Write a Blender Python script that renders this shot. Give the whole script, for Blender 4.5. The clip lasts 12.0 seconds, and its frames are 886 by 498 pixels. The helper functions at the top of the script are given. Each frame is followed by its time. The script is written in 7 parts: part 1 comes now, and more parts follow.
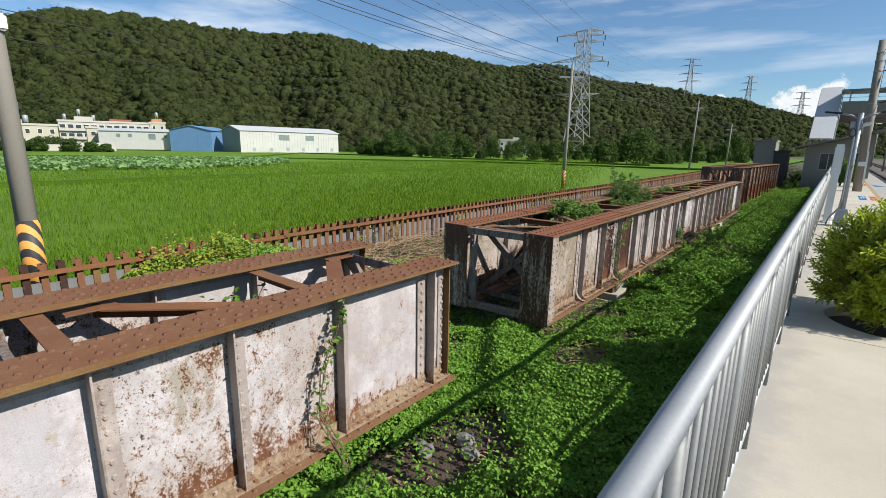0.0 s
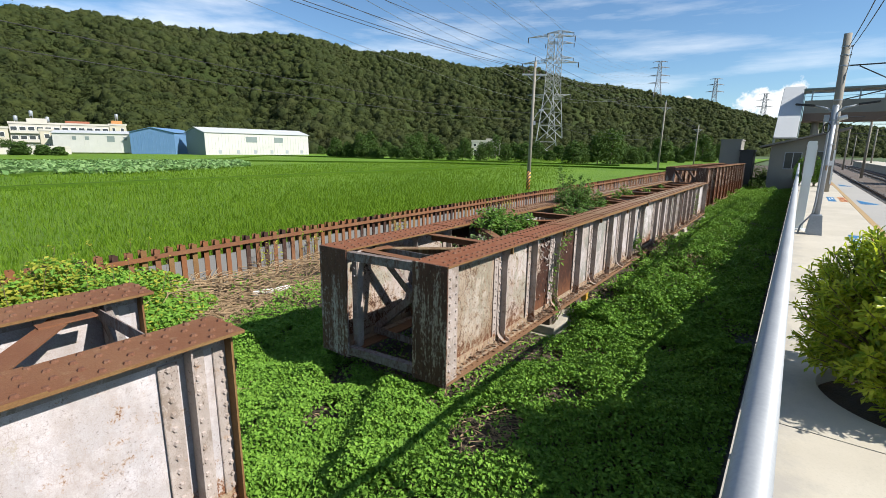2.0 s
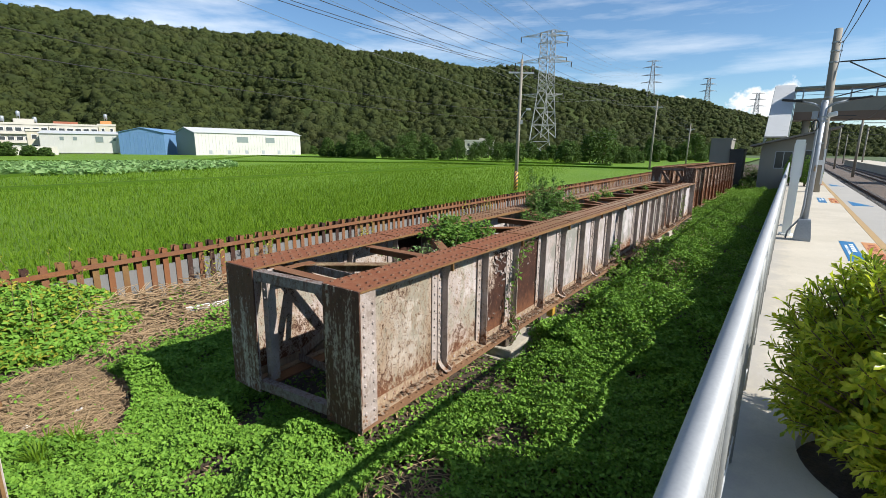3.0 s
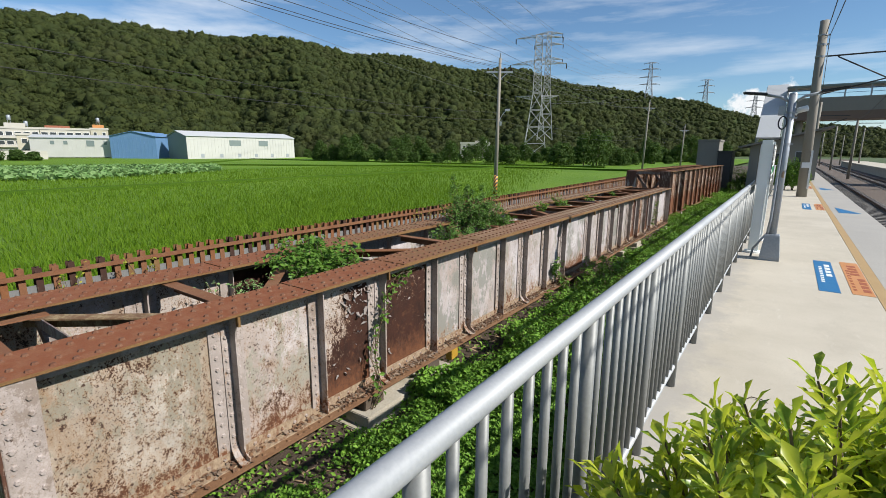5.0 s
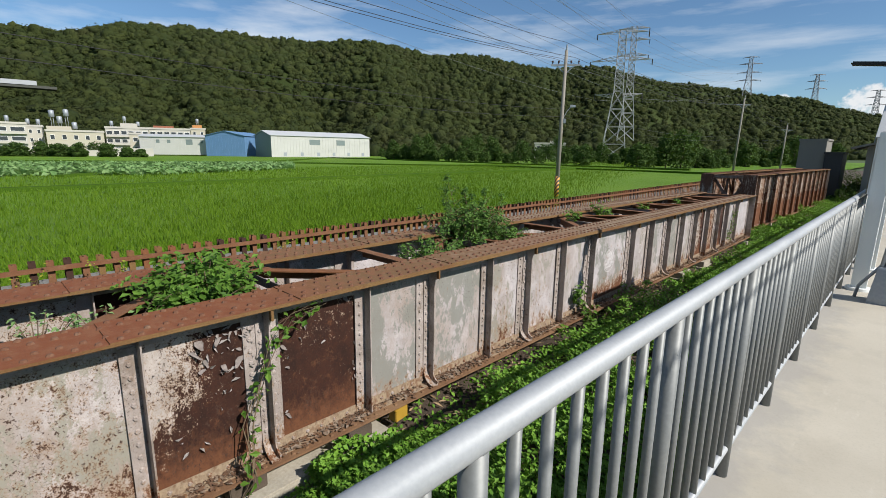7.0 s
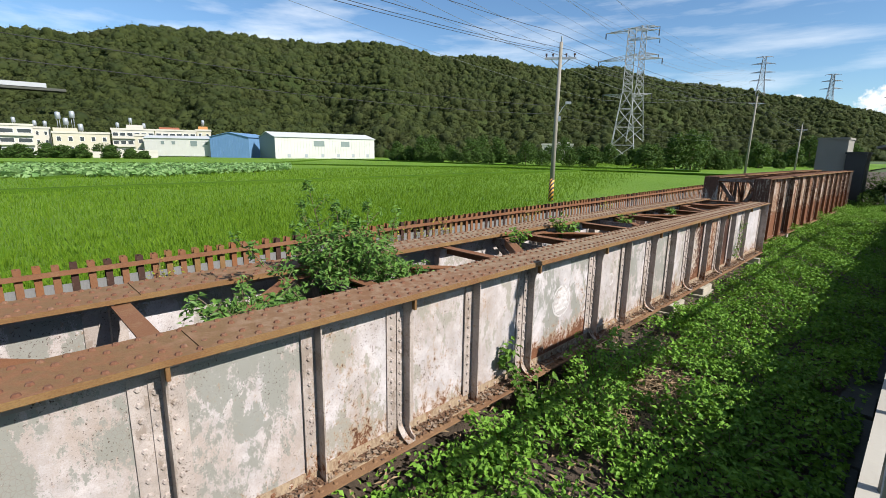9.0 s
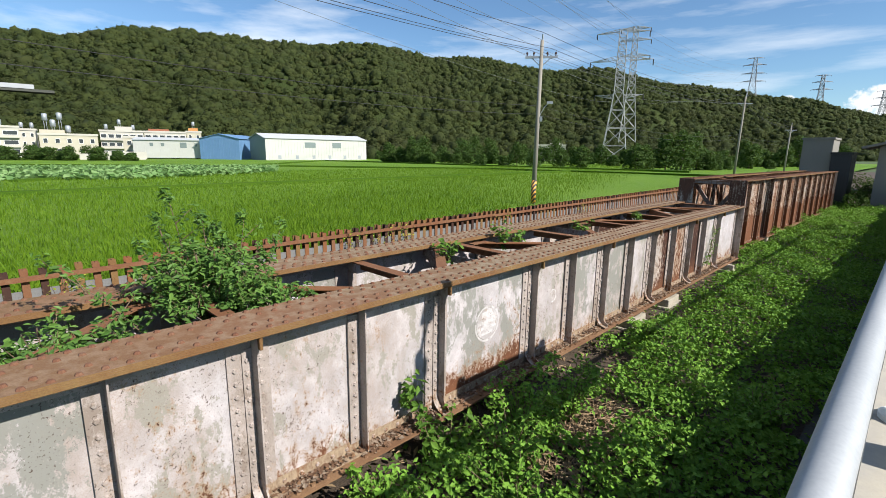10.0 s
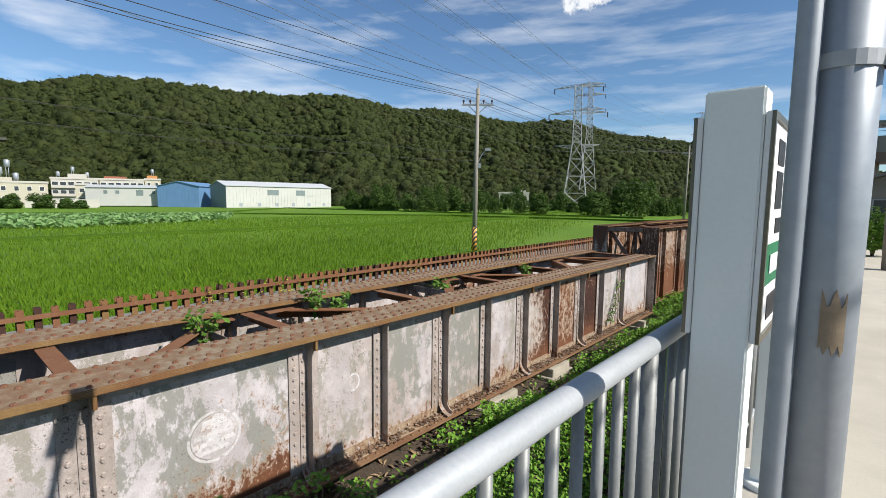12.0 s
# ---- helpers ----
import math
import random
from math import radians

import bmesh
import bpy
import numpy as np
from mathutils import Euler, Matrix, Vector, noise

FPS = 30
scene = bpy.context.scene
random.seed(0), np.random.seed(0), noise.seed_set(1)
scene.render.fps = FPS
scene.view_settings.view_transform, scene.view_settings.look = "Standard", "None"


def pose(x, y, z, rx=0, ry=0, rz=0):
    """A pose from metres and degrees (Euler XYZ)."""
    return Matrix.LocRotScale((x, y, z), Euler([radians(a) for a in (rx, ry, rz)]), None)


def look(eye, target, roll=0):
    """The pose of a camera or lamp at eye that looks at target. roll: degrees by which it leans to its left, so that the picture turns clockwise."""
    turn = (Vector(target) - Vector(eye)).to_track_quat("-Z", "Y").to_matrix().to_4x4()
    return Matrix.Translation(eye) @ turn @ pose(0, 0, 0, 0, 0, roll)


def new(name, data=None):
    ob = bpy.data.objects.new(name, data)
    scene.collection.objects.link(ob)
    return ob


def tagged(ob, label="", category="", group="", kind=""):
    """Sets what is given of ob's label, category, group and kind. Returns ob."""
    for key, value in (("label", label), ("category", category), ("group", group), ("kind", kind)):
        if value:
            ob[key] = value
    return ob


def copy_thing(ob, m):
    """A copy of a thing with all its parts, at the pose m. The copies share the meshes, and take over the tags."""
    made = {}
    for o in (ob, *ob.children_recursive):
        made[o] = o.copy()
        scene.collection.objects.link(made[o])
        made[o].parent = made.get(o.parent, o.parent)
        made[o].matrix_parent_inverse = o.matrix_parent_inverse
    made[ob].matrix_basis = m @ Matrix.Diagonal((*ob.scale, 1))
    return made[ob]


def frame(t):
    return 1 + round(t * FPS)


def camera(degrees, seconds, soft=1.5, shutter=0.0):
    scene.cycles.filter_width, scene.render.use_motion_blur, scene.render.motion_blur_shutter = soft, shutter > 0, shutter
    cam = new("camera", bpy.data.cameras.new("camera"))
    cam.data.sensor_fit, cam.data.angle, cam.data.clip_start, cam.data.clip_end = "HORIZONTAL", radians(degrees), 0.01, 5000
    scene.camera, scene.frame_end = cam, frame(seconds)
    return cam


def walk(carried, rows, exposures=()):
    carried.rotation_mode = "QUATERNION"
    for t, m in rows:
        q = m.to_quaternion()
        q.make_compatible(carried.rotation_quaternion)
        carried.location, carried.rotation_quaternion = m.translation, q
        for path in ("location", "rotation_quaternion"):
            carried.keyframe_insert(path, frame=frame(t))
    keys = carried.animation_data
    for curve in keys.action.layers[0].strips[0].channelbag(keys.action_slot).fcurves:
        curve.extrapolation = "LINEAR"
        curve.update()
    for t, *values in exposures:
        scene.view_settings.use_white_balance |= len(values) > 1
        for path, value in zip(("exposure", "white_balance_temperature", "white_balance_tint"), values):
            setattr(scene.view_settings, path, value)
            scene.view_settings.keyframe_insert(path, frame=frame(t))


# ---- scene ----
cam = camera(86.9, 12.0, 0.7)
# seconds, place, heading to the left of +y, tilt, lean
ROWS = [
    (0.0, 0.199, 0.000, 1.791, 39.55, -12.35, 0.98),
    (0.5, 0.112, 0.556, 1.793, 38.65, -12.30, 0.90),
    (1.0, 0.059, 1.131, 1.775, 37.73, -12.25, 0.90),
    (1.5, 0.006, 1.710, 1.754, 37.14, -12.18, 0.77),
    (2.0, -0.006, 2.279, 1.761, 36.71, -12.14, 0.69),
    (2.5, 0.021, 2.832, 1.763, 36.36, -12.15, 0.68),
    (3.0, 0.079, 3.397, 1.774, 36.12, -12.16, 0.56),
    (5.0, 0.541, 5.686, 1.803, 36.06, -11.86, 0.33),
    (5.5, 0.670, 6.225, 1.747, 37.26, -11.82, 0.53),
    (6.0, 0.717, 6.730, 1.750, 39.57, -11.83, 0.67),
    (6.5, 0.656, 7.259, 1.741, 42.57, -11.88, 0.64),
    (7.0, 0.512, 7.840, 1.728, 45.00, -11.91, 0.72),
    (9.0, -0.068, 10.594, 1.685, 46.12, -11.76, 0.66),
    (9.5, -0.037, 11.191, 1.679, 45.86, -11.68, 0.55),
    (10.0, 0.039, 11.808, 1.697, 45.49, -11.62, 0.52),
    (10.5, 0.119, 12.405, 1.678, 45.13, -10.99, 0.42),
    (11.0, 0.248, 13.030, 1.693, 44.46, -9.51, 0.50),
    (11.5, 0.350, 13.601, 1.706, 43.51, -7.57, 0.42),
    (12.0, 0.501, 14.189, 1.679, 41.92, -5.93, 0.43),
]


def aim(x, y, z, yaw, tilt, lean):
    a, b = radians(yaw), radians(tilt)
    eye = Vector((x, y, z))
    return look(eye, eye + Vector((-math.sin(a) * math.cos(b), math.cos(a) * math.cos(b), math.sin(b))), lean)


walk(cam, [(t, aim(*row)) for t, *row in ROWS], ((0.0, 0.48), (1.5, 0.66), (2.5, 0.76), (3.2, 0.68), (5.0, 0.46), (6.5, 0.27), (7.2, 0.32), (8.8, 0.74), (10.0, 0.72), (11.0, 0.58), (12.0, 0.50)))

# ---- world, sun ----
SUN = Vector((2.05, 0.47, 1.70)).normalized()
world = bpy.data.worlds.new("sky")
scene.world = world
world.use_nodes = True
wn, wl = world.node_tree.nodes, world.node_tree.links
wn.clear()
w_out, w_bg = wn.new("ShaderNodeOutputWorld"), wn.new("ShaderNodeBackground")
w_sky = wn.new("ShaderNodeTexSky")
w_sky.sky_type, w_sky.sun_disc = "NISHITA", False
w_sky.sun_elevation = math.asin(SUN.z)
w_sky.sun_rotation = math.atan2(SUN.x, SUN.y)
w_sky.air_density, w_sky.dust_density, w_sky.ozone_density = 1.0, 0.1, 3.0
w_bg.inputs["Strength"].default_value = 0.077
# thin drifting cloud all over the sky, denser heaps low down
w_tc, w_map, w_cl = wn.new("ShaderNodeTexCoord"), wn.new("ShaderNodeMapping"), wn.new("ShaderNodeTexNoise")
w_map.inputs["Scale"].default_value = (1.4, 2.4, 11.0)
w_map.inputs["Rotation"].default_value = (0, 0, 0.5)
w_cl.inputs["Scale"].default_value, w_cl.inputs["Detail"].default_value, w_cl.inputs["Roughness"].default_value = 1.7, 9, 0.56
w_rm, w_mx = wn.new("ShaderNodeMapRange"), wn.new("ShaderNodeMix")
w_rm.inputs[1].default_value, w_rm.inputs[2].default_value, w_rm.inputs[4].default_value = 0.455, 0.78, 0.70
w_mx.data_type = "RGBA"
w_mx.inputs[7].default_value = (9.6, 9.9, 10.2, 1)
wl.new(w_tc.outputs["Generated"], w_map.inputs["Vector"])
wl.new(w_map.outputs["Vector"], w_cl.inputs["Vector"])
wl.new(w_cl.outputs[0], w_rm.inputs[0])
wl.new(w_rm.outputs[0], w_mx.inputs[0])
w_blue = wn.new("ShaderNodeMix")
w_blue.data_type, w_blue.blend_type = "RGBA", "MULTIPLY"
w_blue.inputs[0].default_value, w_blue.inputs[7].default_value = 1.0, (0.84, 1.0, 1.11, 1)
wl.new(w_sky.outputs[0], w_blue.inputs[6])
wl.new(w_blue.outputs[2], w_mx.inputs[6])
# small heaped clouds
w_fine = wn.new("ShaderNodeTexNoise")
w_fine.inputs["Scale"].default_value, w_fine.inputs["Detail"].default_value, w_fine.inputs["Roughness"].default_value = 22, 8, 0.6
wl.new(w_tc.outputs["Generated"], w_fine.inputs["Vector"])
w_last = w_mx.outputs[2]
for w_dir, w_size, w_flat in (((-0.055, 0.993, 0.088), 0.085, 1.2), ((-0.185, 0.978, 0.084), 0.065, 2.4), ((-0.40, 0.844, 0.37), 0.095, 2.0), ((0.35, -0.85, 0.25), 0.12, 1.6), ((0.8, 0.5, 0.2), 0.10, 1.8), ((-0.8, -0.5, 0.3), 0.12, 1.8)):
    w_sub, w_mul, w_len, w_edge, w_sum, w_on, w_heap = (wn.new(k) for k in ("ShaderNodeVectorMath", "ShaderNodeVectorMath", "ShaderNodeVectorMath", "ShaderNodeMapRange", "ShaderNodeMath", "ShaderNodeMapRange", "ShaderNodeMix"))
    w_sub.operation, w_mul.operation, w_len.operation = "SUBTRACT", "MULTIPLY", "LENGTH"
    w_sub.inputs[1].default_value, w_mul.inputs[1].default_value = w_dir, (1, 1, w_flat)
    w_edge.inputs[2].default_value, w_edge.inputs[3].default_value, w_edge.inputs[4].default_value = w_size, 0.55, 0.0
    w_on.inputs[1].default_value, w_on.inputs[2].default_value, w_on.inputs[4].default_value = 0.80, 0.90, 0.95
    w_heap.data_type = "RGBA"
    w_heap.inputs[7].default_value = (9.0, 9.2, 9.4, 1)
    wl.new(w_tc.outputs["Generated"], w_sub.inputs[0])
    wl.new(w_sub.outputs[0], w_mul.inputs[0])
    wl.new(w_mul.outputs[0], w_len.inputs[0])
    wl.new(w_len.outputs["Value"], w_edge.inputs[0])
    wl.new(w_edge.outputs[0], w_sum.inputs[0])
    wl.new(w_fine.outputs[0], w_sum.inputs[1])
    wl.new(w_sum.outputs[0], w_on.inputs[0])
    wl.new(w_on.outputs[0], w_heap.inputs[0])
    wl.new(w_last, w_heap.inputs[6])
    w_last = w_heap.outputs[2]
wl.new(w_last, w_bg.inputs["Color"])
wl.new(w_bg.outputs[0], w_out.inputs[0])

sun_data = bpy.data.lights.new("sun", "SUN")
sun_data.energy, sun_data.angle, sun_data.color = 5.0, radians(0.53), (1.0, 0.955, 0.89)
sun = new("sun", sun_data)
sun.matrix_world = look((0, 0, 60), Vector((0, 0, 60)) - SUN)


# ---- helpers ----
def part(name, bm, material, parent, label="", smooth=False, kind=""):
    me = bpy.data.meshes.new(name)
    bmesh.ops.recalc_face_normals(bm, faces=bm.faces)
    bm.to_mesh(me)
    bm.free()
    if smooth:
        me.polygons.foreach_set("use_smooth", [True] * len(me.polygons))
    me.materials.append(material)
    return hang(name, me, parent, label, kind)


def hang(name, me, parent, label="", kind="", m=None):
    ob = new(name, me)
    ob.parent = parent
    if m is not None:
        ob.matrix_basis = m
    return tagged(ob, label, kind=kind)


def thing(name, label, category, m=None, group="", kind=""):
    ob = new(name)
    ob.empty_display_size = 0.2
    if m is not None:
        ob.matrix_basis = m
    return tagged(ob, label, category, group, kind)


def setting(name, bm, material, label="", category="", smooth=False):
    return tagged(part(name, bm, material, None, "", smooth), label, category, kind="structure")


def box(bm, x0, x1, y0, y1, z0, z1, bevel=0.0):
    vs = [bm.verts.new((x, y, z)) for z in (z0, z1) for y in (y0, y1) for x in (x0, x1)]
    fs = [bm.faces.new([vs[i] for i in q]) for q in ((0, 2, 3, 1), (4, 5, 7, 6), (0, 1, 5, 4), (2, 6, 7, 3), (0, 4, 6, 2), (1, 3, 7, 5))]
    if bevel:
        es = {e for f in fs for e in f.edges}
        bmesh.ops.bevel(bm, geom=list(es), offset=bevel, segments=2, affect="EDGES")
    return vs


def obox(bm, p0, p1, w, h, up=(0, 0, 1)):
    """A bar from p0 to p1, w wide and h high."""
    p0, p1 = Vector(p0), Vector(p1)
    d = (p1 - p0).normalized()
    s = d.cross(Vector(up)).normalized()
    u = s.cross(d)
    vs = [bm.verts.new(p + s * a * w / 2 + u * b * h / 2) for p in (p0, p1) for a, b in ((-1, -1), (1, -1), (1, 1), (-1, 1))]
    for q in ((0, 1, 2, 3), (7, 6, 5, 4), (0, 4, 5, 1), (1, 5, 6, 2), (2, 6, 7, 3), (3, 7, 4, 0)):
        bm.faces.new([vs[i] for i in q])


def tube(bm, pts, radii, seg=12, caps=True):
    """A round bar along pts."""
    pts = [Vector(p) for p in pts]
    if not isinstance(radii, (list, tuple)):
        radii = [radii] * len(pts)
    rings, side = [], None
    for i, p in enumerate(pts):
        d = (pts[min(i + 1, len(pts) - 1)] - pts[max(i - 1, 0)]).normalized()
        if side is None:
            side = d.cross(Vector((0, 0, 1)) if abs(d.z) < 0.9 else Vector((1, 0, 0))).normalized()
        side = (side - d * side.dot(d)).normalized()
        up = d.cross(side)
        rings.append([bm.verts.new(p + (side * math.cos(a) + up * math.sin(a)) * radii[i]) for a in (2 * math.pi * k / seg for k in range(seg))])
    for a, b in zip(rings, rings[1:]):
        for k in range(seg):
            bm.faces.new((a[k], a[(k + 1) % seg], b[(k + 1) % seg], b[k]))
    if caps:
        bm.faces.new(rings[0][::-1])
        bm.faces.new(rings[-1])


def mesh_np(name, verts, faces, material, smooth=False):
    """A mesh from arrays of corners and of equal-sided faces."""
    me = bpy.data.meshes.new(name)
    n, k = faces.shape
    me.vertices.add(len(verts))
    me.vertices.foreach_set("co", np.ascontiguousarray(verts, np.float32).ravel())
    me.loops.add(n * k)
    me.loops.foreach_set("vertex_index", np.ascontiguousarray(faces, np.int32).ravel())
    me.polygons.add(n)
    me.polygons.foreach_set("loop_start", np.arange(0, n * k, k, dtype=np.int32))
    me.polygons.foreach_set("use_smooth", np.full(n, smooth))
    me.update(calc_edges=True)
    me.validate()
    me.materials.append(material)
    return me


# ---- materials ----
class Mat:
    """A node material with short words for its nodes."""

    def __init__(self, name, rough=0.8, metal=0.0, spec=0.5):
        self.m = bpy.data.materials.new(name)
        self.m.use_nodes = True
        self.t = self.m.node_tree
        self.b = self.t.nodes["Principled BSDF"]
        self.put("Roughness", rough)
        self.put("Metallic", metal)
        self.put("Specular IOR Level", spec)
        self.co = self.node("ShaderNodeTexCoord").outputs["Object"]

    def node(self, kind):
        return self.t.nodes.new(kind)

    def link(self, a, b):
        if hasattr(a, "links"):
            self.t.links.new(a, b)
        else:
            b.default_value = a

    def put(self, key, v):
        self.link(v if not isinstance(v, tuple) else (*v, 1), self.b.inputs[key])

    def noise(self, scale, detail=6, rough=0.6, stretch=(1, 1, 1), co=None, shift=(0, 0, 0)):
        mp, n = self.node("ShaderNodeMapping"), self.node("ShaderNodeTexNoise")
        mp.inputs["Scale"].default_value, mp.inputs["Location"].default_value = stretch, shift
        self.link(co or self.co, mp.inputs["Vector"])
        self.link(mp.outputs[0], n.inputs["Vector"])
        n.inputs["Scale"].default_value, n.inputs["Detail"].default_value, n.inputs["Roughness"].default_value = scale, detail, rough
        return n.outputs[0]

    def voronoi(self, scale, feature="F1", out="Distance", stretch=(1, 1, 1)):
        mp, n = self.node("ShaderNodeMapping"), self.node("ShaderNodeTexVoronoi")
        mp.inputs["Scale"].default_value = stretch
        n.feature = feature
        n.inputs["Scale"].default_value = scale
        self.link(self.co, mp.inputs["Vector"])
        self.link(mp.outputs[0], n.inputs["Vector"])
        return n.outputs[out]

    def ramp(self, v, lo, hi, a=0.0, b=1.0):
        n = self.node("ShaderNodeMapRange")
        self.link(v, n.inputs[0])
        for i, q in ((1, lo), (2, hi), (3, a), (4, b)):
            n.inputs[i].default_value = q
        return n.outputs[0]

    def math(self, op, a, b=0.0):
        n = self.node("ShaderNodeMath")
        n.operation = op
        self.link(a, n.inputs[0])
        self.link(b, n.inputs[1])
        return n.outputs[0]

    def mix(self, f, a, b):
        n = self.node("ShaderNodeMix")
        n.data_type = "RGBA"
        self.link(f, n.inputs[0])
        self.link((*a, 1) if isinstance(a, tuple) else a, n.inputs[6])
        self.link((*b, 1) if isinstance(b, tuple) else b, n.inputs[7])
        return n.outputs[2]

    def axis(self, i):
        n = self.node("ShaderNodeSeparateXYZ")
        self.link(self.co, n.inputs[0])
        return n.outputs[i]

    def island(self):
        return self.node("ShaderNodeNewGeometry").outputs["Random Per Island"]

    def chance(self):
        return self.node("ShaderNodeObjectInfo").outputs["Random"]

    def bump(self, v, strength=0.3, dist=0.01):
        n = self.node("ShaderNodeBump")
        n.inputs["Strength"].default_value, n.inputs["Distance"].default_value = strength, dist
        self.link(v, n.inputs["Height"])
        self.link(n.outputs[0], self.b.inputs["Normal"])


def mat_plain(name, a, b, scale=3.0, rough=0.8, metal=0.0, fine=60.0, bump=0.15, dist=0.004, stretch=(1, 1, 1), spec=0.5):
    q = Mat(name, rough, metal, spec)
    big, small = q.noise(scale, 7, 0.62, stretch), q.noise(fine, 4, 0.6)
    f = q.math("ADD", q.ramp(big, 0.3, 0.7, 0.0, 0.75), q.ramp(small, 0.3, 0.7, -0.15, 0.4))
    q.put("Base Color", q.mix(f, a, b))
    q.put("Roughness", q.ramp(big, 0.3, 0.7, rough * 0.85, min(1, rough * 1.1)))
    q.bump(small, bump, dist)
    return q.m


def mat_peeling(name, paint, under, bare, grey, specks, seed, spot=0.56, low=(-0.98, 0.10), grad=(0.0, 1.0, 0.0), grit=0.22, wash=0.0, pit=1.0, crack=0.25):
    """Old paint that has flaked off rusting steel: broad lost patches, fine specks, run-down stains."""
    q = Mat(name, 0.62, 0.0, 0.3)
    s = (seed * 3.7, seed * 5.1, seed * 1.3)
    broad = q.noise(1.7, 12, 0.74, (1, 1, 0.8), shift=s)
    flake = q.noise(17, 9, 0.75, (1, 1, 0.7), shift=s)
    fine = q.noise(75, 6, 0.75, shift=s)
    runs = q.noise(9, 5, 0.6, (1, 1, 0.07), shift=s)
    low = q.math("ADD", q.ramp(q.axis(2), -1.25, low[0], low[1], 0.0), q.ramp(q.axis(1), grad[0], grad[1], 0.0, grad[2]))
    lost = q.math("ADD", q.math("ADD", q.math("MULTIPLY", broad, 0.42), q.math("MULTIPLY", flake, 0.58)), q.math("ADD", low, q.math("MULTIPLY", q.math("SUBTRACT", fine, 0.5), grit)))
    film = q.mix(q.ramp(runs, 0.45, 0.75, 0.0, 0.35), paint, (paint[0] * 0.62, paint[1] * 0.56, paint[2] * 0.47))
    worn = q.noise(2.6, 14, 0.78, (1, 1, 0.6), shift=(s[1], s[0], 4.0))
    shade = q.noise(3.4, 9, 0.7, shift=(s[2], s[0], s[1]))
    film = q.mix(q.ramp(shade, 0.45, 0.64, 0.0, 0.8), film, (min(0.8, paint[0] * 1.46), min(0.8, paint[1] * 1.46), min(0.8, paint[2] * 1.48)))
    film = q.mix(q.ramp(q.noise(130, 3, 0.6), 0.40, 0.70, 0.0, 0.35), film, (paint[0] * 0.55, paint[1] * 0.50, paint[2] * 0.45))
    if wash:
        film = q.mix(q.ramp(q.noise(1.9, 9, 0.7, (1, 1, 0.5), shift=(s[2], s[1], 2.0)), 0.40, 0.66, 0.0, wash), film, (0.235, 0.150, 0.080))
    worn = q.math("ADD", worn, q.math("MULTIPLY", q.math("SUBTRACT", fine, 0.5), 0.11))
    film = q.mix(q.ramp(worn, grey, grey + 0.025, 0.0, 0.9), film, under)
    foot_rust = q.ramp(q.math("ADD", q.axis(2), q.ramp(flake, 0.3, 0.7, -0.18, 0.18)), -1.22, -0.92, 0.75, 0.0)
    rust = q.mix(q.ramp(fine, 0.3, 0.7), bare, (bare[0] * 2.0, bare[1] * 1.7, bare[2] * 1.35))
    rust = q.mix(q.ramp(q.noise(5.5, 8, 0.72, (1, 1, 0.6), shift=(s[1], s[2], s[0])), 0.42, 0.62, 0.0, 0.65), rust, (bare[0] * 0.55, bare[1] * 0.6, bare[2] * 0.65))
    rust = q.mix(q.ramp(q.noise(11, 8, 0.74, shift=(s[2], s[1], s[0])), 0.56, 0.66, 0.0, 0.6), rust, (0.125, 0.050, 0.023))
    rust = q.mix(foot_rust, rust, (0.155, 0.062, 0.028))
    # a net of cracks where the film is brittle
    net = q.ramp(q.voronoi(44, "DISTANCE_TO_EDGE", "Distance", (1, 1, 0.7)), 0.02, 0.09, 1.0, 0.0)
    brittle = q.ramp(q.noise(1.5, 7, 0.68, shift=(s[2], 7.0, s[0])), 0.46, 0.60, 0.0, crack)
    net = q.math("MULTIPLY", net, brittle)
    lost = q.math("ADD", lost, q.math("MULTIPLY", net, 0.05))
    film = q.mix(q.math("MULTIPLY", net, 0.8), film, (0.16, 0.085, 0.045))
    edge = q.ramp(lost, specks - 0.055, specks, 0.0, 0.75)
    col = q.mix(edge, film, (0.30, 0.19, 0.11))
    gone = q.ramp(lost, specks, specks + 0.02)
    col = q.mix(gone, col, rust)
    dots = q.noise(38, 5, 0.66, (1, 1, 0.8), shift=s)
    spots = q.math("MULTIPLY", q.ramp(dots, 0.585, 0.625, 0.0, 1.0), q.ramp(q.noise(5.2, 6, 0.7, shift=s), spot, spot + 0.07))
    col = q.mix(spots, col, (0.055, 0.028, 0.019))
    pits = q.math("MULTIPLY", q.ramp(q.noise(62, 4, 0.62, shift=s), 0.60, 0.635), q.ramp(q.noise(2.3, 7, 0.7, shift=(s[1], 1.0, s[2])), 0.46, 0.60, 0.12 * pit, pit))
    col = q.mix(pits, col, (0.062, 0.036, 0.025))
    q.put("Base Color", col)
    q.put("Roughness", q.ramp(gone, 0, 1, 0.5, 0.88))
    q.bump(q.math("ADD", q.math("MULTIPLY", gone, -0.5), q.math("MULTIPLY", fine, 0.35)), 0.5, 0.004)
    return q.m


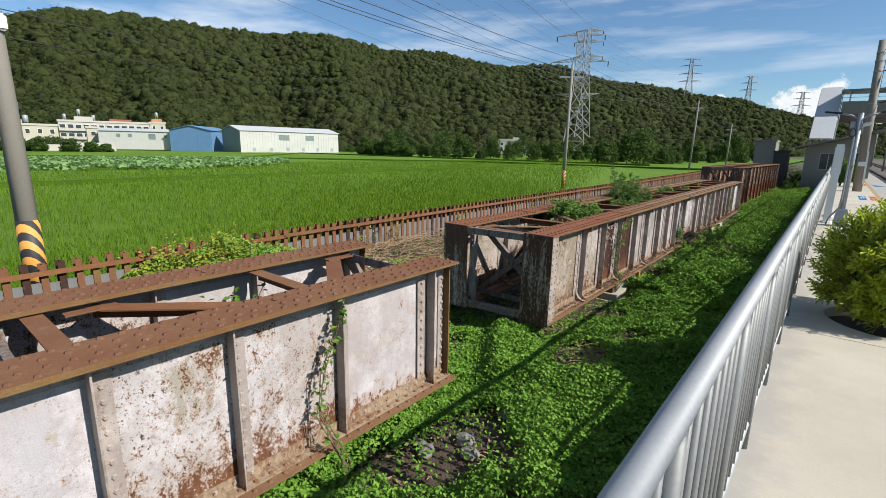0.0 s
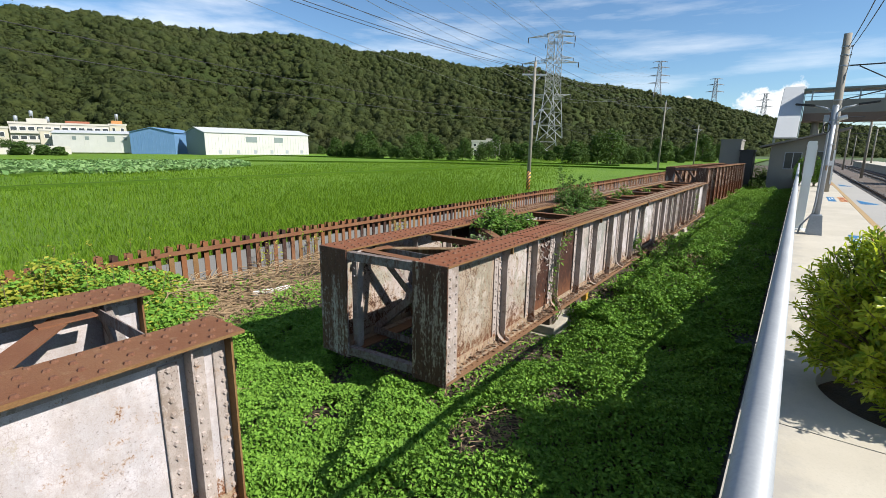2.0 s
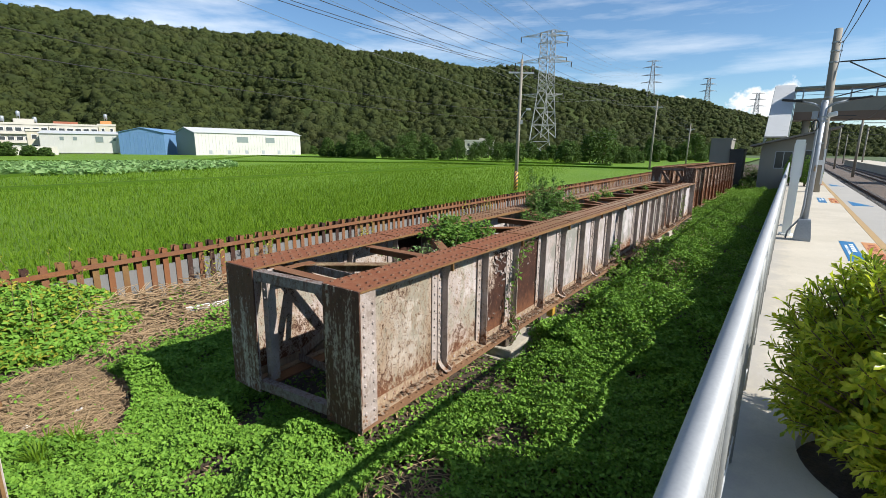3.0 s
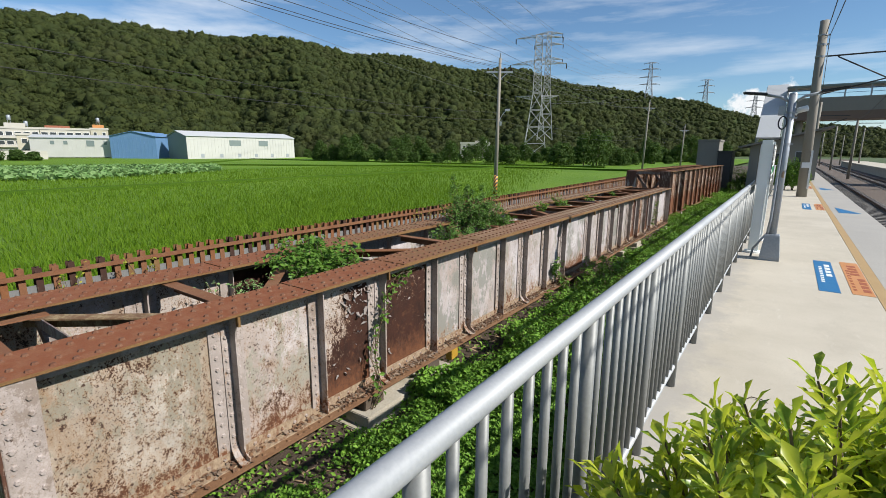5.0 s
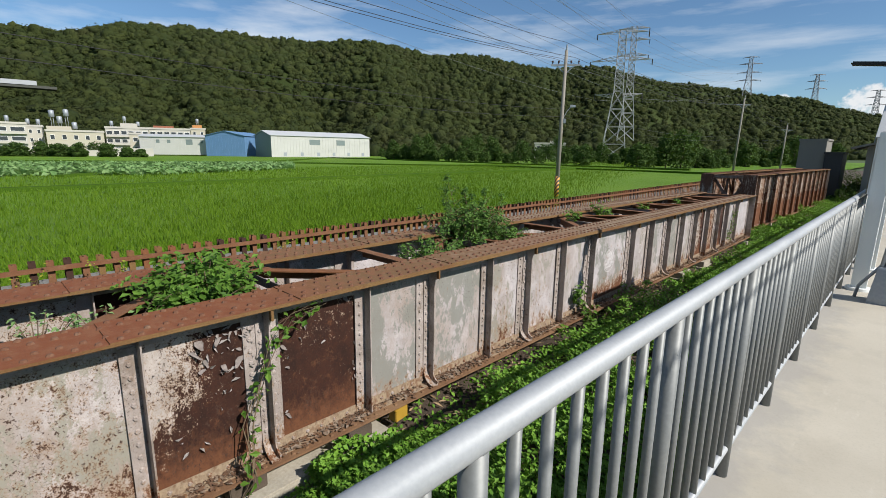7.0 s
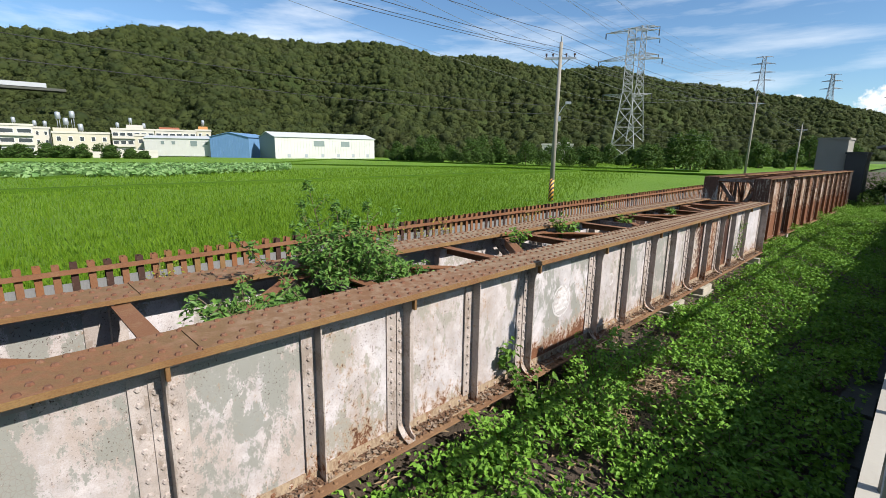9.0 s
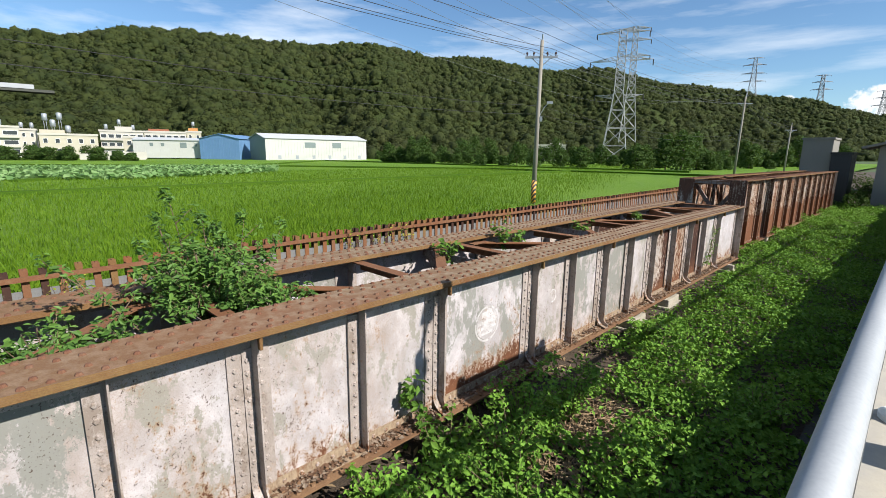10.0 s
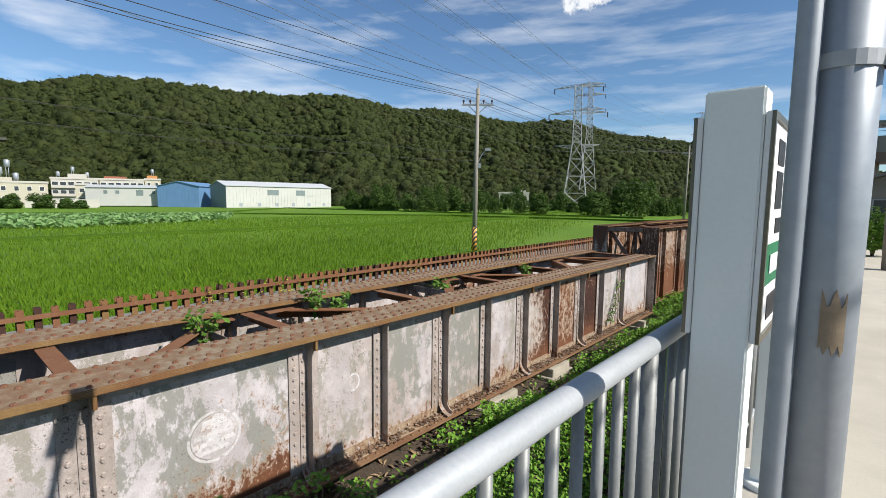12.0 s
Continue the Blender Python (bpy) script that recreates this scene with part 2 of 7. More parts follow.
M = {}
WHITE, GREYP, RUST = (0.410, 0.382, 0.385), (0.215, 0.215, 0.190), (0.053, 0.025, 0.016)
M["white"] = mat_peeling("flaking white paint", WHITE, (0.262, 0.246, 0.208), RUST, 0.535, 0.620, 1, 0.56, wash=0.40)
M["clean"] = mat_peeling("clean white paint with faint rust stains", (0.45, 0.43, 0.445), (0.37, 0.33, 0.28), (0.11, 0.052, 0.030), 0.60, 0.625, 7, 0.62, (-0.90, 0.15), (0.0, 1.0, 0.0), 0.30, 0.40, 0.45, 0.3)
M["clustered"] = mat_peeling("white paint with rust speck clusters", (0.44, 0.42, 0.425), (0.30, 0.27, 0.22), (0.075, 0.034, 0.019), 0.58, 0.563, 10, 0.46, (-0.88, 0.10), (0.0, 1.0, 0.0), 0.45, 0.35, 1.0, 0.35)
M["patchy"] = mat_peeling("white paint worn to grey", WHITE, GREYP, RUST, 0.485, 0.640, 2, 0.62, wash=0.45)
M["specked"] = mat_peeling("rust specked white paint", (0.375, 0.340, 0.292), (0.235, 0.215, 0.165), (0.040, 0.019, 0.012), 0.50, 0.560, 3, 0.36, (-0.90, 0.10), (0.0, 1.0, 0.0), 0.55, 0.95, 1.3, 0.5)
M["stripped"] = mat_peeling("bare brown steel with paint rags", (0.34, 0.30, 0.28), GREYP, (0.028, 0.011, 0.007), 0.66, 0.405, 4, 0.5, (-0.95, 0.02), (0.0, 1.0, 0.0), 0.30)
M["patchy_low"] = mat_peeling("white paint worn to grey, rusting at the foot", WHITE, GREYP, (0.075, 0.032, 0.018), 0.485, 0.635, 2, 0.62, (-0.84, 0.22), (8.7, 10.1, 0.05))
M["stripped_half"] = mat_peeling("white paint flaking away to brown steel", (0.38, 0.34, 0.31), GREYP, (0.028, 0.011, 0.007), 0.60, 0.560, 5, 0.40, (-0.62, 0.26), (2.36, 2.80, 0.22), 0.50)
M["stripped_far"] = mat_peeling("white paint lost to brown steel along one side", (0.40, 0.36, 0.33), GREYP, (0.038, 0.014, 0.008), 0.60, 0.590, 14, 0.50, (-0.98, 0.10), (13.95, 14.6, 0.17), 0.5)
M["specked_pale"] = mat_peeling("white paint with rusty specks low down", (0.43, 0.39, 0.375), (0.285, 0.270, 0.220), (0.042, 0.020, 0.013), 0.50, 0.575, 16, 0.44, (-0.75, 0.11), (0.0, 1.0, 0.0), 0.50, 0.75, 1.2, 0.4)
M["worn"] = mat_peeling("half lost white paint", (0.36, 0.31, 0.27), (0.16, 0.085, 0.05), (0.085, 0.034, 0.016), 0.50, 0.500, 6, 0.45)


def mat_rust(name, a, b, c, seed=0.0):
    q = Mat(name, 0.86, 0.0, 0.3)
    broad, mid, fine = q.noise(1.3, 8, 0.65, shift=(seed, 0, 0)), q.noise(9, 7, 0.7, shift=(0, seed, 0)), q.noise(90, 4, 0.7)
    col = q.mix(q.ramp(broad, 0.35, 0.65), a, b)
    col = q.mix(q.ramp(mid, 0.55, 0.75, 0, 0.8), col, c)
    col = q.mix(q.ramp(fine, 0.4, 0.75, 0, 0.5), col, (a[0] * 0.45, a[1] * 0.42, a[2] * 0.4))
    q.put("Base Color", col)
    q.bump(q.math("ADD", fine, q.math("MULTIPLY", mid, 1.5)), 0.45, 0.004)
    return q.m


M["rust"] = mat_rust("red brown rust", (0.158, 0.064, 0.030), (0.195, 0.096, 0.047), (0.245, 0.152, 0.082))
q = Mat("red to ochre rust", 0.86, 0.0, 0.3)
broad, mid, fine = q.noise(0.5, 8, 0.65), q.noise(9, 7, 0.7), q.noise(90, 4, 0.7)
far = q.ramp(q.math("ADD", q.axis(1), q.ramp(broad, 0.3, 0.7, -2.0, 2.0)), 4.2, 8.5)
col = q.mix(far, (0.190, 0.062, 0.025), (0.190, 0.122, 0.070))
col = q.mix(q.math("MULTIPLY", q.ramp(q.axis(1), 3.0, 4.0), q.ramp(q.math("ADD", q.axis(1), q.ramp(broad, 0.3, 0.7, -1.0, 1.0)), 5.6, 6.8, 0.75, 0.0)), col, (0.155, 0.105, 0.048))
col = q.mix(q.ramp(q.math("ADD", mid, q.math("MULTIPLY", q.math("SUBTRACT", fine, 0.5), 0.25)), 0.45, 0.59, 0, 0.70), col, q.mix(far, (0.225, 0.098, 0.048), (0.300, 0.252, 0.175)))
q.put("Base Color", q.mix(q.ramp(fine, 0.4, 0.75, 0, 0.5), col, (0.075, 0.030, 0.016)))
q.bump(q.math("ADD", fine, q.math("MULTIPLY", mid, 1.5)), 0.5, 0.004)
M["rust_plate"] = q.m
M["rivet_head"] = mat_rust("rusty rivet heads", (0.130, 0.054, 0.030), (0.175, 0.088, 0.050), (0.230, 0.165, 0.110), 4.0)
M["ledge"] = mat_rust("orange rusty ledge", (0.165, 0.085, 0.044), (0.225, 0.132, 0.070), (0.110, 0.052, 0.029), 6.0)
# shade at the platform wall's foot is put into this dark, greenish colour
M["dark_concrete"] = mat_plain("dark greenish concrete", (0.040, 0.044, 0.036), (0.088, 0.088, 0.074), 1.8, 0.95, 0.0, 30.0, 0.4, 0.006)
M["rust_dark"] = mat_rust("dark rust", (0.037, 0.019, 0.014), (0.062, 0.027, 0.017), (0.136, 0.099, 0.074), 3.0)
M["debris"] = mat_rust("rust scale and dirt", (0.100, 0.056, 0.035), (0.175, 0.098, 0.056), (0.225, 0.168, 0.120), 8.0)
M["rust_orange"] = mat_rust("orange rust", (0.167, 0.065, 0.026), (0.236, 0.105, 0.043), (0.112, 0.046, 0.026), 5.0)
M["pile"] = mat_plain("grey sheet piling", (0.099, 0.099, 0.096), (0.186, 0.183, 0.177), 2.2, 0.7, stretch=(1, 1, 0.2))
M["galv"] = mat_plain("galvanised steel", (0.295, 0.312, 0.325), (0.385, 0.397, 0.405), 7.0, 0.55, 0.12, 90.0, 0.03, 0.001, (1, 0.35, 1))
M["galv_bar"] = mat_plain("darker grey railing bars", (0.150, 0.157, 0.152), (0.215, 0.222, 0.216), 6.0, 0.55, 0.2, 60.0, 0.05, 0.001, (1, 1, 0.2))
M["galv_dull"] = mat_plain("dull galvanised steel", (0.25, 0.275, 0.30), (0.33, 0.355, 0.38), 4.0, 0.5, 0.3, 30.0, 0.05, 0.002)
q = Mat("pale concrete", 0.75, 0.0, 0.4)
broad, cloud, fine = q.noise(0.55, 7, 0.65), q.noise(2.1, 9, 0.7, (1, 0.6, 1)), q.noise(60, 4, 0.7)
col = q.mix(q.ramp(broad, 0.35, 0.65), (0.405, 0.366, 0.292), (0.495, 0.452, 0.368))
col = q.mix(q.ramp(cloud, 0.52, 0.70, 0.0, 0.45), col, (0.345, 0.310, 0.250))
col = q.mix(q.ramp(q.noise(3.7, 8, 0.7, (1.6, 0.4, 1), shift=(4, 1, 0)), 0.60, 0.70, 0.0, 0.5), col, (0.560, 0.530, 0.455))
# dirt along the railing's foot
foot = q.math("ADD", q.axis(0), q.ramp(q.noise(2.6, 8, 0.72, shift=(2, 5, 0)), 0.3, 0.7, -0.22, 0.22))
col = q.mix(q.ramp(foot, 0.02, 0.26, 0.55, 0.0), col, (0.300, 0.285, 0.265))
col = q.mix(q.ramp(fine, 0.50, 0.75, 0.0, 0.35), col, (0.315, 0.285, 0.230))
q.put("Base Color", col)
q.bump(q.math("ADD", fine, cloud), 0.12, 0.002)
M["concrete"] = q.m
M["concrete_edge"] = mat_plain("grey edge concrete", (0.285, 0.272, 0.245), (0.370, 0.352, 0.315), 0.8, 0.8, 0.0, 30.0, 0.15, 0.002)
M["concrete_old"] = mat_plain("stained concrete", (0.118, 0.112, 0.102), (0.223, 0.211, 0.192), 1.6, 0.9, 0.0, 40.0, 0.4, 0.006)
M["concrete_pole"] = mat_plain("pole concrete", (0.186, 0.167, 0.136), (0.260, 0.242, 0.205), 1.2, 0.85, stretch=(1, 1, 0.25))
M["concrete_wall"] = mat_plain("grey wall render", (0.175, 0.168, 0.145), (0.225, 0.215, 0.185), 1.0, 0.9, stretch=(1, 1, 0.5))
M["soil"] = mat_plain("brown soil and litter", (0.034, 0.024, 0.016), (0.093, 0.065, 0.043), 5.0, 0.95, 0.0, 45.0, 0.9, 0.02)
M["black"] = mat_plain("black plastic", (0.012, 0.012, 0.013), (0.02, 0.02, 0.021), 5, 0.5)
M["yellow"] = mat_plain("yellow paint", (0.322, 0.186, 0.019), (0.403, 0.248, 0.031), 4, 0.6)
M["white_paint"] = mat_plain("white paint", (0.66, 0.66, 0.64), (0.74, 0.74, 0.72), 2, 0.45, bump=0.03)
M["sign_white"] = mat_plain("sign enamel", (0.72, 0.75, 0.72), (0.79, 0.81, 0.79), 1.5, 0.35, bump=0.02)
M["blue"] = mat_plain("blue film", (0.012, 0.118, 0.273), (0.019, 0.143, 0.310), 5, 0.5)
M["orange"] = mat_plain("orange film", (0.446, 0.186, 0.050), (0.508, 0.236, 0.081), 5, 0.5)
M["wall_cream"] = mat_plain("cream render", (0.384, 0.353, 0.267), (0.446, 0.415, 0.329), 0.4, 0.85)
M["wall_white"] = mat_plain("white render", (0.395, 0.375, 0.325), (0.460, 0.440, 0.385), 0.4, 0.85)
M["metal_white"] = mat_plain("white sheet metal", (0.42, 0.42, 0.385), (0.47, 0.47, 0.435), 0.3, 0.5, bump=0.02)
M["metal_pale"] = mat_plain("pale roof sheet", (0.434, 0.446, 0.446), (0.471, 0.484, 0.484), 0.3, 0.45)
M["metal_blue"] = mat_plain("blue sheet metal", (0.10, 0.205, 0.36), (0.125, 0.235, 0.40), 0.4, 0.5)
M["metal_green"] = mat_plain("grey green sheet metal", (0.136, 0.174, 0.167), (0.167, 0.205, 0.198), 0.4, 0.5)
M["glass_dark"] = mat_plain("window glass", (0.025, 0.031, 0.037), (0.043, 0.050, 0.056), 3, 0.1)
M["tile_red"] = mat_plain("red tile", (0.248, 0.081, 0.043), (0.310, 0.118, 0.062), 2, 0.8)
M["steel_far"] = mat_plain("tower steel", (0.24, 0.245, 0.25), (0.31, 0.315, 0.32), 2, 0.6, 0.0)
M["wire"] = mat_plain("cable", (0.019, 0.019, 0.020), (0.031, 0.031, 0.031), 4, 0.6)
M["wire_far"] = mat_plain("aluminium line", (0.099, 0.105, 0.112), (0.124, 0.130, 0.136), 4, 0.6)
M["ballast"] = mat_plain("brown ballast", (0.062, 0.046, 0.037), (0.149, 0.118, 0.093), 9.0, 0.95, 0.0, 22.0, 1.0, 0.03)
M["rail_steel"] = mat_plain("rail steel", (0.081, 0.050, 0.037), (0.124, 0.081, 0.062), 4, 0.5, 0.5)


def mat_leaf(name, dark, light, spread=0.5, rough=0.55, grain=0.8, glow=0.32):
    q = Mat(name, rough, 0.0, 0.16)
    hue = q.mix(q.ramp(q.island(), 0.0, 1.0), dark, light)
    patch = q.noise(grain, 4, 0.6)
    q.put("Base Color", q.mix(q.ramp(patch, 0.35, 0.65, 0, spread), hue, (dark[0] * 0.8, dark[1] * 0.75, dark[2] * 0.8)))
    tr = q.node("ShaderNodeBsdfTranslucent")
    mx = q.node("ShaderNodeMixShader")
    mx.inputs[0].default_value = glow
    q.link(q.mix(0.5, hue, (light[0] * 1.3, light[1] * 1.2, light[2] * 0.6)), tr.inputs[0])
    q.link(q.b.outputs[0], mx.inputs[1])
    q.link(tr.outputs[0], mx.inputs[2])
    q.link(mx.outputs[0], q.t.nodes["Material Output"].inputs[0])
    return q.m


M["creeper"] = mat_leaf("creeper leaves", (0.076, 0.178, 0.020), (0.190, 0.350, 0.046), 0.25, 0.6, 0.8, 0.14)
M["shrub"] = mat_leaf("shrub leaves", (0.055, 0.130, 0.018), (0.150, 0.275, 0.042), 0.25)
M["shrub_tall"] = mat_leaf("grey green shrub leaves", (0.050, 0.115, 0.022), (0.135, 0.245, 0.050), 0.2, 0.5, 0.8, 0.22)
M["vine_yellow"] = mat_leaf("yellowing vine leaves", (0.15, 0.21, 0.02), (0.42, 0.40, 0.06), 0.2)
q = Mat("glossy yellow green leaves", 0.34, 0.0, 0.5)
leaf_hue = q.mix(q.ramp(q.island(), 0.15, 0.95), (0.155, 0.275, 0.020), (0.58, 0.62, 0.048))
leaf_hue = q.mix(q.ramp(q.noise(38, 4, 0.65), 0.52, 0.62, 0.0, 0.65), leaf_hue, (0.62, 0.60, 0.075))
q.put("Base Color", leaf_hue)
tr, mx = q.node("ShaderNodeBsdfTranslucent"), q.node("ShaderNodeMixShader")
mx.inputs[0].default_value = 0.50
q.link(q.mix(0.4, leaf_hue, (0.45, 0.55, 0.02)), tr.inputs[0])
q.link(q.b.outputs[0], mx.inputs[1])
q.link(tr.outputs[0], mx.inputs[2])
q.link(mx.outputs[0], q.t.nodes["Material Output"].inputs[0])
M["bush_leaf"] = q.m
M["rice"] = mat_leaf("rice blades", (0.078, 0.165, 0.009), (0.150, 0.245, 0.018), 0.3)
M["taro"] = mat_leaf("broad crop leaves", (0.11, 0.22, 0.065), (0.25, 0.38, 0.15), 0.12)
q = Mat("forest leaves", 0.85, 0.0, 0.25)
tree_hue = q.mix(q.ramp(q.noise(0.11, 2, 0.5), 0.32, 0.68), (0.032, 0.048, 0.012), (0.073, 0.089, 0.020))
tree_hue = q.mix(q.ramp(q.noise(0.021, 4, 0.6), 0.50, 0.68, 0.0, 0.55), tree_hue, (0.062, 0.060, 0.023))
tree_hue = q.mix(q.ramp(q.island(), 0.0, 1.0, 0.0, 0.35), tree_hue, (0.047, 0.066, 0.017))
tree_hue = q.mix(q.ramp(q.noise(0.9, 5, 0.7), 0.40, 0.64, 0.0, 0.45), tree_hue, (0.022, 0.034, 0.010))
q.put("Base Color", tree_hue)
q.bump(q.noise(0.75, 5, 0.75), 0.8, 0.9)
tr, mx = q.node("ShaderNodeBsdfTranslucent"), q.node("ShaderNodeMixShader")
mx.inputs[0].default_value = 0.32
q.link(q.mix(0.5, tree_hue, (0.075, 0.085, 0.018)), tr.inputs[0])
q.link(q.b.outputs[0], mx.inputs[1])
q.link(tr.outputs[0], mx.inputs[2])
q.link(mx.outputs[0], q.t.nodes["Material Output"].inputs[0])
M["forest"] = q.m
M["tree_leaf"] = mat_leaf("tree leaves", (0.030, 0.066, 0.013), (0.078, 0.132, 0.026), 0.4, 0.65, 0.3, 0.28)
M["twig"] = mat_plain("dry stems", (0.099, 0.068, 0.040), (0.161, 0.118, 0.068), 8, 0.9)
M["straw"] = mat_plain("dry straw", (0.20, 0.13, 0.07), (0.34, 0.245, 0.14), 8, 0.9)
M["flake_grey"] = mat_plain("paint flakes", (0.155, 0.105, 0.072), (0.265, 0.205, 0.150), 14, 0.9)
M["bark"] = mat_plain("bark", (0.056, 0.040, 0.028), (0.099, 0.074, 0.053), 6, 0.95)


# ---- scattered leaves ----
rng = np.random.default_rng(7)


def leaf_cloud(centres, size, tilt, ratio=0.6, fold=0.25, out=None):
    """Folded four-cornered leaves at the given places: corners and faces. tilt: how far a leaf may lean, in radians."""
    n = len(centres)
    az, el = rng.uniform(0, 2 * np.pi, n), rng.uniform(-tilt, tilt, n)
    rl = rng.uniform(-tilt, tilt, n)
    a = np.stack([np.cos(az) * np.cos(el), np.sin(az) * np.cos(el), np.sin(el)], 1)
    s0 = np.stack([-np.sin(az), np.cos(az), 0 * az], 1)
    u0 = np.cross(a, s0)
    s = s0 * np.cos(rl)[:, None] + u0 * np.sin(rl)[:, None]
    u = np.cross(a, s)
    if out is not None:
        # leaves that face outwards, with some scatter
        u = out + rng.normal(0, tilt, (n, 3))
        u /= np.linalg.norm(u, axis=1)[:, None]
        a = a - u * (a * u).sum(1)[:, None]
        a /= np.linalg.norm(a, axis=1)[:, None] + 1e-6
        s = np.cross(u, a)
    ln = rng.uniform(size[0], size[1], n)[:, None]
    wd = ln * ratio * 0.5
    base, tip = centres - a * ln * 0.5, centres + a * ln * 0.5 - u * ln * 0.12
    left, right = centres + s * wd + u * ln * fold * 0.3 - a * ln * 0.08, centres - s * wd + u * ln * fold * 0.3 - a * ln * 0.08
    v = np.stack([base, left, tip, right], 1).reshape(-1, 3)
    k = np.arange(n)[:, None] * 4
    return v, np.concatenate([k + np.array([[0, 2, 1]]), k + np.array([[0, 3, 2]])], 0)


def leaf_mesh(name, centres, size, tilt, material, ratio=0.6):
    v, f = leaf_cloud(centres, size, tilt, ratio)
    return mesh_np(name, v, f, material)


def lumps(x, y, scale, seed=0.0):
    """A smooth field of hills and dips between 0 and 1."""
    a = np.sin(x * 1.7 * scale + seed) * np.cos(y * 1.3 * scale + seed * 2.1)
    b = np.sin(x * 3.9 * scale + y * 2.3 * scale + seed * 1.7) * 0.5
    c = np.cos(y * 6.1 * scale - x * 5.2 * scale + seed) * 0.3
    return np.clip((a + b + c) / 3.0 + 0.5, 0, 1)


# ---- ground, platform, track ----
GROUND, FIELD = -1.15, -1.40

bm = bmesh.new()
N = 60
for i in range(N + 1):
    for j in range(N + 1):
        fx, fy = (i / N) * 2 - 1, (j / N) * 2 - 1
        bm.verts.new((-300 + 2600 * fx * abs(fx), 200 + 2600 * fy * abs(fy), FIELD - 0.55))
bm.verts.ensure_lookup_table()
for i in range(N):
    for j in range(N):
        a = i * (N + 1) + j
        bm.faces.new([bm.verts[k] for k in (a, a + N + 1, a + N + 2, a + 1)])
setting("ground", bm, mat_plain("field soil", (0.031, 0.056, 0.012), (0.062, 0.093, 0.019), 0.05, 0.95), "flat green farmland soil under crops", "ground")

bm = bmesh.new()
ys = np.linspace(-14, 130, 289)
xs = np.concatenate([[-10.9, -10.6], np.linspace(-9.6, -0.4, 30)])
grid = {}
for j, y in enumerate(ys):
    for i, x in enumerate(xs):
        z = GROUND + 0.10 * (lumps(np.array(x), np.array(y), 0.5, 2.0) - 0.5) + (0.0 if i > 1 else (-0.35 if i else -1.6))
        grid[i, j] = bm.verts.new((x, y, float(z)))
for j in range(len(ys) - 1):
    for i in range(len(xs) - 1):
        bm.faces.new((grid[i, j], grid[i + 1, j], grid[i + 1, j + 1], grid[i, j + 1]))
setting("ground_yard", bm, M["soil"], "bare brown soil and dry litter beside the railway platform", "ground", True)

SLAB_Y = [-12.0, 5.87, 8.05, 33.2, 60.0, 90.0, 126.0]
platform = tagged(new("pavement_platform"), "pale concrete railway platform with thin joints", "platform", kind="structure")
bm = bmesh.new()
box(bm, -0.085, 2.62, -12, 126, GROUND - 0.6, -0.16)
part("platform_base", bm, M["dark_concrete"], platform)
for y0, y1 in zip(SLAB_Y, SLAB_Y[1:]):
    # no joint shows beyond the planting hole
    y0, y1 = y0 - (0.006 if y0 == 8.05 else 0), y1 + (0.006 if y1 == 8.05 else 0)
    # the slab round the planting hole is cut out
    if y0 < 6.78 < y1:
        bm = bmesh.new()
        cx, cy, r = 0.93, 6.78, 0.60
        ring = [(cx + r * math.cos(a), cy + r * math.sin(a)) for a in (2 * math.pi * k / 48 for k in range(48))]
        frame_pts = []
        for a in (2 * math.pi * k / 48 for k in range(48)):
            c, s = math.cos(a), math.sin(a)
            k = min([((1.66 if c > 0 else -0.105) - cx) / c if abs(c) > 1e-6 else 9e9, ((y1 - 0.006 if s > 0 else y0 + 0.006) - cy) / s if abs(s) > 1e-6 else 9e9])
            frame_pts.append((cx + c * k, cy + s * k))
        vi = [bm.verts.new((x, y, 0.0)) for x, y in ring]
        vo = [bm.verts.new((x, y, 0.0)) for x, y in frame_pts]
        vd = [bm.verts.new((x, y, -0.155)) for x, y in ring]
        vf = [bm.verts.new((x, y, -0.155)) for x, y in frame_pts]
        for k in range(48):
            n = (k + 1) % 48
            bm.faces.new((vi[k], vo[k], vo[n], vi[n]))
            bm.faces.new((vd[k], vi[k], vi[n], vd[n]))
            bm.faces.new((vo[k], vf[k], vf[n], vo[n]))
        for qx, qy in ((-0.105, y0 + 0.006), (-0.105, y1 - 0.006), (1.66, y0 + 0.006), (1.66, y1 - 0.006)):
            near = sorted(range(48), key=lambda k: (frame_pts[k][0] - qx) ** 2 + (frame_pts[k][1] - qy) ** 2)[:2]
            a, b = sorted(near)
            if (a, b) == (0, 47):
                a, b = 47, 0
            c = bm.verts.new((qx, qy, 0.0))
            bm.faces.new((vo[a], c, vo[b]))
        part("slab", bm, M["concrete"], platform)
    else:
        bm = bmesh.new()
        box(bm, -0.105, 1.66, y0 + 0.006, y1 - 0.006, -0.155, 0.0)
        part("slab", bm, M["concrete"], platform)
    bm = bmesh.new()
    box(bm, 1.80, 2.66, y0 + 0.006, y1 - 0.006, -0.155, 0.0)
    part("edge_slab", bm, M["concrete_edge"], platform)
bm = bmesh.new()
box(bm, 1.664, 1.796, -12, 126, -0.15, 0.003)
part("warning_strip", bm, mat_plain("ochre warning strip", (0.310, 0.198, 0.081), (0.372, 0.260, 0.124), 3, 0.8), platform, "ochre warning strip")

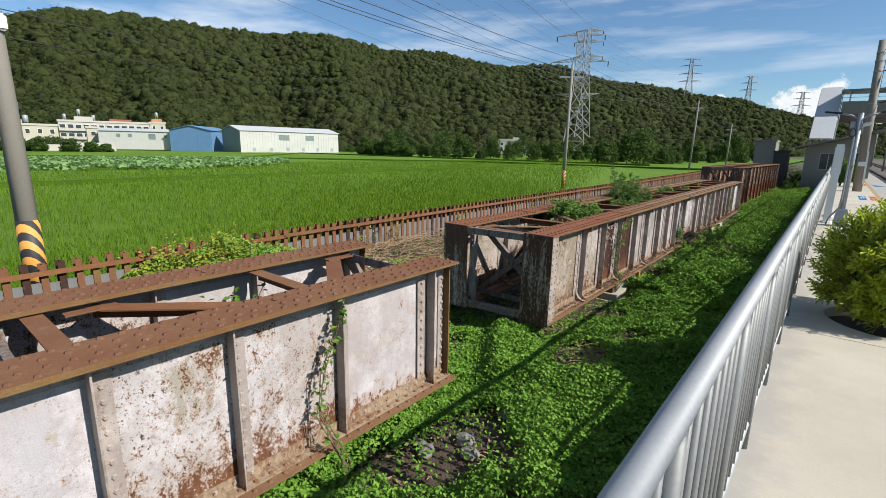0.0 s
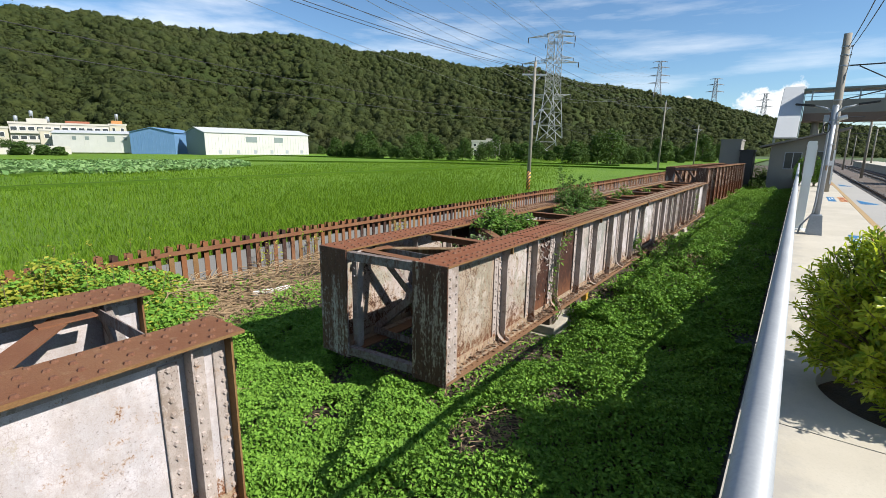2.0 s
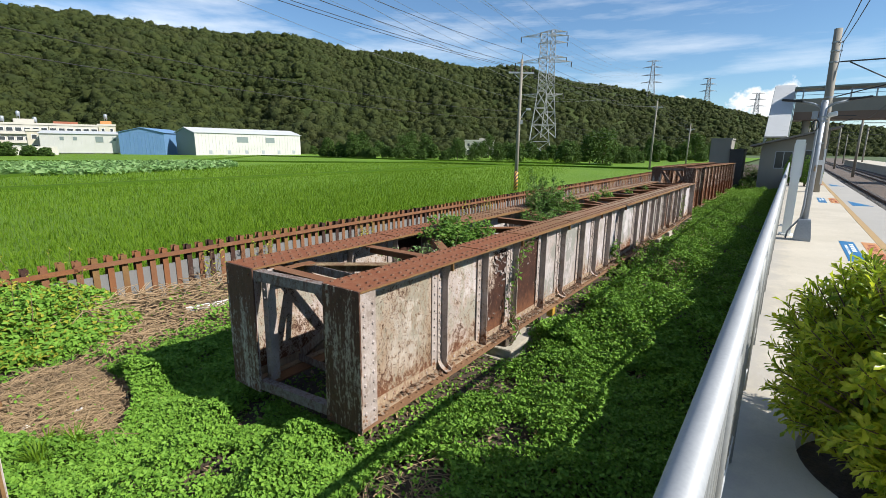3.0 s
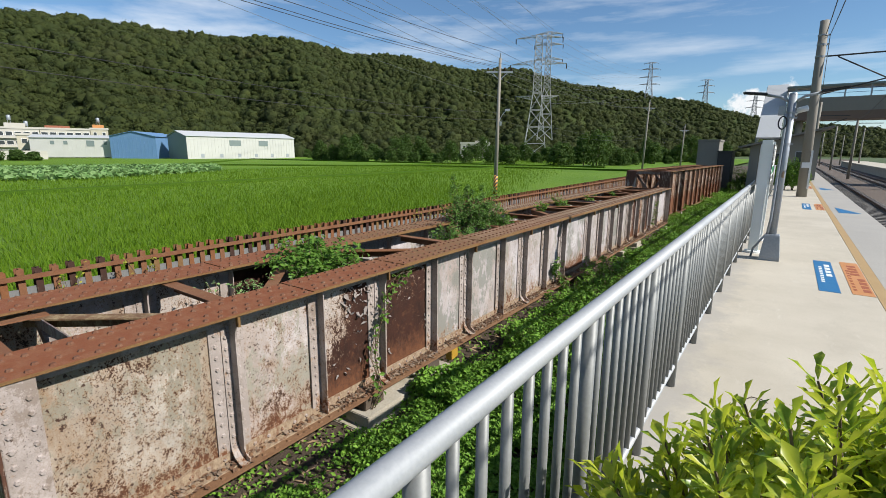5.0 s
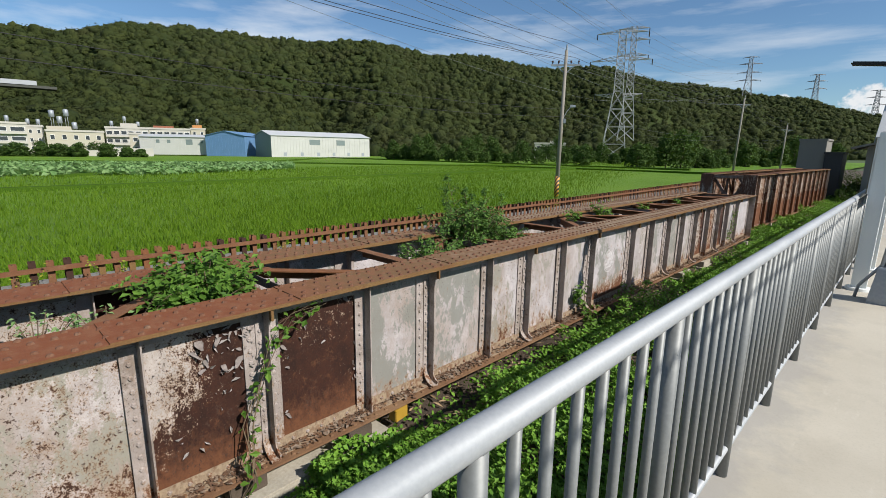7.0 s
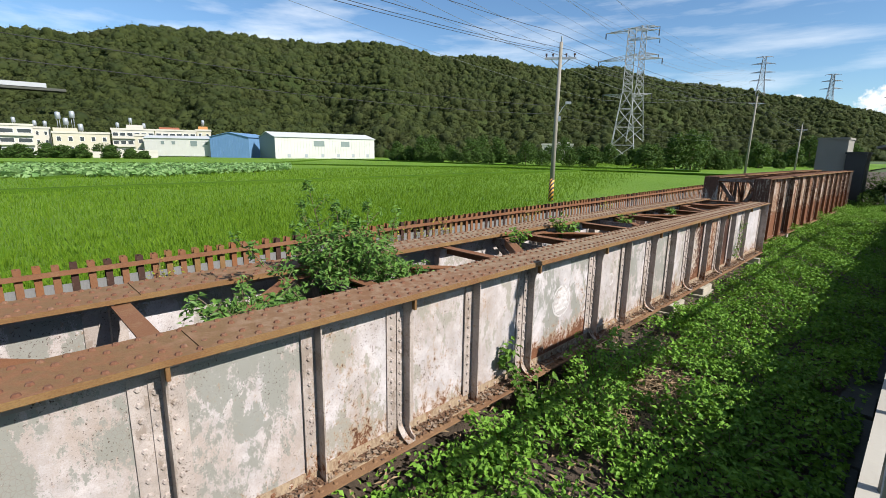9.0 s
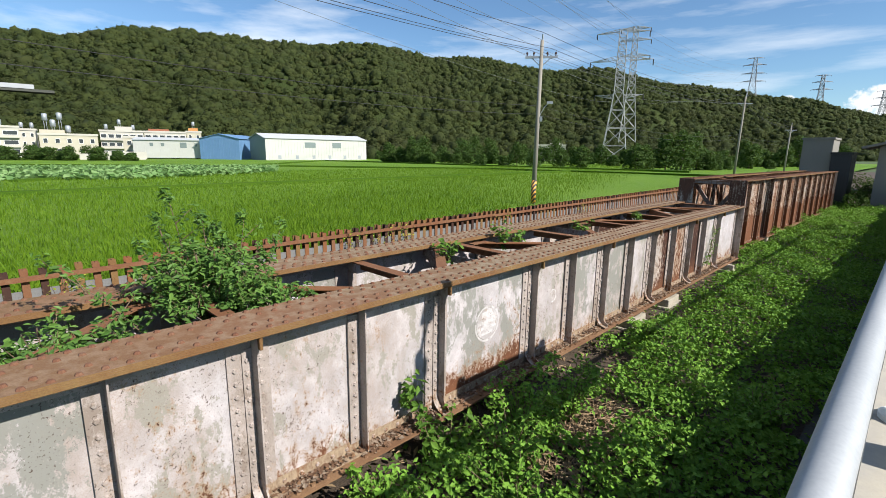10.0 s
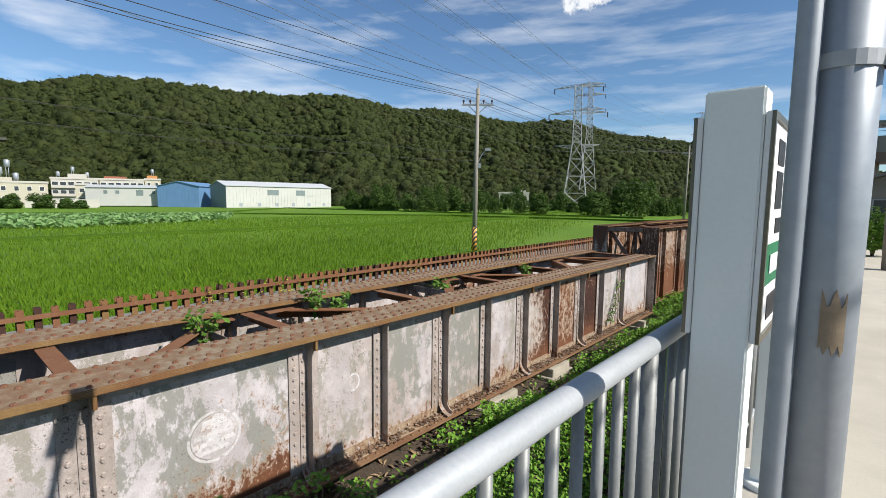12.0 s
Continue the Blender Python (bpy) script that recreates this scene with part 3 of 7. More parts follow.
bm = bmesh.new()
box(bm, 2.64, 22, -14, 300, GROUND - 0.6, GROUND - 0.02)
setting("ground_track_bed", bm, M["ballast"], "brown stone ballast under the railway tracks", "ballast")
for x in (3.75, 4.82, 7.6, 8.67):
    bm = bmesh.new()
    box(bm, x - 0.06, x + 0.06, -14, 260, GROUND + 0.02, GROUND + 0.05)
    box(bm, x - 0.012, x + 0.012, -14, 260, GROUND + 0.05, GROUND + 0.13)
    box(bm, x - 0.034, x + 0.034, -14, 260, GROUND + 0.13, GROUND + 0.17)
    tagged(part("track_rail", bm, M["rail_steel"], None), "long worn steel railway rail on ballast", "rail", "rails of the tracks")
# sleepers of the near tracks
bm = bmesh.new()
for k in range(330):
    for x in (4.285, 8.135):
        box(bm, x - 1.0, x + 1.0, -13 + k * 0.65, -12.78 + k * 0.65, GROUND - 0.03, GROUND + 0.02)
tagged(part("sleepers", bm, M["concrete_old"], None), "grey concrete sleepers under the tracks", "sleepers", kind="stuff")
bm = bmesh.new()
box(bm, 10.2, 14.5, 46, 150, GROUND - 0.5, -0.02)
box(bm, 10.05, 14.5, 46, 150, -0.18, 0.0)
setting("pavement_far_platform", bm, M["concrete"], "pale concrete island platform across the tracks", "platform")


# ---- plate girders ----
def rivets(bm, places, r=0.016, axis=2, out=1.0):
    """Round rivet heads, proud of a face."""
    for p in places:
        ring, mid = [], []
        for k in range(6):
            a = math.pi * k / 3
            q = [0.0, 0.0, 0.0]
            q[(axis + 1) % 3], q[(axis + 2) % 3] = math.cos(a) * r, math.sin(a) * r
            ring.append(bm.verts.new(Vector(p) + Vector(q)))
            q = [v * 0.62 for v in q]
            q[axis] = out * r * 0.6
            mid.append(bm.verts.new(Vector(p) + Vector(q)))
        q = [0, 0, 0]
        q[axis] = out * r * 0.8
        for k in range(6):
            bm.faces.new((ring[k], ring[(k + 1) % 6], mid[(k + 1) % 6], mid[k]))
        bm.faces.new(mid)


def curved_stiffener(bm, s, xw, xe, y, ztop, zbot, foot, turn=-1):
    """A bent angle iron on the web at xw. With a foot it bends outwards along the bottom plate to its edge xe and flares at the top."""
    reach = abs(xe - xw) - 0.02
    if not foot:
        x0, x1 = sorted((xw, xw + s * 0.105))
        box(bm, x0, x1, y - 0.006, y + 0.006, zbot, ztop)
        x0, x1 = sorted((xw, xw + s * 0.012))
        y0, y1 = sorted((y + turn * 0.112, y + turn * 0.006))
        box(bm, x0, x1, y0, y1, zbot + 0.075, ztop - 0.085)
        return
    bend = min(0.17, reach)
    path = [(0.0, ztop), (0.0, ztop - 0.03), (0.0, ztop - 0.07), (0.0, ztop - 0.12), (0.0, ztop - 0.20), (0.0, zbot + bend + 0.02)]
    lift = [reach, reach * 0.93, 0.140, 0.112, 0.100, 0.100]
    for k in range(1, 8):
        a = math.pi / 2 * k / 7
        path.append((bend * (1 - math.cos(a)), zbot + 0.004 + bend * (1 - math.sin(a))))
        lift.append(0.100 - 0.052 * k / 7)
    if reach > bend:
        path.append((reach, zbot + 0.004))
        lift.append(0.042)
    ways = []
    for k in range(len(path)):
        (ua, za), (ub, zb) = path[max(k - 1, 0)], path[min(k + 1, len(path) - 1)]
        ln = math.hypot(ub - ua, zb - za)
        ways.append((-(zb - za) / ln, (ub - ua) / ln))
    # the leg that stands out, and the riveted leg that bends with it
    for y0, y1, hs in ((y - 0.007, y + 0.007, lift), (y - 0.075, y - 0.007, [0.012] * len(path))):
        first = 0 if hs is lift else 3
        rings = []
        for k in range(first, len(path)):
            (u, z), (nu, nz), h = path[k], ways[k], hs[k]
            q = [(xw + s * u, z), (xw + s * (u + nu * h), z + nz * h)]
            rings.append([bm.verts.new((x, yy, zz)) for yy in (y0, y1) for x, zz in q])
        for a, b in zip(rings, rings[1:]):
            for m, n in ((0, 1), (1, 3), (3, 2), (2, 0)):
                bm.faces.new((a[m], a[n], b[n], b[m]))
        for r in (rings[0], rings[-1]):
            bm.faces.new((r[0], r[1], r[3], r[2]))
    x0, x1 = sorted((xw, xw + s * 0.012))
    box(bm, x0, x1, y + 0.007, y + 0.095, zbot + 0.085, ztop - 0.085)
    x0, x1 = sorted((xw - s * 0.010, xw + s * 0.002))
    box(bm, x0, x1, y - 0.175, y + 0.12, zbot + 0.085, ztop - 0.085)


def girder(m, label, length, depth, width, flange, ribs, web, panel_look, top, steel, struts, end_plates, splices, frames=None, y_ends=(0.0, 0.0)):
    """A riveted deck girder pair: two plate girders with flanges, ribs and bracing. Its top stands at z 0, its near end at y 0 or, side by side, at the given ends."""
    g = thing("plate_girder", label, "bridge girder", m, "bridge girders on blocks")
    t, xh = 0.022, width / 2
    for s in (1, -1):
        xe = s * xh
        xi = xe - s * flange
        xw = xe - s * web
        y_end = y_ends[0] if s > 0 else y_ends[1]
        x0, x1 = min(xe, xi), max(xe, xi)
        bm = bmesh.new()
        box(bm, x0, x1, y_end, length, -t, 0, 0.003)
        ob = part("top_flange", bm, top, g, "rusty riveted top plate")
        plates = [ob]
        for k in range(0, len(splices), 2):
            bm = bmesh.new()
            box(bm, x0 + 0.004 + 0.002 * k, x1 - 0.004 - 0.002 * k, splices[k], splices[k + 1], 0.008 * k / 2, 0.008 * (k / 2 + 1))
            plates.append(part("cover_plate", bm, top, g))
        for ob in plates:
            ob.data.materials.append(M["rust_edge"])
            for f in ob.data.polygons:
                if abs(f.normal.z) < 0.5:
                    f.material_index = 1
        bm = bmesh.new()
        box(bm, x0, x1, y_end, length, -depth, -depth + t, 0.003)
        part("bottom_flange", bm, M["ledge"], g, "rusty bottom plate with debris")
        # angles between web and flanges
        for face in (1, -1):
            xa = xw + face * 0.007
            for sgn, za in ((-1, -t), (1, -depth + t)):
                bm = bmesh.new()
                prof = ((0, 0), (0.105, 0), (0.105, 0.012), (0.012, 0.012), (0.012, 0.10), (0, 0.10))
                ends = [[bm.verts.new((xa + face * u, y, za + sgn * w)) for u, w in prof] for y in (y_end + 0.02, length - 0.02)]
                bm.faces.new(ends[0])
                bm.faces.new(ends[1][::-1])
                for k in range(6):
                    bm.faces.new((ends[0][k], ends[0][(k + 1) % 6], ends[1][(k + 1) % 6], ends[1][k]))
                part("flange_angle", bm, steel if sgn < 0 or steel == M["rib_c"] else M["angle_low"], g)
        # web, panel by panel
        edges = [y_end + 0.02] + [r for r, _ in ribs] + [length - 0.02]
        for k, (ya, yb) in enumerate(zip(edges, edges[1:])):
            bm = bmesh.new()
            box(bm, xw - 0.006, xw + 0.006, ya, yb, -depth + t, -t)
            part("web_panel", bm, panel_look(k if s > 0 else k + 1), g)
        for y, foot in ribs:
            for face in ((s, -s) if s > 0 else (-s,)):
                bm = bmesh.new()
                curved_stiffener(bm, face, xw + face * 0.018, xe if face == s else xi, y, -t, -depth + t + 0.012, foot, -1 if end_plates else 1)
                part("stiffener", bm, steel if not foot else M["rib"], g)
        # rivets
        bm = bmesh.new()
        rows = [xe - s * q for q in (0.05, 0.15, flange - 0.15, flange - 0.05)]
        pts = []
        y = y_end + 0.07
        while y < length - 0.05:
            z = 0.008 * sum(splices[k] < y < splices[k + 1] for k in range(0, len(splices), 2))
            for i, x in enumerate(rows):
                yy = y + (0.055 if i in (1, 2) else 0.0)
                pts.append((x, yy, z))
            y += 0.115
        rivets(bm, pts, 0.023)
        part("rivets", bm, M["rivet_head"], g, kind="stuff")
        if s > 0:
            bm = bmesh.new()
            pts = []
            for y, foot in ribs:
                z = -depth + 0.16
                while z < -0.14:
                    pts.append((xw + 0.030, y - (0.043 if foot else 0.060 if end_plates else -0.060), z))
                    if foot:
                        pts.append((xw + 0.030, y + 0.052, z))
                        pts.append((xw + 0.020, y - 0.125, z + 0.04))
                    z += 0.098
            y = 0.1
            while y < length:
                pts.append((xw + 0.018, y, -depth + t + 0.055))
                y += 0.14
            for yy in ((length - 0.08,) if end_plates else (0.08, length - 0.08)):
                z = -depth + 0.08
                while z < -0.05:
                    pts.append((xw + 0.019, yy, z))
                    z += 0.088
            rivets(bm, pts, 0.021, 0, 1.0)
            part("web_rivets", bm, M["rib"], g, kind="stuff")
            bm = bmesh.new()
            pts = []
            y = 0.12
            while y < length - 0.05:
                pts += [(xe - 0.045, y, -depth + t), (xw + 0.075, y + 0.05, -depth + t + 0.012)]
                y += 0.125
            rivets(bm, pts, 0.021)
            part("ledge_rivets", bm, M["ledge"], g, kind="stuff")
        for ya in ((length - 0.136,) if end_plates else (0.024, length - 0.136)):
            bm = bmesh.new()
            box(bm, min(xw + s * 0.006, xw + s * 0.019), max(xw + s * 0.006, xw + s * 0.019), ya, ya + 0.112, -depth + t + 0.10, -t - 0.10, 0.003)
            part("corner_angle", bm, M["rib"], g)
        # short tabs of the ribs under the edge of the top plate
        if s > 0:
            for y, foot in ribs:
                if foot:
                    bm = bmesh.new()
                    box(bm, xe - 0.05, xe - 0.012, y - 0.012, y + 0.012, -0.115, -t, 0.003)
                    part("rib_tab", bm, M["rust_edge"], g)
        # end stiffener angles
        for yy in (y_end + 0.012, length - 0.024):
            bm = bmesh.new()
            if end_plates:
                box(bm, x0 + 0.02, x1 - 0.02, yy, yy + 0.012, -depth + t, -t)
            else:
                yy -= 0.03
                box(bm, xw - 0.10, xw + 0.10, yy, yy + 0.014, -depth + t, -t)
            part("end_angle", bm, M["rib"] if end_plates else M["rust_edge"], g)
        if end_plates:
            bm = bmesh.new()
            box(bm, x0 + 0.005, x1 - 0.005, y_end - 0.014, y_end + 0.004, -depth - 0.02, -0.002, 0.002)
            part("end_plate", bm, M["plate_dark"] if s > 0 else M["plate_pale"], g, "dark rusty end plate" if s > 0 else "streaked grey and brown end plate")
            bm = bmesh.new()
            rivets(bm, [(x, y_end - 0.014, z) for x in (x0 + 0.07, x1 - 0.07) for z in (-0.07, -depth + 0.05)], 0.018, 1, -1.0)
            part("plate_bolts", bm, M["rivet_head"], g, kind="stuff")
    # lateral bracing at the top, zigzag, and cross frames
    xi = xh - flange
    zt, side = -0.04, struts[1]
    marks = struts[0]
    for y in marks if end_plates else marks[:-1]:
        bm = bmesh.new()
        box(bm, -xi - 0.12, xi + 0.12, y - 0.065, y + 0.065, zt - 0.007, zt + 0.005)
        box(bm, -xi - 0.05, xi + 0.05, y + 0.045, y + 0.057, zt - 0.10, zt - 0.007)
        part("strut", bm, M["rust"], g)
    for ya, yb in zip(marks, marks[1:]):
        gap = (yb - ya) * 0.2
        bm = bmesh.new()
        p, q = Vector((-side * (xi + 0.06), ya + gap, zt - 0.03)), Vector((side * (xi + 0.06), yb - gap, zt - 0.03))
        obox(bm, p, q, 0.12 if end_plates else 0.16, 0.012)
        d = (q - p).normalized()
        nrm = Vector((-d.y, d.x, 0)) * 0.054
        obox(bm, p + nrm + Vector((0, 0, -0.05)), q + nrm + Vector((0, 0, -0.05)), 0.012, 0.10)
        part("lateral_brace", bm, M["brace_flaked"] if ya == 0.06 and length > 19 else M["rust_orange"] if side > 0 else M["rust"], g)
        for e, yy in ((-side, ya + gap), (side, yb - gap)):
            bm = bmesh.new()
            box(bm, min(e * xi, e * (xi - 0.10)), max(e * xi, e * (xi - 0.10)), yy - 0.17, yy + 0.17, zt - 0.024, zt - 0.012)
            part("gusset", bm, M["rust"], g)
        side = -side
    for z in (-0.075, -depth + 0.06):
        bm = bmesh.new()
        a, b = Vector((-xi - 0.02, y_ends[1] + 0.006, z)), Vector((xi + 0.02, y_ends[0] + 0.006, z))
        obox(bm, a, b, 0.012, 0.10)
        up = Vector((0, 0.045, 0.044))
        obox(bm, a + up, b + up, 0.078, 0.012)
        part("end_bar", bm, M["brace"], g)
    ys, y = [], 0.45
    while y < length:
        ys.append(y)
        y += 3.1 if y + 3.1 < length - 0.5 else max(0.2, length - 0.06 - y) if y < length - 0.5 else 99
    for y in frames or ys:
        bm = bmesh.new()
        zb = -depth + 0.10
        for z in (-0.11, zb):
            box(bm, -xi - 0.2, xi + 0.2, y - 0.005, y + 0.005, z - 0.045, z + 0.045)
            box(bm, -xi - 0.2, xi + 0.2, y, y + 0.07, z - 0.045, z - 0.035)
        for a in (1, -1):
            yy = y + 0.012 + 0.014 * (a > 0)
            p, q = Vector((-a * (xi + 0.16), yy, -0.12)), Vector((a * (xi + 0.16), yy, zb + 0.05))
            obox(bm, p, q, 0.095, 0.012, (0, 1, 0))
            n = Vector((p.z - q.z, 0, q.x - p.x)).normalized() * 0.042
            obox(bm, p + n + Vector((0, 0.03, 0)), q + n + Vector((0, 0.03, 0)), 0.012, 0.075, (0, 1, 0))
        part("cross_frame", bm, M["brace"], g, "grey crossed bracing frame")
    return g


def mat_plate(name, a, b, lo=0.48, streak=0.0, top=(0.0, 0.0)):
    q = Mat(name, 0.8)
    runs, flake = q.noise(5, 8, 0.7, (1, 1, 0.12)), q.noise(30, 9, 0.78, (1, 1, 0.6))
    f = q.math("ADD", q.math("MULTIPLY", runs, 0.5), q.math("MULTIPLY", flake, 0.5))
    if streak:
        thin = q.math("MULTIPLY", q.noise(26, 5, 0.7, (1, 1, 0.09)), q.noise(45, 6, 0.7, (1, 1, 0.5)))
        f = q.math("ADD", f, q.math("MULTIPLY", q.math("SUBTRACT", thin, 0.25), streak))
    # the upper part has lost most of its paint
    f = q.math("SUBTRACT", f, q.ramp(q.math("ADD", q.axis(2), q.ramp(runs, 0.3, 0.7, 0.3, -0.3)), top[1] - 0.25, top[1] + 0.25, 0.0, top[0]))
    q.put("Base Color", q.mix(q.ramp(f, lo, lo + 0.10), q.mix(q.ramp(flake, 0.4, 0.65), a, (a[0] * 0.5, a[1] * 0.45, a[2] * 0.45)), b))
    q.bump(flake, 0.4, 0.004)
    return q.m


M["plate_dark"] = mat_plate("dark rust plate", (0.088, 0.036, 0.019), (0.33, 0.265, 0.205), 0.500, 1.0, (0.04, -0.35))
M["rust_edge"] = mat_rust("rusty edge", (0.150, 0.068, 0.026), (0.205, 0.130, 0.050), (0.125, 0.055, 0.025), 2.0)
M["brace_flaked"] = mat_plate("ochre brace with paint flakes", (0.15, 0.078, 0.034), (0.27, 0.20, 0.105), 0.47)
M["plate_pale"] = mat_plate("streaked plate", (0.105, 0.048, 0.028), (0.37, 0.335, 0.29), 0.465, 0.5, (0.10, -0.40))
M["brace"] = mat_plate("stained brace", (0.211, 0.186, 0.167), (0.093, 0.046, 0.028))
M["rib"] = mat_peeling("stained rib paint", (0.322, 0.279, 0.254), (0.223, 0.180, 0.149), (0.081, 0.037, 0.022), 0.54, 0.62, 9, 0.62)
M["angle_low"] = mat_plate("ochre stained angle", (0.33, 0.250, 0.165), (0.165, 0.075, 0.036), 0.50)
M["rib_c"] = mat_peeling("rusty rib", (0.260, 0.223, 0.205), (0.124, 0.068, 0.043), (0.059, 0.026, 0.015), 0.46, 0.49, 11)

# the middle girder: some twenty metres long, leaning a little to the side and downhill
yaw_b, fall_b = math.degrees(math.atan(0.0127)), -math.degrees(math.atan(0.0056))
B_FEET = [1.35, 3.12, 4.95, 6.78, 8.60, 10.17, 12.01, 13.81, 15.70, 17.63]
B_PLAIN = [2.25, 4.10, 5.94, 7.67, 11.05, 12.86, 14.74, 16.54]
B_RIBS = sorted([(y, True) for y in B_FEET] + [(y, False) for y in B_PLAIN])
B_MARKS = [0.06, 1.50, 3.25, 5.00, 6.80, 8.58, 10.25, 12.10, 13.95, 15.75, 17.60, 19.28]
B_WIDE, B_WEB, B_FLANGE = 1.94, 0.20, 0.49
B_ENDS = (-0.11, -0.20)
B_LOOKS = ["specked", "specked_pale", "stripped_half", "stripped", "patchy", "patchy", "white", "white", "white", "patchy_low", "white", "patchy", "patchy", "white", "stripped_far", "worn", "stripped", "white", "clean", "white"]


def look_b(k):
    return M[B_LOOKS[k % len(B_LOOKS)]]


B_M = Matrix.Translation((-2.780, 6.215, 0.550)) @ pose(0, 0, 0, fall_b, 0, yaw_b) @ Matrix.Translation((-B_WIDE / 2, 0, 0))
middle = girder(B_M, "long riveted bridge girder, flaking white paint, rusty top", 19.36, 1.365, B_WIDE, B_FLANGE, B_RIBS, B_WEB, look_b, M["rust_plate"], M["rib"], (B_MARKS, 1), True, (2.08, 17.3, 3.36, 16.0, 5.14, 14.2), y_ends=B_ENDS)

# upright posts beside the end opening of the middle girder
for s in (1, -1):
    xp = s * (B_WIDE / 2 - B_FLANGE)
    yp = B_ENDS[0] if s > 0 else B_ENDS[1]
    bm = bmesh.new()
    box(bm, xp - 0.045, xp + 0.045, yp + 0.115, yp + 0.128, -1.28, -0.03, 0.003)
    box(bm, xp - s * 0.045 - 0.006, xp - s * 0.045 + 0.006, yp + 0.128, yp + 0.21, -1.28, -0.03)
    part("end_post", bm, M["rib"], middle)
    bm = bmesh.new()
    rivets(bm, [(xp, yp + 0.115, -1.2 + 0.095 * k) for k in range(13)], 0.02, 1, -1.0)
    part("rivet_column", bm, M["rib"], middle, kind="stuff")
XW = B_WIDE / 2 - B_WEB
# riveted corner angle behind the near end plate
bm = bmesh.new()
box(bm, B_WIDE / 2 - 0.024, B_WIDE / 2 - 0.012, B_ENDS[0] + 0.006, 0.095, -1.335, -0.024, 0.003)
part("corner_angle", bm, M["rib"], middle)
bm = bmesh.new()
rivets(bm, [(B_WIDE / 2 - 0.012, y, -1.29 + 0.096 * k) for k in range(13) for y in (-0.062, 0.052)], 0.021, 0, 1.0)
part("rivet_column", bm, M["rib"], middle, kind="stuff")



def paint_rags(parent, x, spots, count, seed):
    """Curled strips of paint that still hang on the bare steel, the upper edge fast."""
    r = random.Random(seed)
    bm = bmesh.new()
    for y0, y1, z0, z1, big in spots:
        for _ in range(count):
            y, z = r.uniform(y0, y1), r.uniform(z0, z1)
            w, h = r.uniform(0.008, 0.022) * big, r.uniform(0.020, 0.070) * big
            lean, curl = r.uniform(-0.7, 0.7), r.uniform(0.5, 1.6)
            rows = []
            for k in range(5):
                t = k / 4
                half = w * (1.0 - 0.75 * t * t) * r.uniform(0.7, 1.15)
                out = 0.004 + h * 0.45 * t * t * curl
                cy, cz = y + lean * h * t, z - h * t * (1 - 0.30 * t * curl)
                rows.append([bm.verts.new((x + out + 0.006 * e * e, cy + e * half, cz)) for e in (-1, 0, 1)])
            for a, b in zip(rows, rows[1:]):
                for k in (0, 1):
                    bm.faces.new((a[k], a[k + 1], b[k + 1], b[k]))
    part("loose_paint", bm, M["rag"], parent, "curled grey rags of old paint", True, "stuff")


M["rag"] = mat_plain("curled old paint", (0.11, 0.088, 0.078), (0.26, 0.225, 0.205), 14, 0.8)
paint_rags(middle, XW + 0.006, ((2.55, 3.02, -0.62, -0.12, 1.5), (2.36, 3.04, -0.22, -0.08, 1.0), (2.94, 3.05, -0.9, -0.2, 1.0)), 9, 3)
paint_rags(middle, XW + 0.006, ((3.20, 3.30, -1.15, -0.15, 1.0), (3.24, 4.0, -0.16, -0.07, 0.8), (3.94, 4.03, -1.1, -0.3, 0.7)), 9, 5)
paint_rags(middle, XW + 0.006, ((14.2, 14.68, -0.8, -0.12, 1.3), (16.58, 17.5, -0.9, -0.1, 1.0)), 9, 8)

A_RIBS = [(13.6 - 2.4 - 0.80 * k, False) for k in range(12)][::-1] + [(12.12, False), (13.29, False)]
A_M = Matrix.Translation((-2.60, 3.78 - 13.6, 0.615)) @ pose(0, 0, 0, 0, 0, 0.4) @ Matrix.Translation((-0.86, 0, 0))
front = girder(A_M, "riveted bridge girder with peeling white paint and rusty top", 13.6, 1.33, 1.72, 0.42, A_RIBS, 0.19, lambda k: M[("clean", "clustered", "clustered", "clean", "clean")[k % 5]], M["rust"], M["rib"], ([0.3, 1.95, 3.6, 5.25, 6.9, 8.55, 10.38, 12.05, 13.25], 1), False, (1.0, 12.6, 2.0, 11.6), [0.84 + 3.1 * k for k in range(5)])

# doubled angle at the last rib of the front girder
bm = bmesh.new()
box(bm, 0.86 - 0.19 + 0.018, 0.86 - 0.19 + 0.030, 13.13, 13.242, -1.20, -0.13, 0.003)
part("rib_angle", bm, M["rib"], front)
bm = bmesh.new()
rivets(bm, [(0.86 - 0.19 + 0.030, 13.188, -1.15 + 0.098 * k) for k in range(11)], 0.024, 0, 1.0)
part("rivet_column", bm, M["rib"], front, kind="stuff")
C_RIBS = [(0.66 + 1.31 * k, False) for k in range(13)]
C_M = Matrix.Translation((-3.255, 26.45, 1.035)) @ pose(0, 0, 0, -0.35, 0, -0.4) @ Matrix.Translation((-0.87, 0, 0))
girder(C_M, "tall rust-brown bridge girder with last flakes of white paint", 17.1, 1.91, 1.74, 0.42, C_RIBS, 0.16, lambda k: M["worn"], M["rust_dark"], M["rib_c"], ([0.06 + 1.31 * k for k in range(14)], 1), True, (2.0, 15.0, 4.0, 13.0))

M["block"] = mat_plain("old beige concrete", (0.27, 0.24, 0.185), (0.44, 0.40, 0.325), 2.4, 0.9, 0.0, 40.0, 0.4, 0.006)
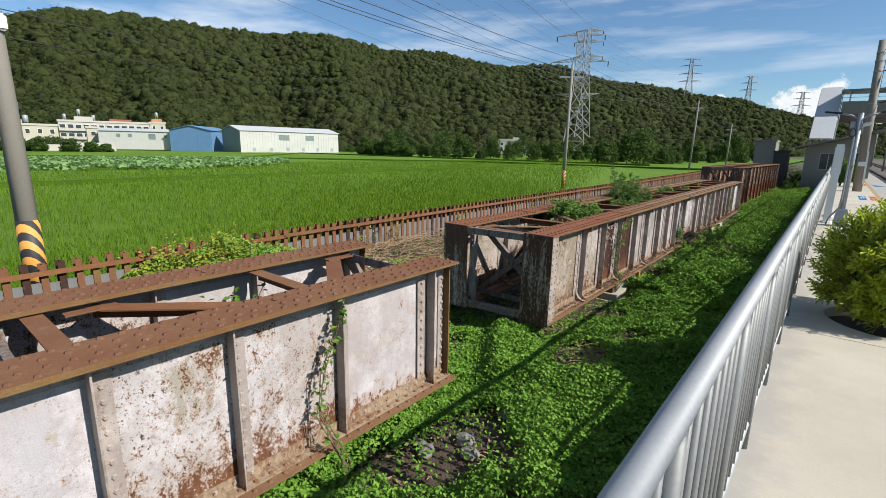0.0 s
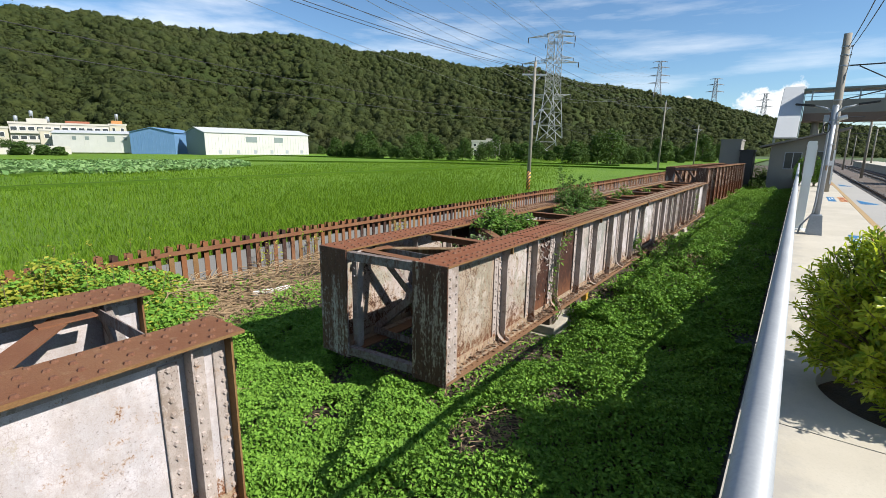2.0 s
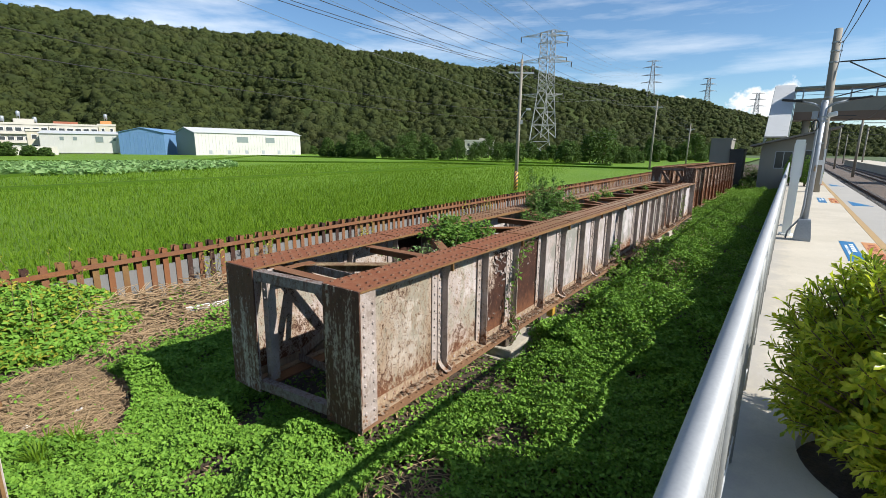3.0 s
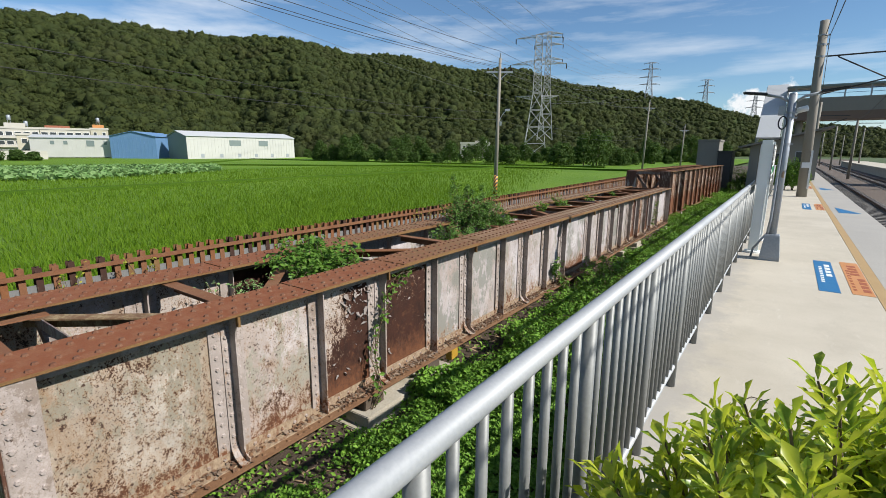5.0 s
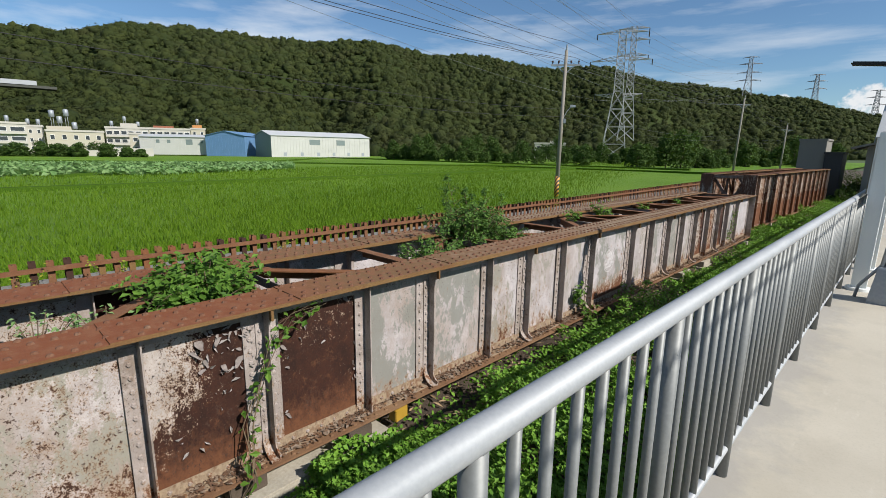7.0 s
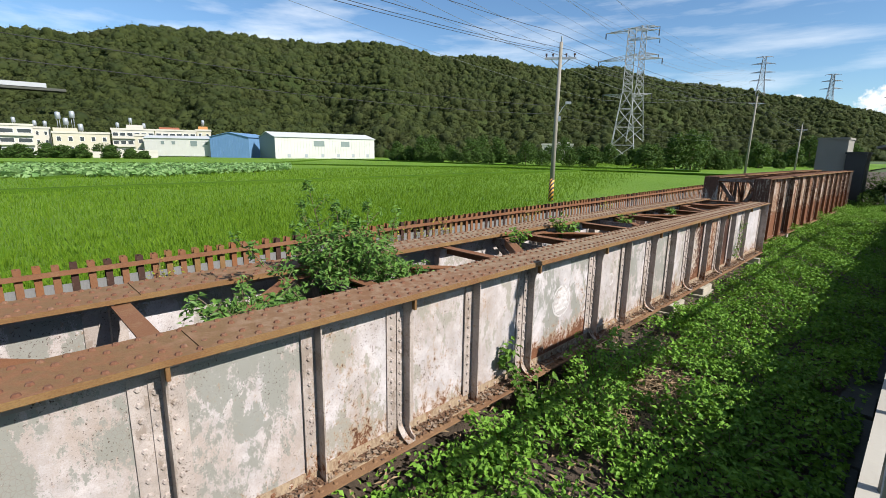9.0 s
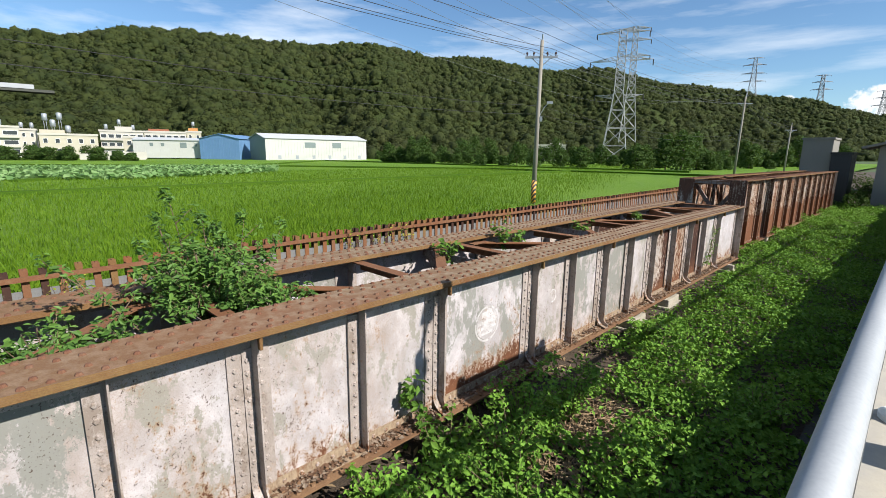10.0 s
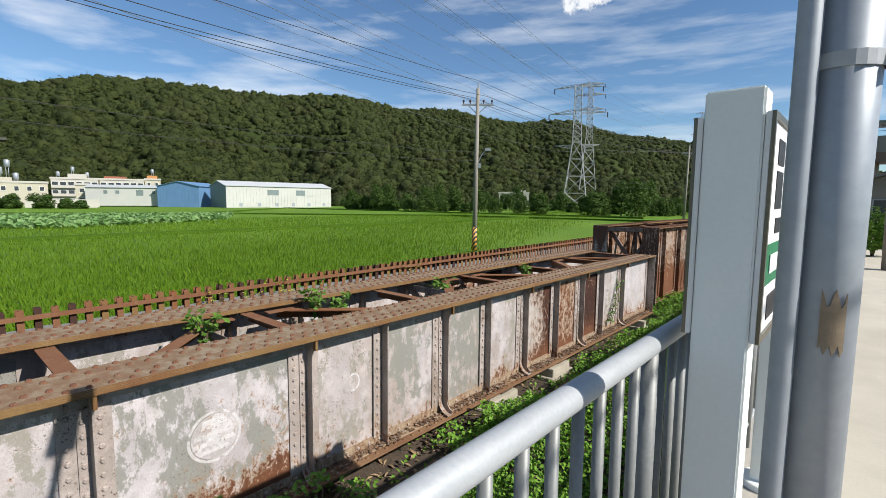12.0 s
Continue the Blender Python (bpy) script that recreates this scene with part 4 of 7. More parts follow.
# concrete blocks under the girders
for x, y, z1, lx, ly in ((-3.02, 9.62, -0.965, 0.62, 1.75), (-3.20, 19.35, -0.965, 0.56, 0.75), (-3.22, 20.95, -0.965, 0.56, 0.75), (-3.16, 24.6, -0.918, 0.6, 0.3), (-3.6, 30.0, -0.93, 0.7, 0.45), (-3.5, 40.5, -0.995, 0.7, 0.45), (-4.4, 9.5, -0.965, 0.6, 1.2), (-4.6, 20.2, -0.965, 0.5, 0.9), (-4.7, 24.6, -0.918, 0.5, 0.3), (-4.9, 30.0, -0.93, 0.6, 0.45), (-4.8, 40.5, -0.995, 0.6, 0.45), (-2.85, 0.5, -0.72, 0.5, 0.5), (-4.0, 0.5, -0.72, 0.5, 0.5)):
    bm = bmesh.new()
    box(bm, -lx / 2, lx / 2, -ly / 2, ly / 2, GROUND - 0.1 - z1, -0.13, 0.01)
    box(bm, -lx / 2 + 0.03, lx / 2 - 0.03, -ly / 2 + 0.08, ly / 2 - 0.08, -0.13, 0.0, 0.008)
    b = part("concrete_block", bm, M["block"], None)
    b.matrix_basis = pose(x, y, z1, 0, 0, 2)
    tagged(b, "weathered concrete block under a bridge girder", "block", "blocks under the girders")


# dark timber packing between blocks and girder
for x, y, z0, z1, ly in ((-3.02, 9.05, -0.965, -0.834, 0.30), (-3.00, 10.1, -0.965, -0.840, 0.26), (-3.20, 19.45, -0.965, -0.893, 0.26), (-3.22, 21.1, -0.965, -0.902, 0.3), (-4.4, 9.5, -0.965, -0.837, 0.3), (-4.6, 20.2, -0.965, -0.897, 0.3)):
    bm = bmesh.new()
    box(bm, -0.19, 0.19, -ly / 2, ly / 2, 0.0, z1 - z0, 0.008)
    ob = part("timber_packing", bm, M["bark"], None)
    ob.matrix_basis = pose(x, y, z0, 0, 0, 1.5)
    tagged(ob, "dark old timber packing between block and girder", "timber", "timbers under the girders")


# ---- railing ----
def railing(y0, y1):
    r = thing("railing", "galvanised tube railing with upright bars on concrete", "railing", pose(0.0, 0, 0))
    bm = bmesh.new()
    tube(bm, [(0, y0, 1.20), (0, y1, 1.20)], 0.0345, 24)
    part("top_rail", bm, M["galv"], r, "", True)
    bm = bmesh.new()
    tube(bm, [(0, y0, 0.17), (0, y1, 0.17)], 0.021, 14)
    part("bottom_rail", bm, M["galv"], r, "", True)
    step = 1.05
    bm = bmesh.new()
    tube(bm, [(0, 0, 0), (0, 0, 1.18)], 0.030, 14)
    bmesh.ops.recalc_face_normals(bm, faces=bm.faces)
    post = bpy.data.meshes.new("post")
    bm.to_mesh(post)
    bm.free()
    post.materials.append(M["galv_bar"])
    bm = bmesh.new()
    tube(bm, [(0, 0, 0.175), (0, 0, 1.185)], 0.0165, 10)
    bmesh.ops.recalc_face_normals(bm, faces=bm.faces)
    bar = bpy.data.meshes.new("baluster")
    bm.to_mesh(bar)
    bm.free()
    bar.materials.append(M["galv_bar"])
    for me in (post, bar):
        me.polygons.foreach_set("use_smooth", [len(p.vertices) == 4 for p in me.polygons])
    k = math.ceil((y0 - 8.44) / step)
    while 8.44 + k * step < y1 + 0.01:
        y = 8.44 + k * step
        hang("post", post, r, m=pose(0, y, 0))
        for i in range(1, 8):
            if y + i * step / 8 < y1:
                hang("baluster", bar, r, m=pose(0, y + i * step / 8, 0))
        k += 1
    return r


railing(-2.45, 33.5)


# ---- sheet pile fence ----
def fence():
    f = thing("sheet_pile_fence", "rusty steel post fence with grey boards beside the field", "fence")
    def line(y):
        return -9.50 - 0.021 * y
    def mesh(name, fill, mat):
        bm = bmesh.new()
        fill(bm)
        bmesh.ops.recalc_face_normals(bm, faces=bm.faces)
        me = bpy.data.meshes.new(name)
        bm.to_mesh(me)
        bm.free()
        me.materials.append(mat)
        return me
    def ibeam(bm):
        prof = [(-0.072, -0.05), (-0.06, -0.05), (-0.06, -0.005), (0.06, -0.005), (0.06, -0.05), (0.072, -0.05), (0.072, 0.05), (0.06, 0.05), (0.06, 0.005), (-0.06, 0.005), (-0.06, 0.05), (-0.072, 0.05)]
        ends = [[bm.verts.new((px, py, z)) for px, py in prof] for z in (-0.95, 0.15)]
        for k in range(12):
            bm.faces.new((ends[0][k], ends[0][(k + 1) % 12], ends[1][(k + 1) % 12], ends[1][k]))
        bm.faces.new(ends[1])
        bm.faces.new(ends[0][::-1])
    posts = [mesh("fence_post", ibeam, m) for m in (M["rust"], M["rust_edge"], M["rust_dark"], M["rust_orange"], M["rust"])]
    board = mesh("board", lambda bm: box(bm, 0.03, 0.05, -0.064, 0.064, -0.95, -0.17), M["pile"])
    step, y, k = 0.235, -6.0, 0
    while y < 62:
        z = -0.33 - 0.001 * (y - 5) + 0.012 * math.sin(k * 2.3)
        hang("fence_post", posts[(k * 7 + k // 3) % 5], f, m=pose(line(y) + 0.01 * math.sin(k * 1.7), y, z, 0, 0, 2 * math.sin(k)))
        hang("board", board, f, m=pose(line(y), y + step / 2, z))
        y += step
        k += 1
    for y0, y1, dz in ((-6, 5.95, 0.0), (5.9, 24, 0.02), (24, 62, 0.0)):
        bm = bmesh.new()
        obox(bm, (line(y0) + 0.105, y0, -0.33 - 0.001 * (y0 - 5) + dz), (line(y1) + 0.105, y1, -0.33 - 0.001 * (y1 - 5) + dz), 0.06, 0.075)
        part("waling", bm, M["rust_orange"] if y0 < 0 else M["rust"], f)
    return f


fence()


# ---- rice field ----
def field():
    ax = np.concatenate([-10.9 - 60 * (np.linspace(0, 1, 110) ** 2.2), -71 - np.linspace(1, 190, 34)])
    ay = np.linspace(-60, 280, 171)
    bm_v = []
    for x in ax:
        for y in ay:
            tilt = 0.25 * float(lumps(np.array(x), np.array(y), 0.09, 1.0)) + 0.07 * float(lumps(np.array(x), np.array(y), 0.9, 3.0))
            bm_v.append((x, y, FIELD - 0.12 + tilt * 0.5))
    n = len(ay)
    fc = np.array([(i * n + j, i * n + j + 1, (i + 1) * n + j + 1, (i + 1) * n + j) for i in range(len(ax) - 1) for j in range(n - 1)])
    q = Mat("rice canopy", 0.7, 0, 0.2)
    big, row, fine = q.noise(0.05, 5, 0.55), q.noise(0.9, 6, 0.7), q.noise(9.0, 5, 0.8, (1, 1, 1))
    col = q.mix(q.ramp(big, 0.35, 0.65), (0.082, 0.168, 0.009), (0.146, 0.246, 0.018))
    col = q.mix(q.ramp(row, 0.35, 0.7, 0, 0.6), col, (0.120, 0.222, 0.014))
    col = q.mix(q.ramp(fine, 0.45, 0.75, 0, 0.6), col, (0.056, 0.128, 0.008))
    q.put("Base Color", col)
    q.bump(q.math("ADD", fine, row), 1.0, 0.12)
    me = mesh_np("rice_canopy", np.array(bm_v), fc, q.m, True)
    tagged(new("ground_rice_field", me), "bright green flooded rice field, dense and even", "rice field", kind="structure")
    # blades of the near rows
    count = 125000
    u = rng.random(count)
    dist = 0.35 + 62 * u ** 1.9
    y = rng.uniform(-6, 1, count) + dist * np.where(rng.random(count) < 0.7, rng.uniform(-0.25, 1.55, count), rng.uniform(1.3, 3.2, count)) + rng.uniform(0, 24, count)
    x = -10.75 - dist
    x = np.round(x / 0.24) * 0.24 + rng.normal(0, 0.05, count)
    z = np.full(count, FIELD - 0.14) + 0.07 * lumps(x, y, 0.9, 3.0)
    az = rng.uniform(0, 2 * np.pi, count)
    h = rng.uniform(0.20, 0.42, count)
    w = 0.006 + 0.00055 * np.hypot(dist, np.maximum(0, y - 12 - dist) * 0.6)
    lean = rng.uniform(0.02, 0.16, count)
    p = np.stack([x, y, z], 1)
    s = np.stack([np.cos(az), np.sin(az), 0 * az], 1) * w[:, None]
    d = np.stack([-np.sin(az), np.cos(az), 0 * az], 1) * lean[:, None]
    up = np.stack([0 * h, 0 * h, h], 1)
    v = np.stack([p - s, p + s, p + up * 0.65 + d * 0.4 + s * 0.7, p + up + d], 1).reshape(-1, 3)
    k = np.arange(count)[:, None] * 4
    f = np.concatenate([k + np.array([[0, 1, 2]]), k + np.array([[0, 2, 3]])], 0)
    tagged(new("rice_plants", mesh_np("rice_plants", v, f, M["rice"])), "upright bright green rice blades in dense rows", "rice", kind="stuff")


field()


# ---- ground plants ----
def leaf_up(name, c, size, material, ratio):
    """Leaves that turn their faces to the light."""
    v, f = leaf_cloud(c, size, 0.62, ratio, 0.25, np.tile(np.array([[0.30, 0.10, 0.9]]), (len(c), 1)))
    return mesh_np(name, v, f, material)


def creepers():
    sets, fine = [], []
    for n, x0, x1, y0, y1, pw in ((150000, -3.5, -0.20, -1.0, 9.5, 0.8), (190000, -3.5, -0.20, 9.5, 46.0, 1.6), (120000, -6.6, -2.4, 3.2, 7.9, 1.0), (80000, -9.3, -4.6, 2.5, 45.0, 1.7), (16000, -4.3, -2.4, -3.0, 3.6, 1.0), (22000, -9.3, -4.2, -6.0, 2.6, 0.7)):
        x, y = rng.uniform(x0, x1, n), y0 + (y1 - y0) * rng.random(n) ** pw
        bare = lumps(x * 1.3, y, 0.8, 5.0) * 0.5 + lumps(x, y * 1.2, 2.3, 9.0) * 0.5
        keep = rng.random(n) < np.clip((0.79 - bare) / 0.10, 0.10, 1)
        # litter patches between the first two girders and before the fence
        keep &= ~(((x + 6.25) ** 2 / 1.35 + (y - 4.75) ** 2 / 0.34 < 1) & (rng.random(n) < 0.992))
        keep &= ~((x < -7.3 - 0.3 * np.sin(y)) & (y > 5.6) & (rng.random(n) < 0.9))
        for cx, cy, rx, ry in ((-1.95, 16.1, 0.36, 0.55), (-2.0, 15.0, 0.40, 0.35), (-2.2, 6.0, 0.35, 0.5), (-2.55, 17.2, 0.25, 0.8), (-2.3, 3.2, 0.4, 0.8)):
            keep &= ~(((x - cx) ** 2 / rx ** 2 + (y - cy) ** 2 / ry ** 2 < 1) & (rng.random(n) < 0.93))
        if y0 == 9.5:
            keep &= (rng.random(n) < np.clip(lumps(x, y, 3.6, 2.0) * 2.6 - 0.10, 0.50, 1))
        foot = np.clip((x + 2.78 + 0.0127 * (y - 6.2)) / 0.45 + 0.25 * np.sin(y * 2.1) + 0.2 * np.sin(y * 5.3), 0, 1)
        under = (x > -4.9) & (y > 6.2) & (y < 25.6)
        keep &= ~under | (rng.random(n) < 0.06 + 0.94 * foot)
        x, y, foot = x[keep], y[keep], np.where(under, foot, 1.0)[keep]
        tall = lumps(x, y, 1.1, 4.0) * 0.6 + lumps(x, y, 2.7, 1.0) * 0.4
        h = ((0.05 + 0.40 * tall ** 1.8) if y0 != 9.5 else (0.06 + 0.56 * tall ** 1.7)) * (0.35 + 0.65 * foot)
        z = GROUND + 0.02 + h * rng.random(len(x)) ** 0.45
        (fine if y1 in (9.5, 7.9) else sets).append(np.stack([x, y, z], 1))
    for c, size, label in ((np.concatenate(sets), (0.042, 0.074), "dense low green creeping plants covering the soil"), (np.concatenate(fine), (0.030, 0.058), "carpet of small-leaved green creepers between the girders")):
        tagged(new("ground_creepers", leaf_up("ground_creepers", c, size, M["creeper"], 0.66)), label, "weeds", kind="stuff")


creepers()


# ---- hill and woods ----
def hill_top(az):
    """Height of the ridge over the eye, as a slope, by the heading to the left of +y in degrees."""
    a = [-40, -10, 3, 5.6, 8.3, 15.3, 20.5, 26.1, 32.2, 38.5, 45, 51.5, 57.8, 63.8, 70, 74.6, 77.5, 81.6, 87.4, 100, 130, 170]
    s = [0.010, 0.030, 0.058, 0.069, 0.085, 0.110, 0.125, 0.139, 0.158, 0.174, 0.187, 0.195, 0.199, 0.206, 0.208, 0.206, 0.201, 0.180, 0.172, 0.14, 0.08, 0.03]
    return float(np.interp(az, a, s))


def hill_near(az):
    return float(np.interp(az, [-40, 0, 12, 25, 45, 70, 100, 170], [620, 520, 400, 300, 235, 235, 260, 320]))


def hill_far(az):
    return float(np.interp(az, [-40, 0, 12, 25, 45, 70, 100, 170], [1500, 1350, 1150, 950, 760, 640, 640, 700]))


def hill_point(az, t):
    near, far = hill_near(az), hill_far(az)
    r = near + (far - near) * t
    top = hill_top(az) * far
    a = radians(az)
    x, y = -math.sin(a) * r, 12 + math.cos(a) * r
    k = t * t * (3 - 2 * t) if t < 1 else 1 - 0.25 * (t - 1)
    k = 0.35 * t + 0.65 * k if t < 1 else k
    rough = noise.fractal(Vector((x * 0.006, y * 0.006, 0.3)), 0.9, 2.1, 5) * 0.07 * top * min(1, 3 * t) * (1.0 if t < 0.9 else max(0.12, 1 - 8 * (t - 0.9)))
    gully = noise.noise(Vector((az * 0.16, t * 0.9, 1.7))) * 0.17 * top * math.sin(math.pi * min(t, 1))
    return Vector((x, y, FIELD - 0.6 + k * (top - 1.0) + rough + gully))


bm = bmesh.new()
AZ, TT = np.linspace(-40, 165, 190), np.linspace(0, 1.25, 40)
rows = [[bm.verts.new(hill_point(a, t)) for t in TT] for a in AZ]
for r0, r1 in zip(rows, rows[1:]):
    for k in range(len(TT) - 1):
        bm.faces.new((r0[k], r0[k + 1], r1[k + 1], r1[k]))
q = Mat("hill undergrowth", 0.95, 0, 0.1)
big = q.noise(0.012, 6, 0.6)
q.put("Base Color", q.mix(q.ramp(big, 0.35, 0.65), (0.030, 0.044, 0.012), (0.052, 0.070, 0.020)))
q.bump(q.noise(0.25, 5, 0.7), 1.0, 3.0)
setting("ground_hill", bm, q.m, "long wooded hill ridge under dense green forest", "hill", True)


def forest():
    placed = []
    while len(placed) < 14500:
        az = rng.uniform(-9, 93)
        t = rng.random() ** 0.8 * 1.03
        grass = noise.noise(Vector((az * 0.11, t * 2.6, 4.2)))
        if grass > 0.80 and t > 0.35 or ((az - 6.2) ** 2 / 5.0 + (t - 0.82) ** 2 / 0.012 < 1):
            continue
        placed.append((az, t))
    # a lumpy dome for each crown
    bm = bmesh.new()
    bmesh.ops.create_icosphere(bm, subdivisions=2, radius=1.0)
    bmesh.ops.delete(bm, geom=[v for v in bm.verts if v.co.z < -0.60], context="VERTS")
    bm.verts.ensure_lookup_table()
    dome = np.array([v.co[:] for v in bm.verts])
    caps = np.array([[v.index for v in f.verts] for f in bm.faces])
    bm.free()
    ball, cap_tris, cen, nor = [], [], [], []
    n0 = 0
    for az, t in placed:
        p = hill_point(az, t)
        r = rng.uniform(2.2, 4.6) * (1.6 if rng.random() < 0.20 else 1.0)
        a, b, c = rng.uniform(0, 6.3, 3)
        lump = 0.70 + 0.20 * np.sin(dome[:, 0] * 5 + a) * np.cos(dome[:, 1] * 5 + b) + 0.13 * np.sin(dome[:, 2] * 6 + c + dome[:, 0] * 3)
        lump = lump + rng.normal(0, 0.05, len(dome))
        k = np.array([r, r, r * rng.uniform(0.75, 1.15)])
        o = np.array([p.x, p.y, p.z + r * 0.30])
        ball.append(o + dome * lump[:, None] * k)
        cap_tris.append(caps + n0)
        n0 += len(dome)
        m = 80 if t < 0.5 else 44
        d = rng.normal(size=(m, 3))
        d[:, 2] = np.abs(d[:, 2]) - 0.3
        d /= np.linalg.norm(d, axis=1)[:, None]
        cen.append(o + d * k * (rng.uniform(0.72, 1.06, m) * (0.9 + 0.16 * np.sin(d[:, 0] * 5 + a) * np.cos(d[:, 1] * 5 + b)))[:, None])
        nor.append(d)
    v0, f0 = np.concatenate(ball), np.concatenate(cap_tris)
    c = np.concatenate(cen)
    n = len(c)
    u = np.concatenate(nor) + rng.normal(0, 0.3, (n, 3))
    u /= np.linalg.norm(u, axis=1)[:, None]
    a = rng.normal(size=(n, 3))
    a -= u * (a * u).sum(1)[:, None]
    a /= np.linalg.norm(a, axis=1)[:, None]
    b = np.cross(u, a)
    ln = rng.uniform(0.40, 1.0, n)[:, None]
    v = np.stack([c + a * ln, c - a * ln * 0.5 + b * ln * 0.8, c - a * ln * 0.5 - b * ln * 0.8], 1).reshape(-1, 3)
    f = np.arange(3 * n).reshape(-1, 3) + n0
    tagged(new("hill_forest", mesh_np("hill_forest", np.concatenate([v0, v]), np.concatenate([f0, f]), M["forest"], True)), "dense dark green broadleaf forest covering the hill", "forest", kind="stuff")


forest()


# ---- lamp, sign, poles on the platform ----
def square_ring(bm, cx, cy, z, a):
    return [bm.verts.new((cx + sx * a, cy + sy * a, z)) for sx, sy in ((-1, -1), (1, -1), (1, 1), (-1, 1))]


def lamp_post(x, y):
    g = thing("street_lamp", "galvanised twin-arm lamp post on a tapered steel foot", "street lamp", pose(x, y, 0))
    bm = bmesh.new()
    rings = [square_ring(bm, 0, 0, z, a) for z, a in ((0.0, 0.145), (0.06, 0.145), (0.42, 0.105), (0.44, 0.095))]
    for p, q in zip(rings, rings[1:]):
        for k in range(4):
            bm.faces.new((p[k], p[(k + 1) % 4], q[(k + 1) % 4], q[k]))
    bm.faces.new(rings[-1])
    bm.faces.new(rings[0][::-1])
    part("foot", bm, M["galv_dull"], g, "grey steel foot")
    bm = bmesh.new()
    tube(bm, [(0, 0, 0.44), (0, 0, 2.72)], 0.057, 22)
    part("pole", bm, M["galv_dull"], g, "", True)
    bm = bmesh.new()
    tube(bm, [(0, 0, 2.715), (0, 0, 2.75)], [0.060, 0.047], 22)
    part("cap", bm, M["galv_dull"], g)
    for s in (-1, 1):
        bm = bmesh.new()
        tube(bm, [(s * 0.05, 0, 2.62), (s * 0.16, 0, 2.69), (s * 0.36, 0, 2.735)], 0.022, 12)
        part("arm", bm, M["galv_dull"], g, "", True)
        bm = bmesh.new()
        box(bm, -0.18, 0.18, -0.075, 0.075, -0.018, 0.022, 0.014)
        bm.verts.ensure_lookup_table()
        for v in bm.verts:
            if v.co.x * s > 0.1:
                v.co.y *= 0.75
        ob = part("lamp_head", bm, M["black"], g, "flat black lamp head")
        ob.matrix_basis = pose(s * 0.52, 0, 2.765, 0, -s * 7, 0)
    for z in (2.44, 2.36, 1.94):
        bm = bmesh.new()
        tube(bm, [(0, 0, z - 0.014), (0, 0, z + 0.014)], 0.0605, 22)
        box(bm, 0.054, 0.095, -0.02, 0.02, z - 0.014, z + 0.014)
        part("band", bm, M["galv"], g, "bright steel band")
    bm = bmesh.new()
    tube(bm, [(-0.075, -0.05, 0.42), (-0.053, -0.060, 0.7), (-0.053, -0.060, 2.25), (-0.060, -0.055, 2.42)], 0.0205, 12)
    part("conduit", bm, M["galv_dull"], g, "", True)
    bm = bmesh.new()
    tube(bm, [(-0.27, 0.05, 0.01), (-0.25, 0.04, 0.16), (-0.17, -0.02, 0.30), (-0.078, -0.05, 0.45)], 0.018, 10)
    part("hose", bm, M["galv_dull"], g, "", True)
    bm = bmesh.new()
    box(bm, -0.17, -0.075, -0.06, 0.05, 2.40, 2.55, 0.008)
    part("junction_box", bm, M["galv_dull"], g)
    bm = bmesh.new()
    pts = [(-0.09 + 0.055 * math.cos(a), -0.075, 2.28 + 0.10 * math.sin(a)) for a in np.linspace(0.5, 7.2, 26)]
    tube(bm, pts, 0.011, 8)
    part("cable_loop", bm, M["black"], g, "loop of black cable", True)
    bm = bmesh.new()
    tube(bm, [(0.09, 0.0, 2.47), (0.21, -0.05, 2.50)], 0.045, 14)
    tube(bm, [(0.06, 0.0, 2.40), (0.09, 0.0, 2.47)], 0.02, 8)
    part("camera_housing", bm, M["white_paint"], g, "white security camera", True)
    bm = bmesh.new()
    cols = []
    for k in range(10):
        a = -1.57 + 0.075 * k
        lo, hi = 1.40 + 0.012 * math.sin(k * 2.1), 1.50 + 0.018 * math.cos(k * 1.3)
        cols.append([bm.verts.new((rr * math.cos(a), rr * math.sin(a), z)) for rr in (0.0585, 0.0605) for z in (lo, hi)])
    for p, q in zip(cols, cols[1:]):
        for m, n in ((0, 1), (3, 2), (2, 0), (1, 3)):
            bm.faces.new((p[m], q[m], q[n], p[n]))
    part("torn_sticker", bm, mat_plain("torn brown sticker", (0.198, 0.136, 0.081), (0.260, 0.205, 0.136), 30, 0.8), g, "torn brown paper sticker")
    return g


lamp_post(0.452, 15.38)


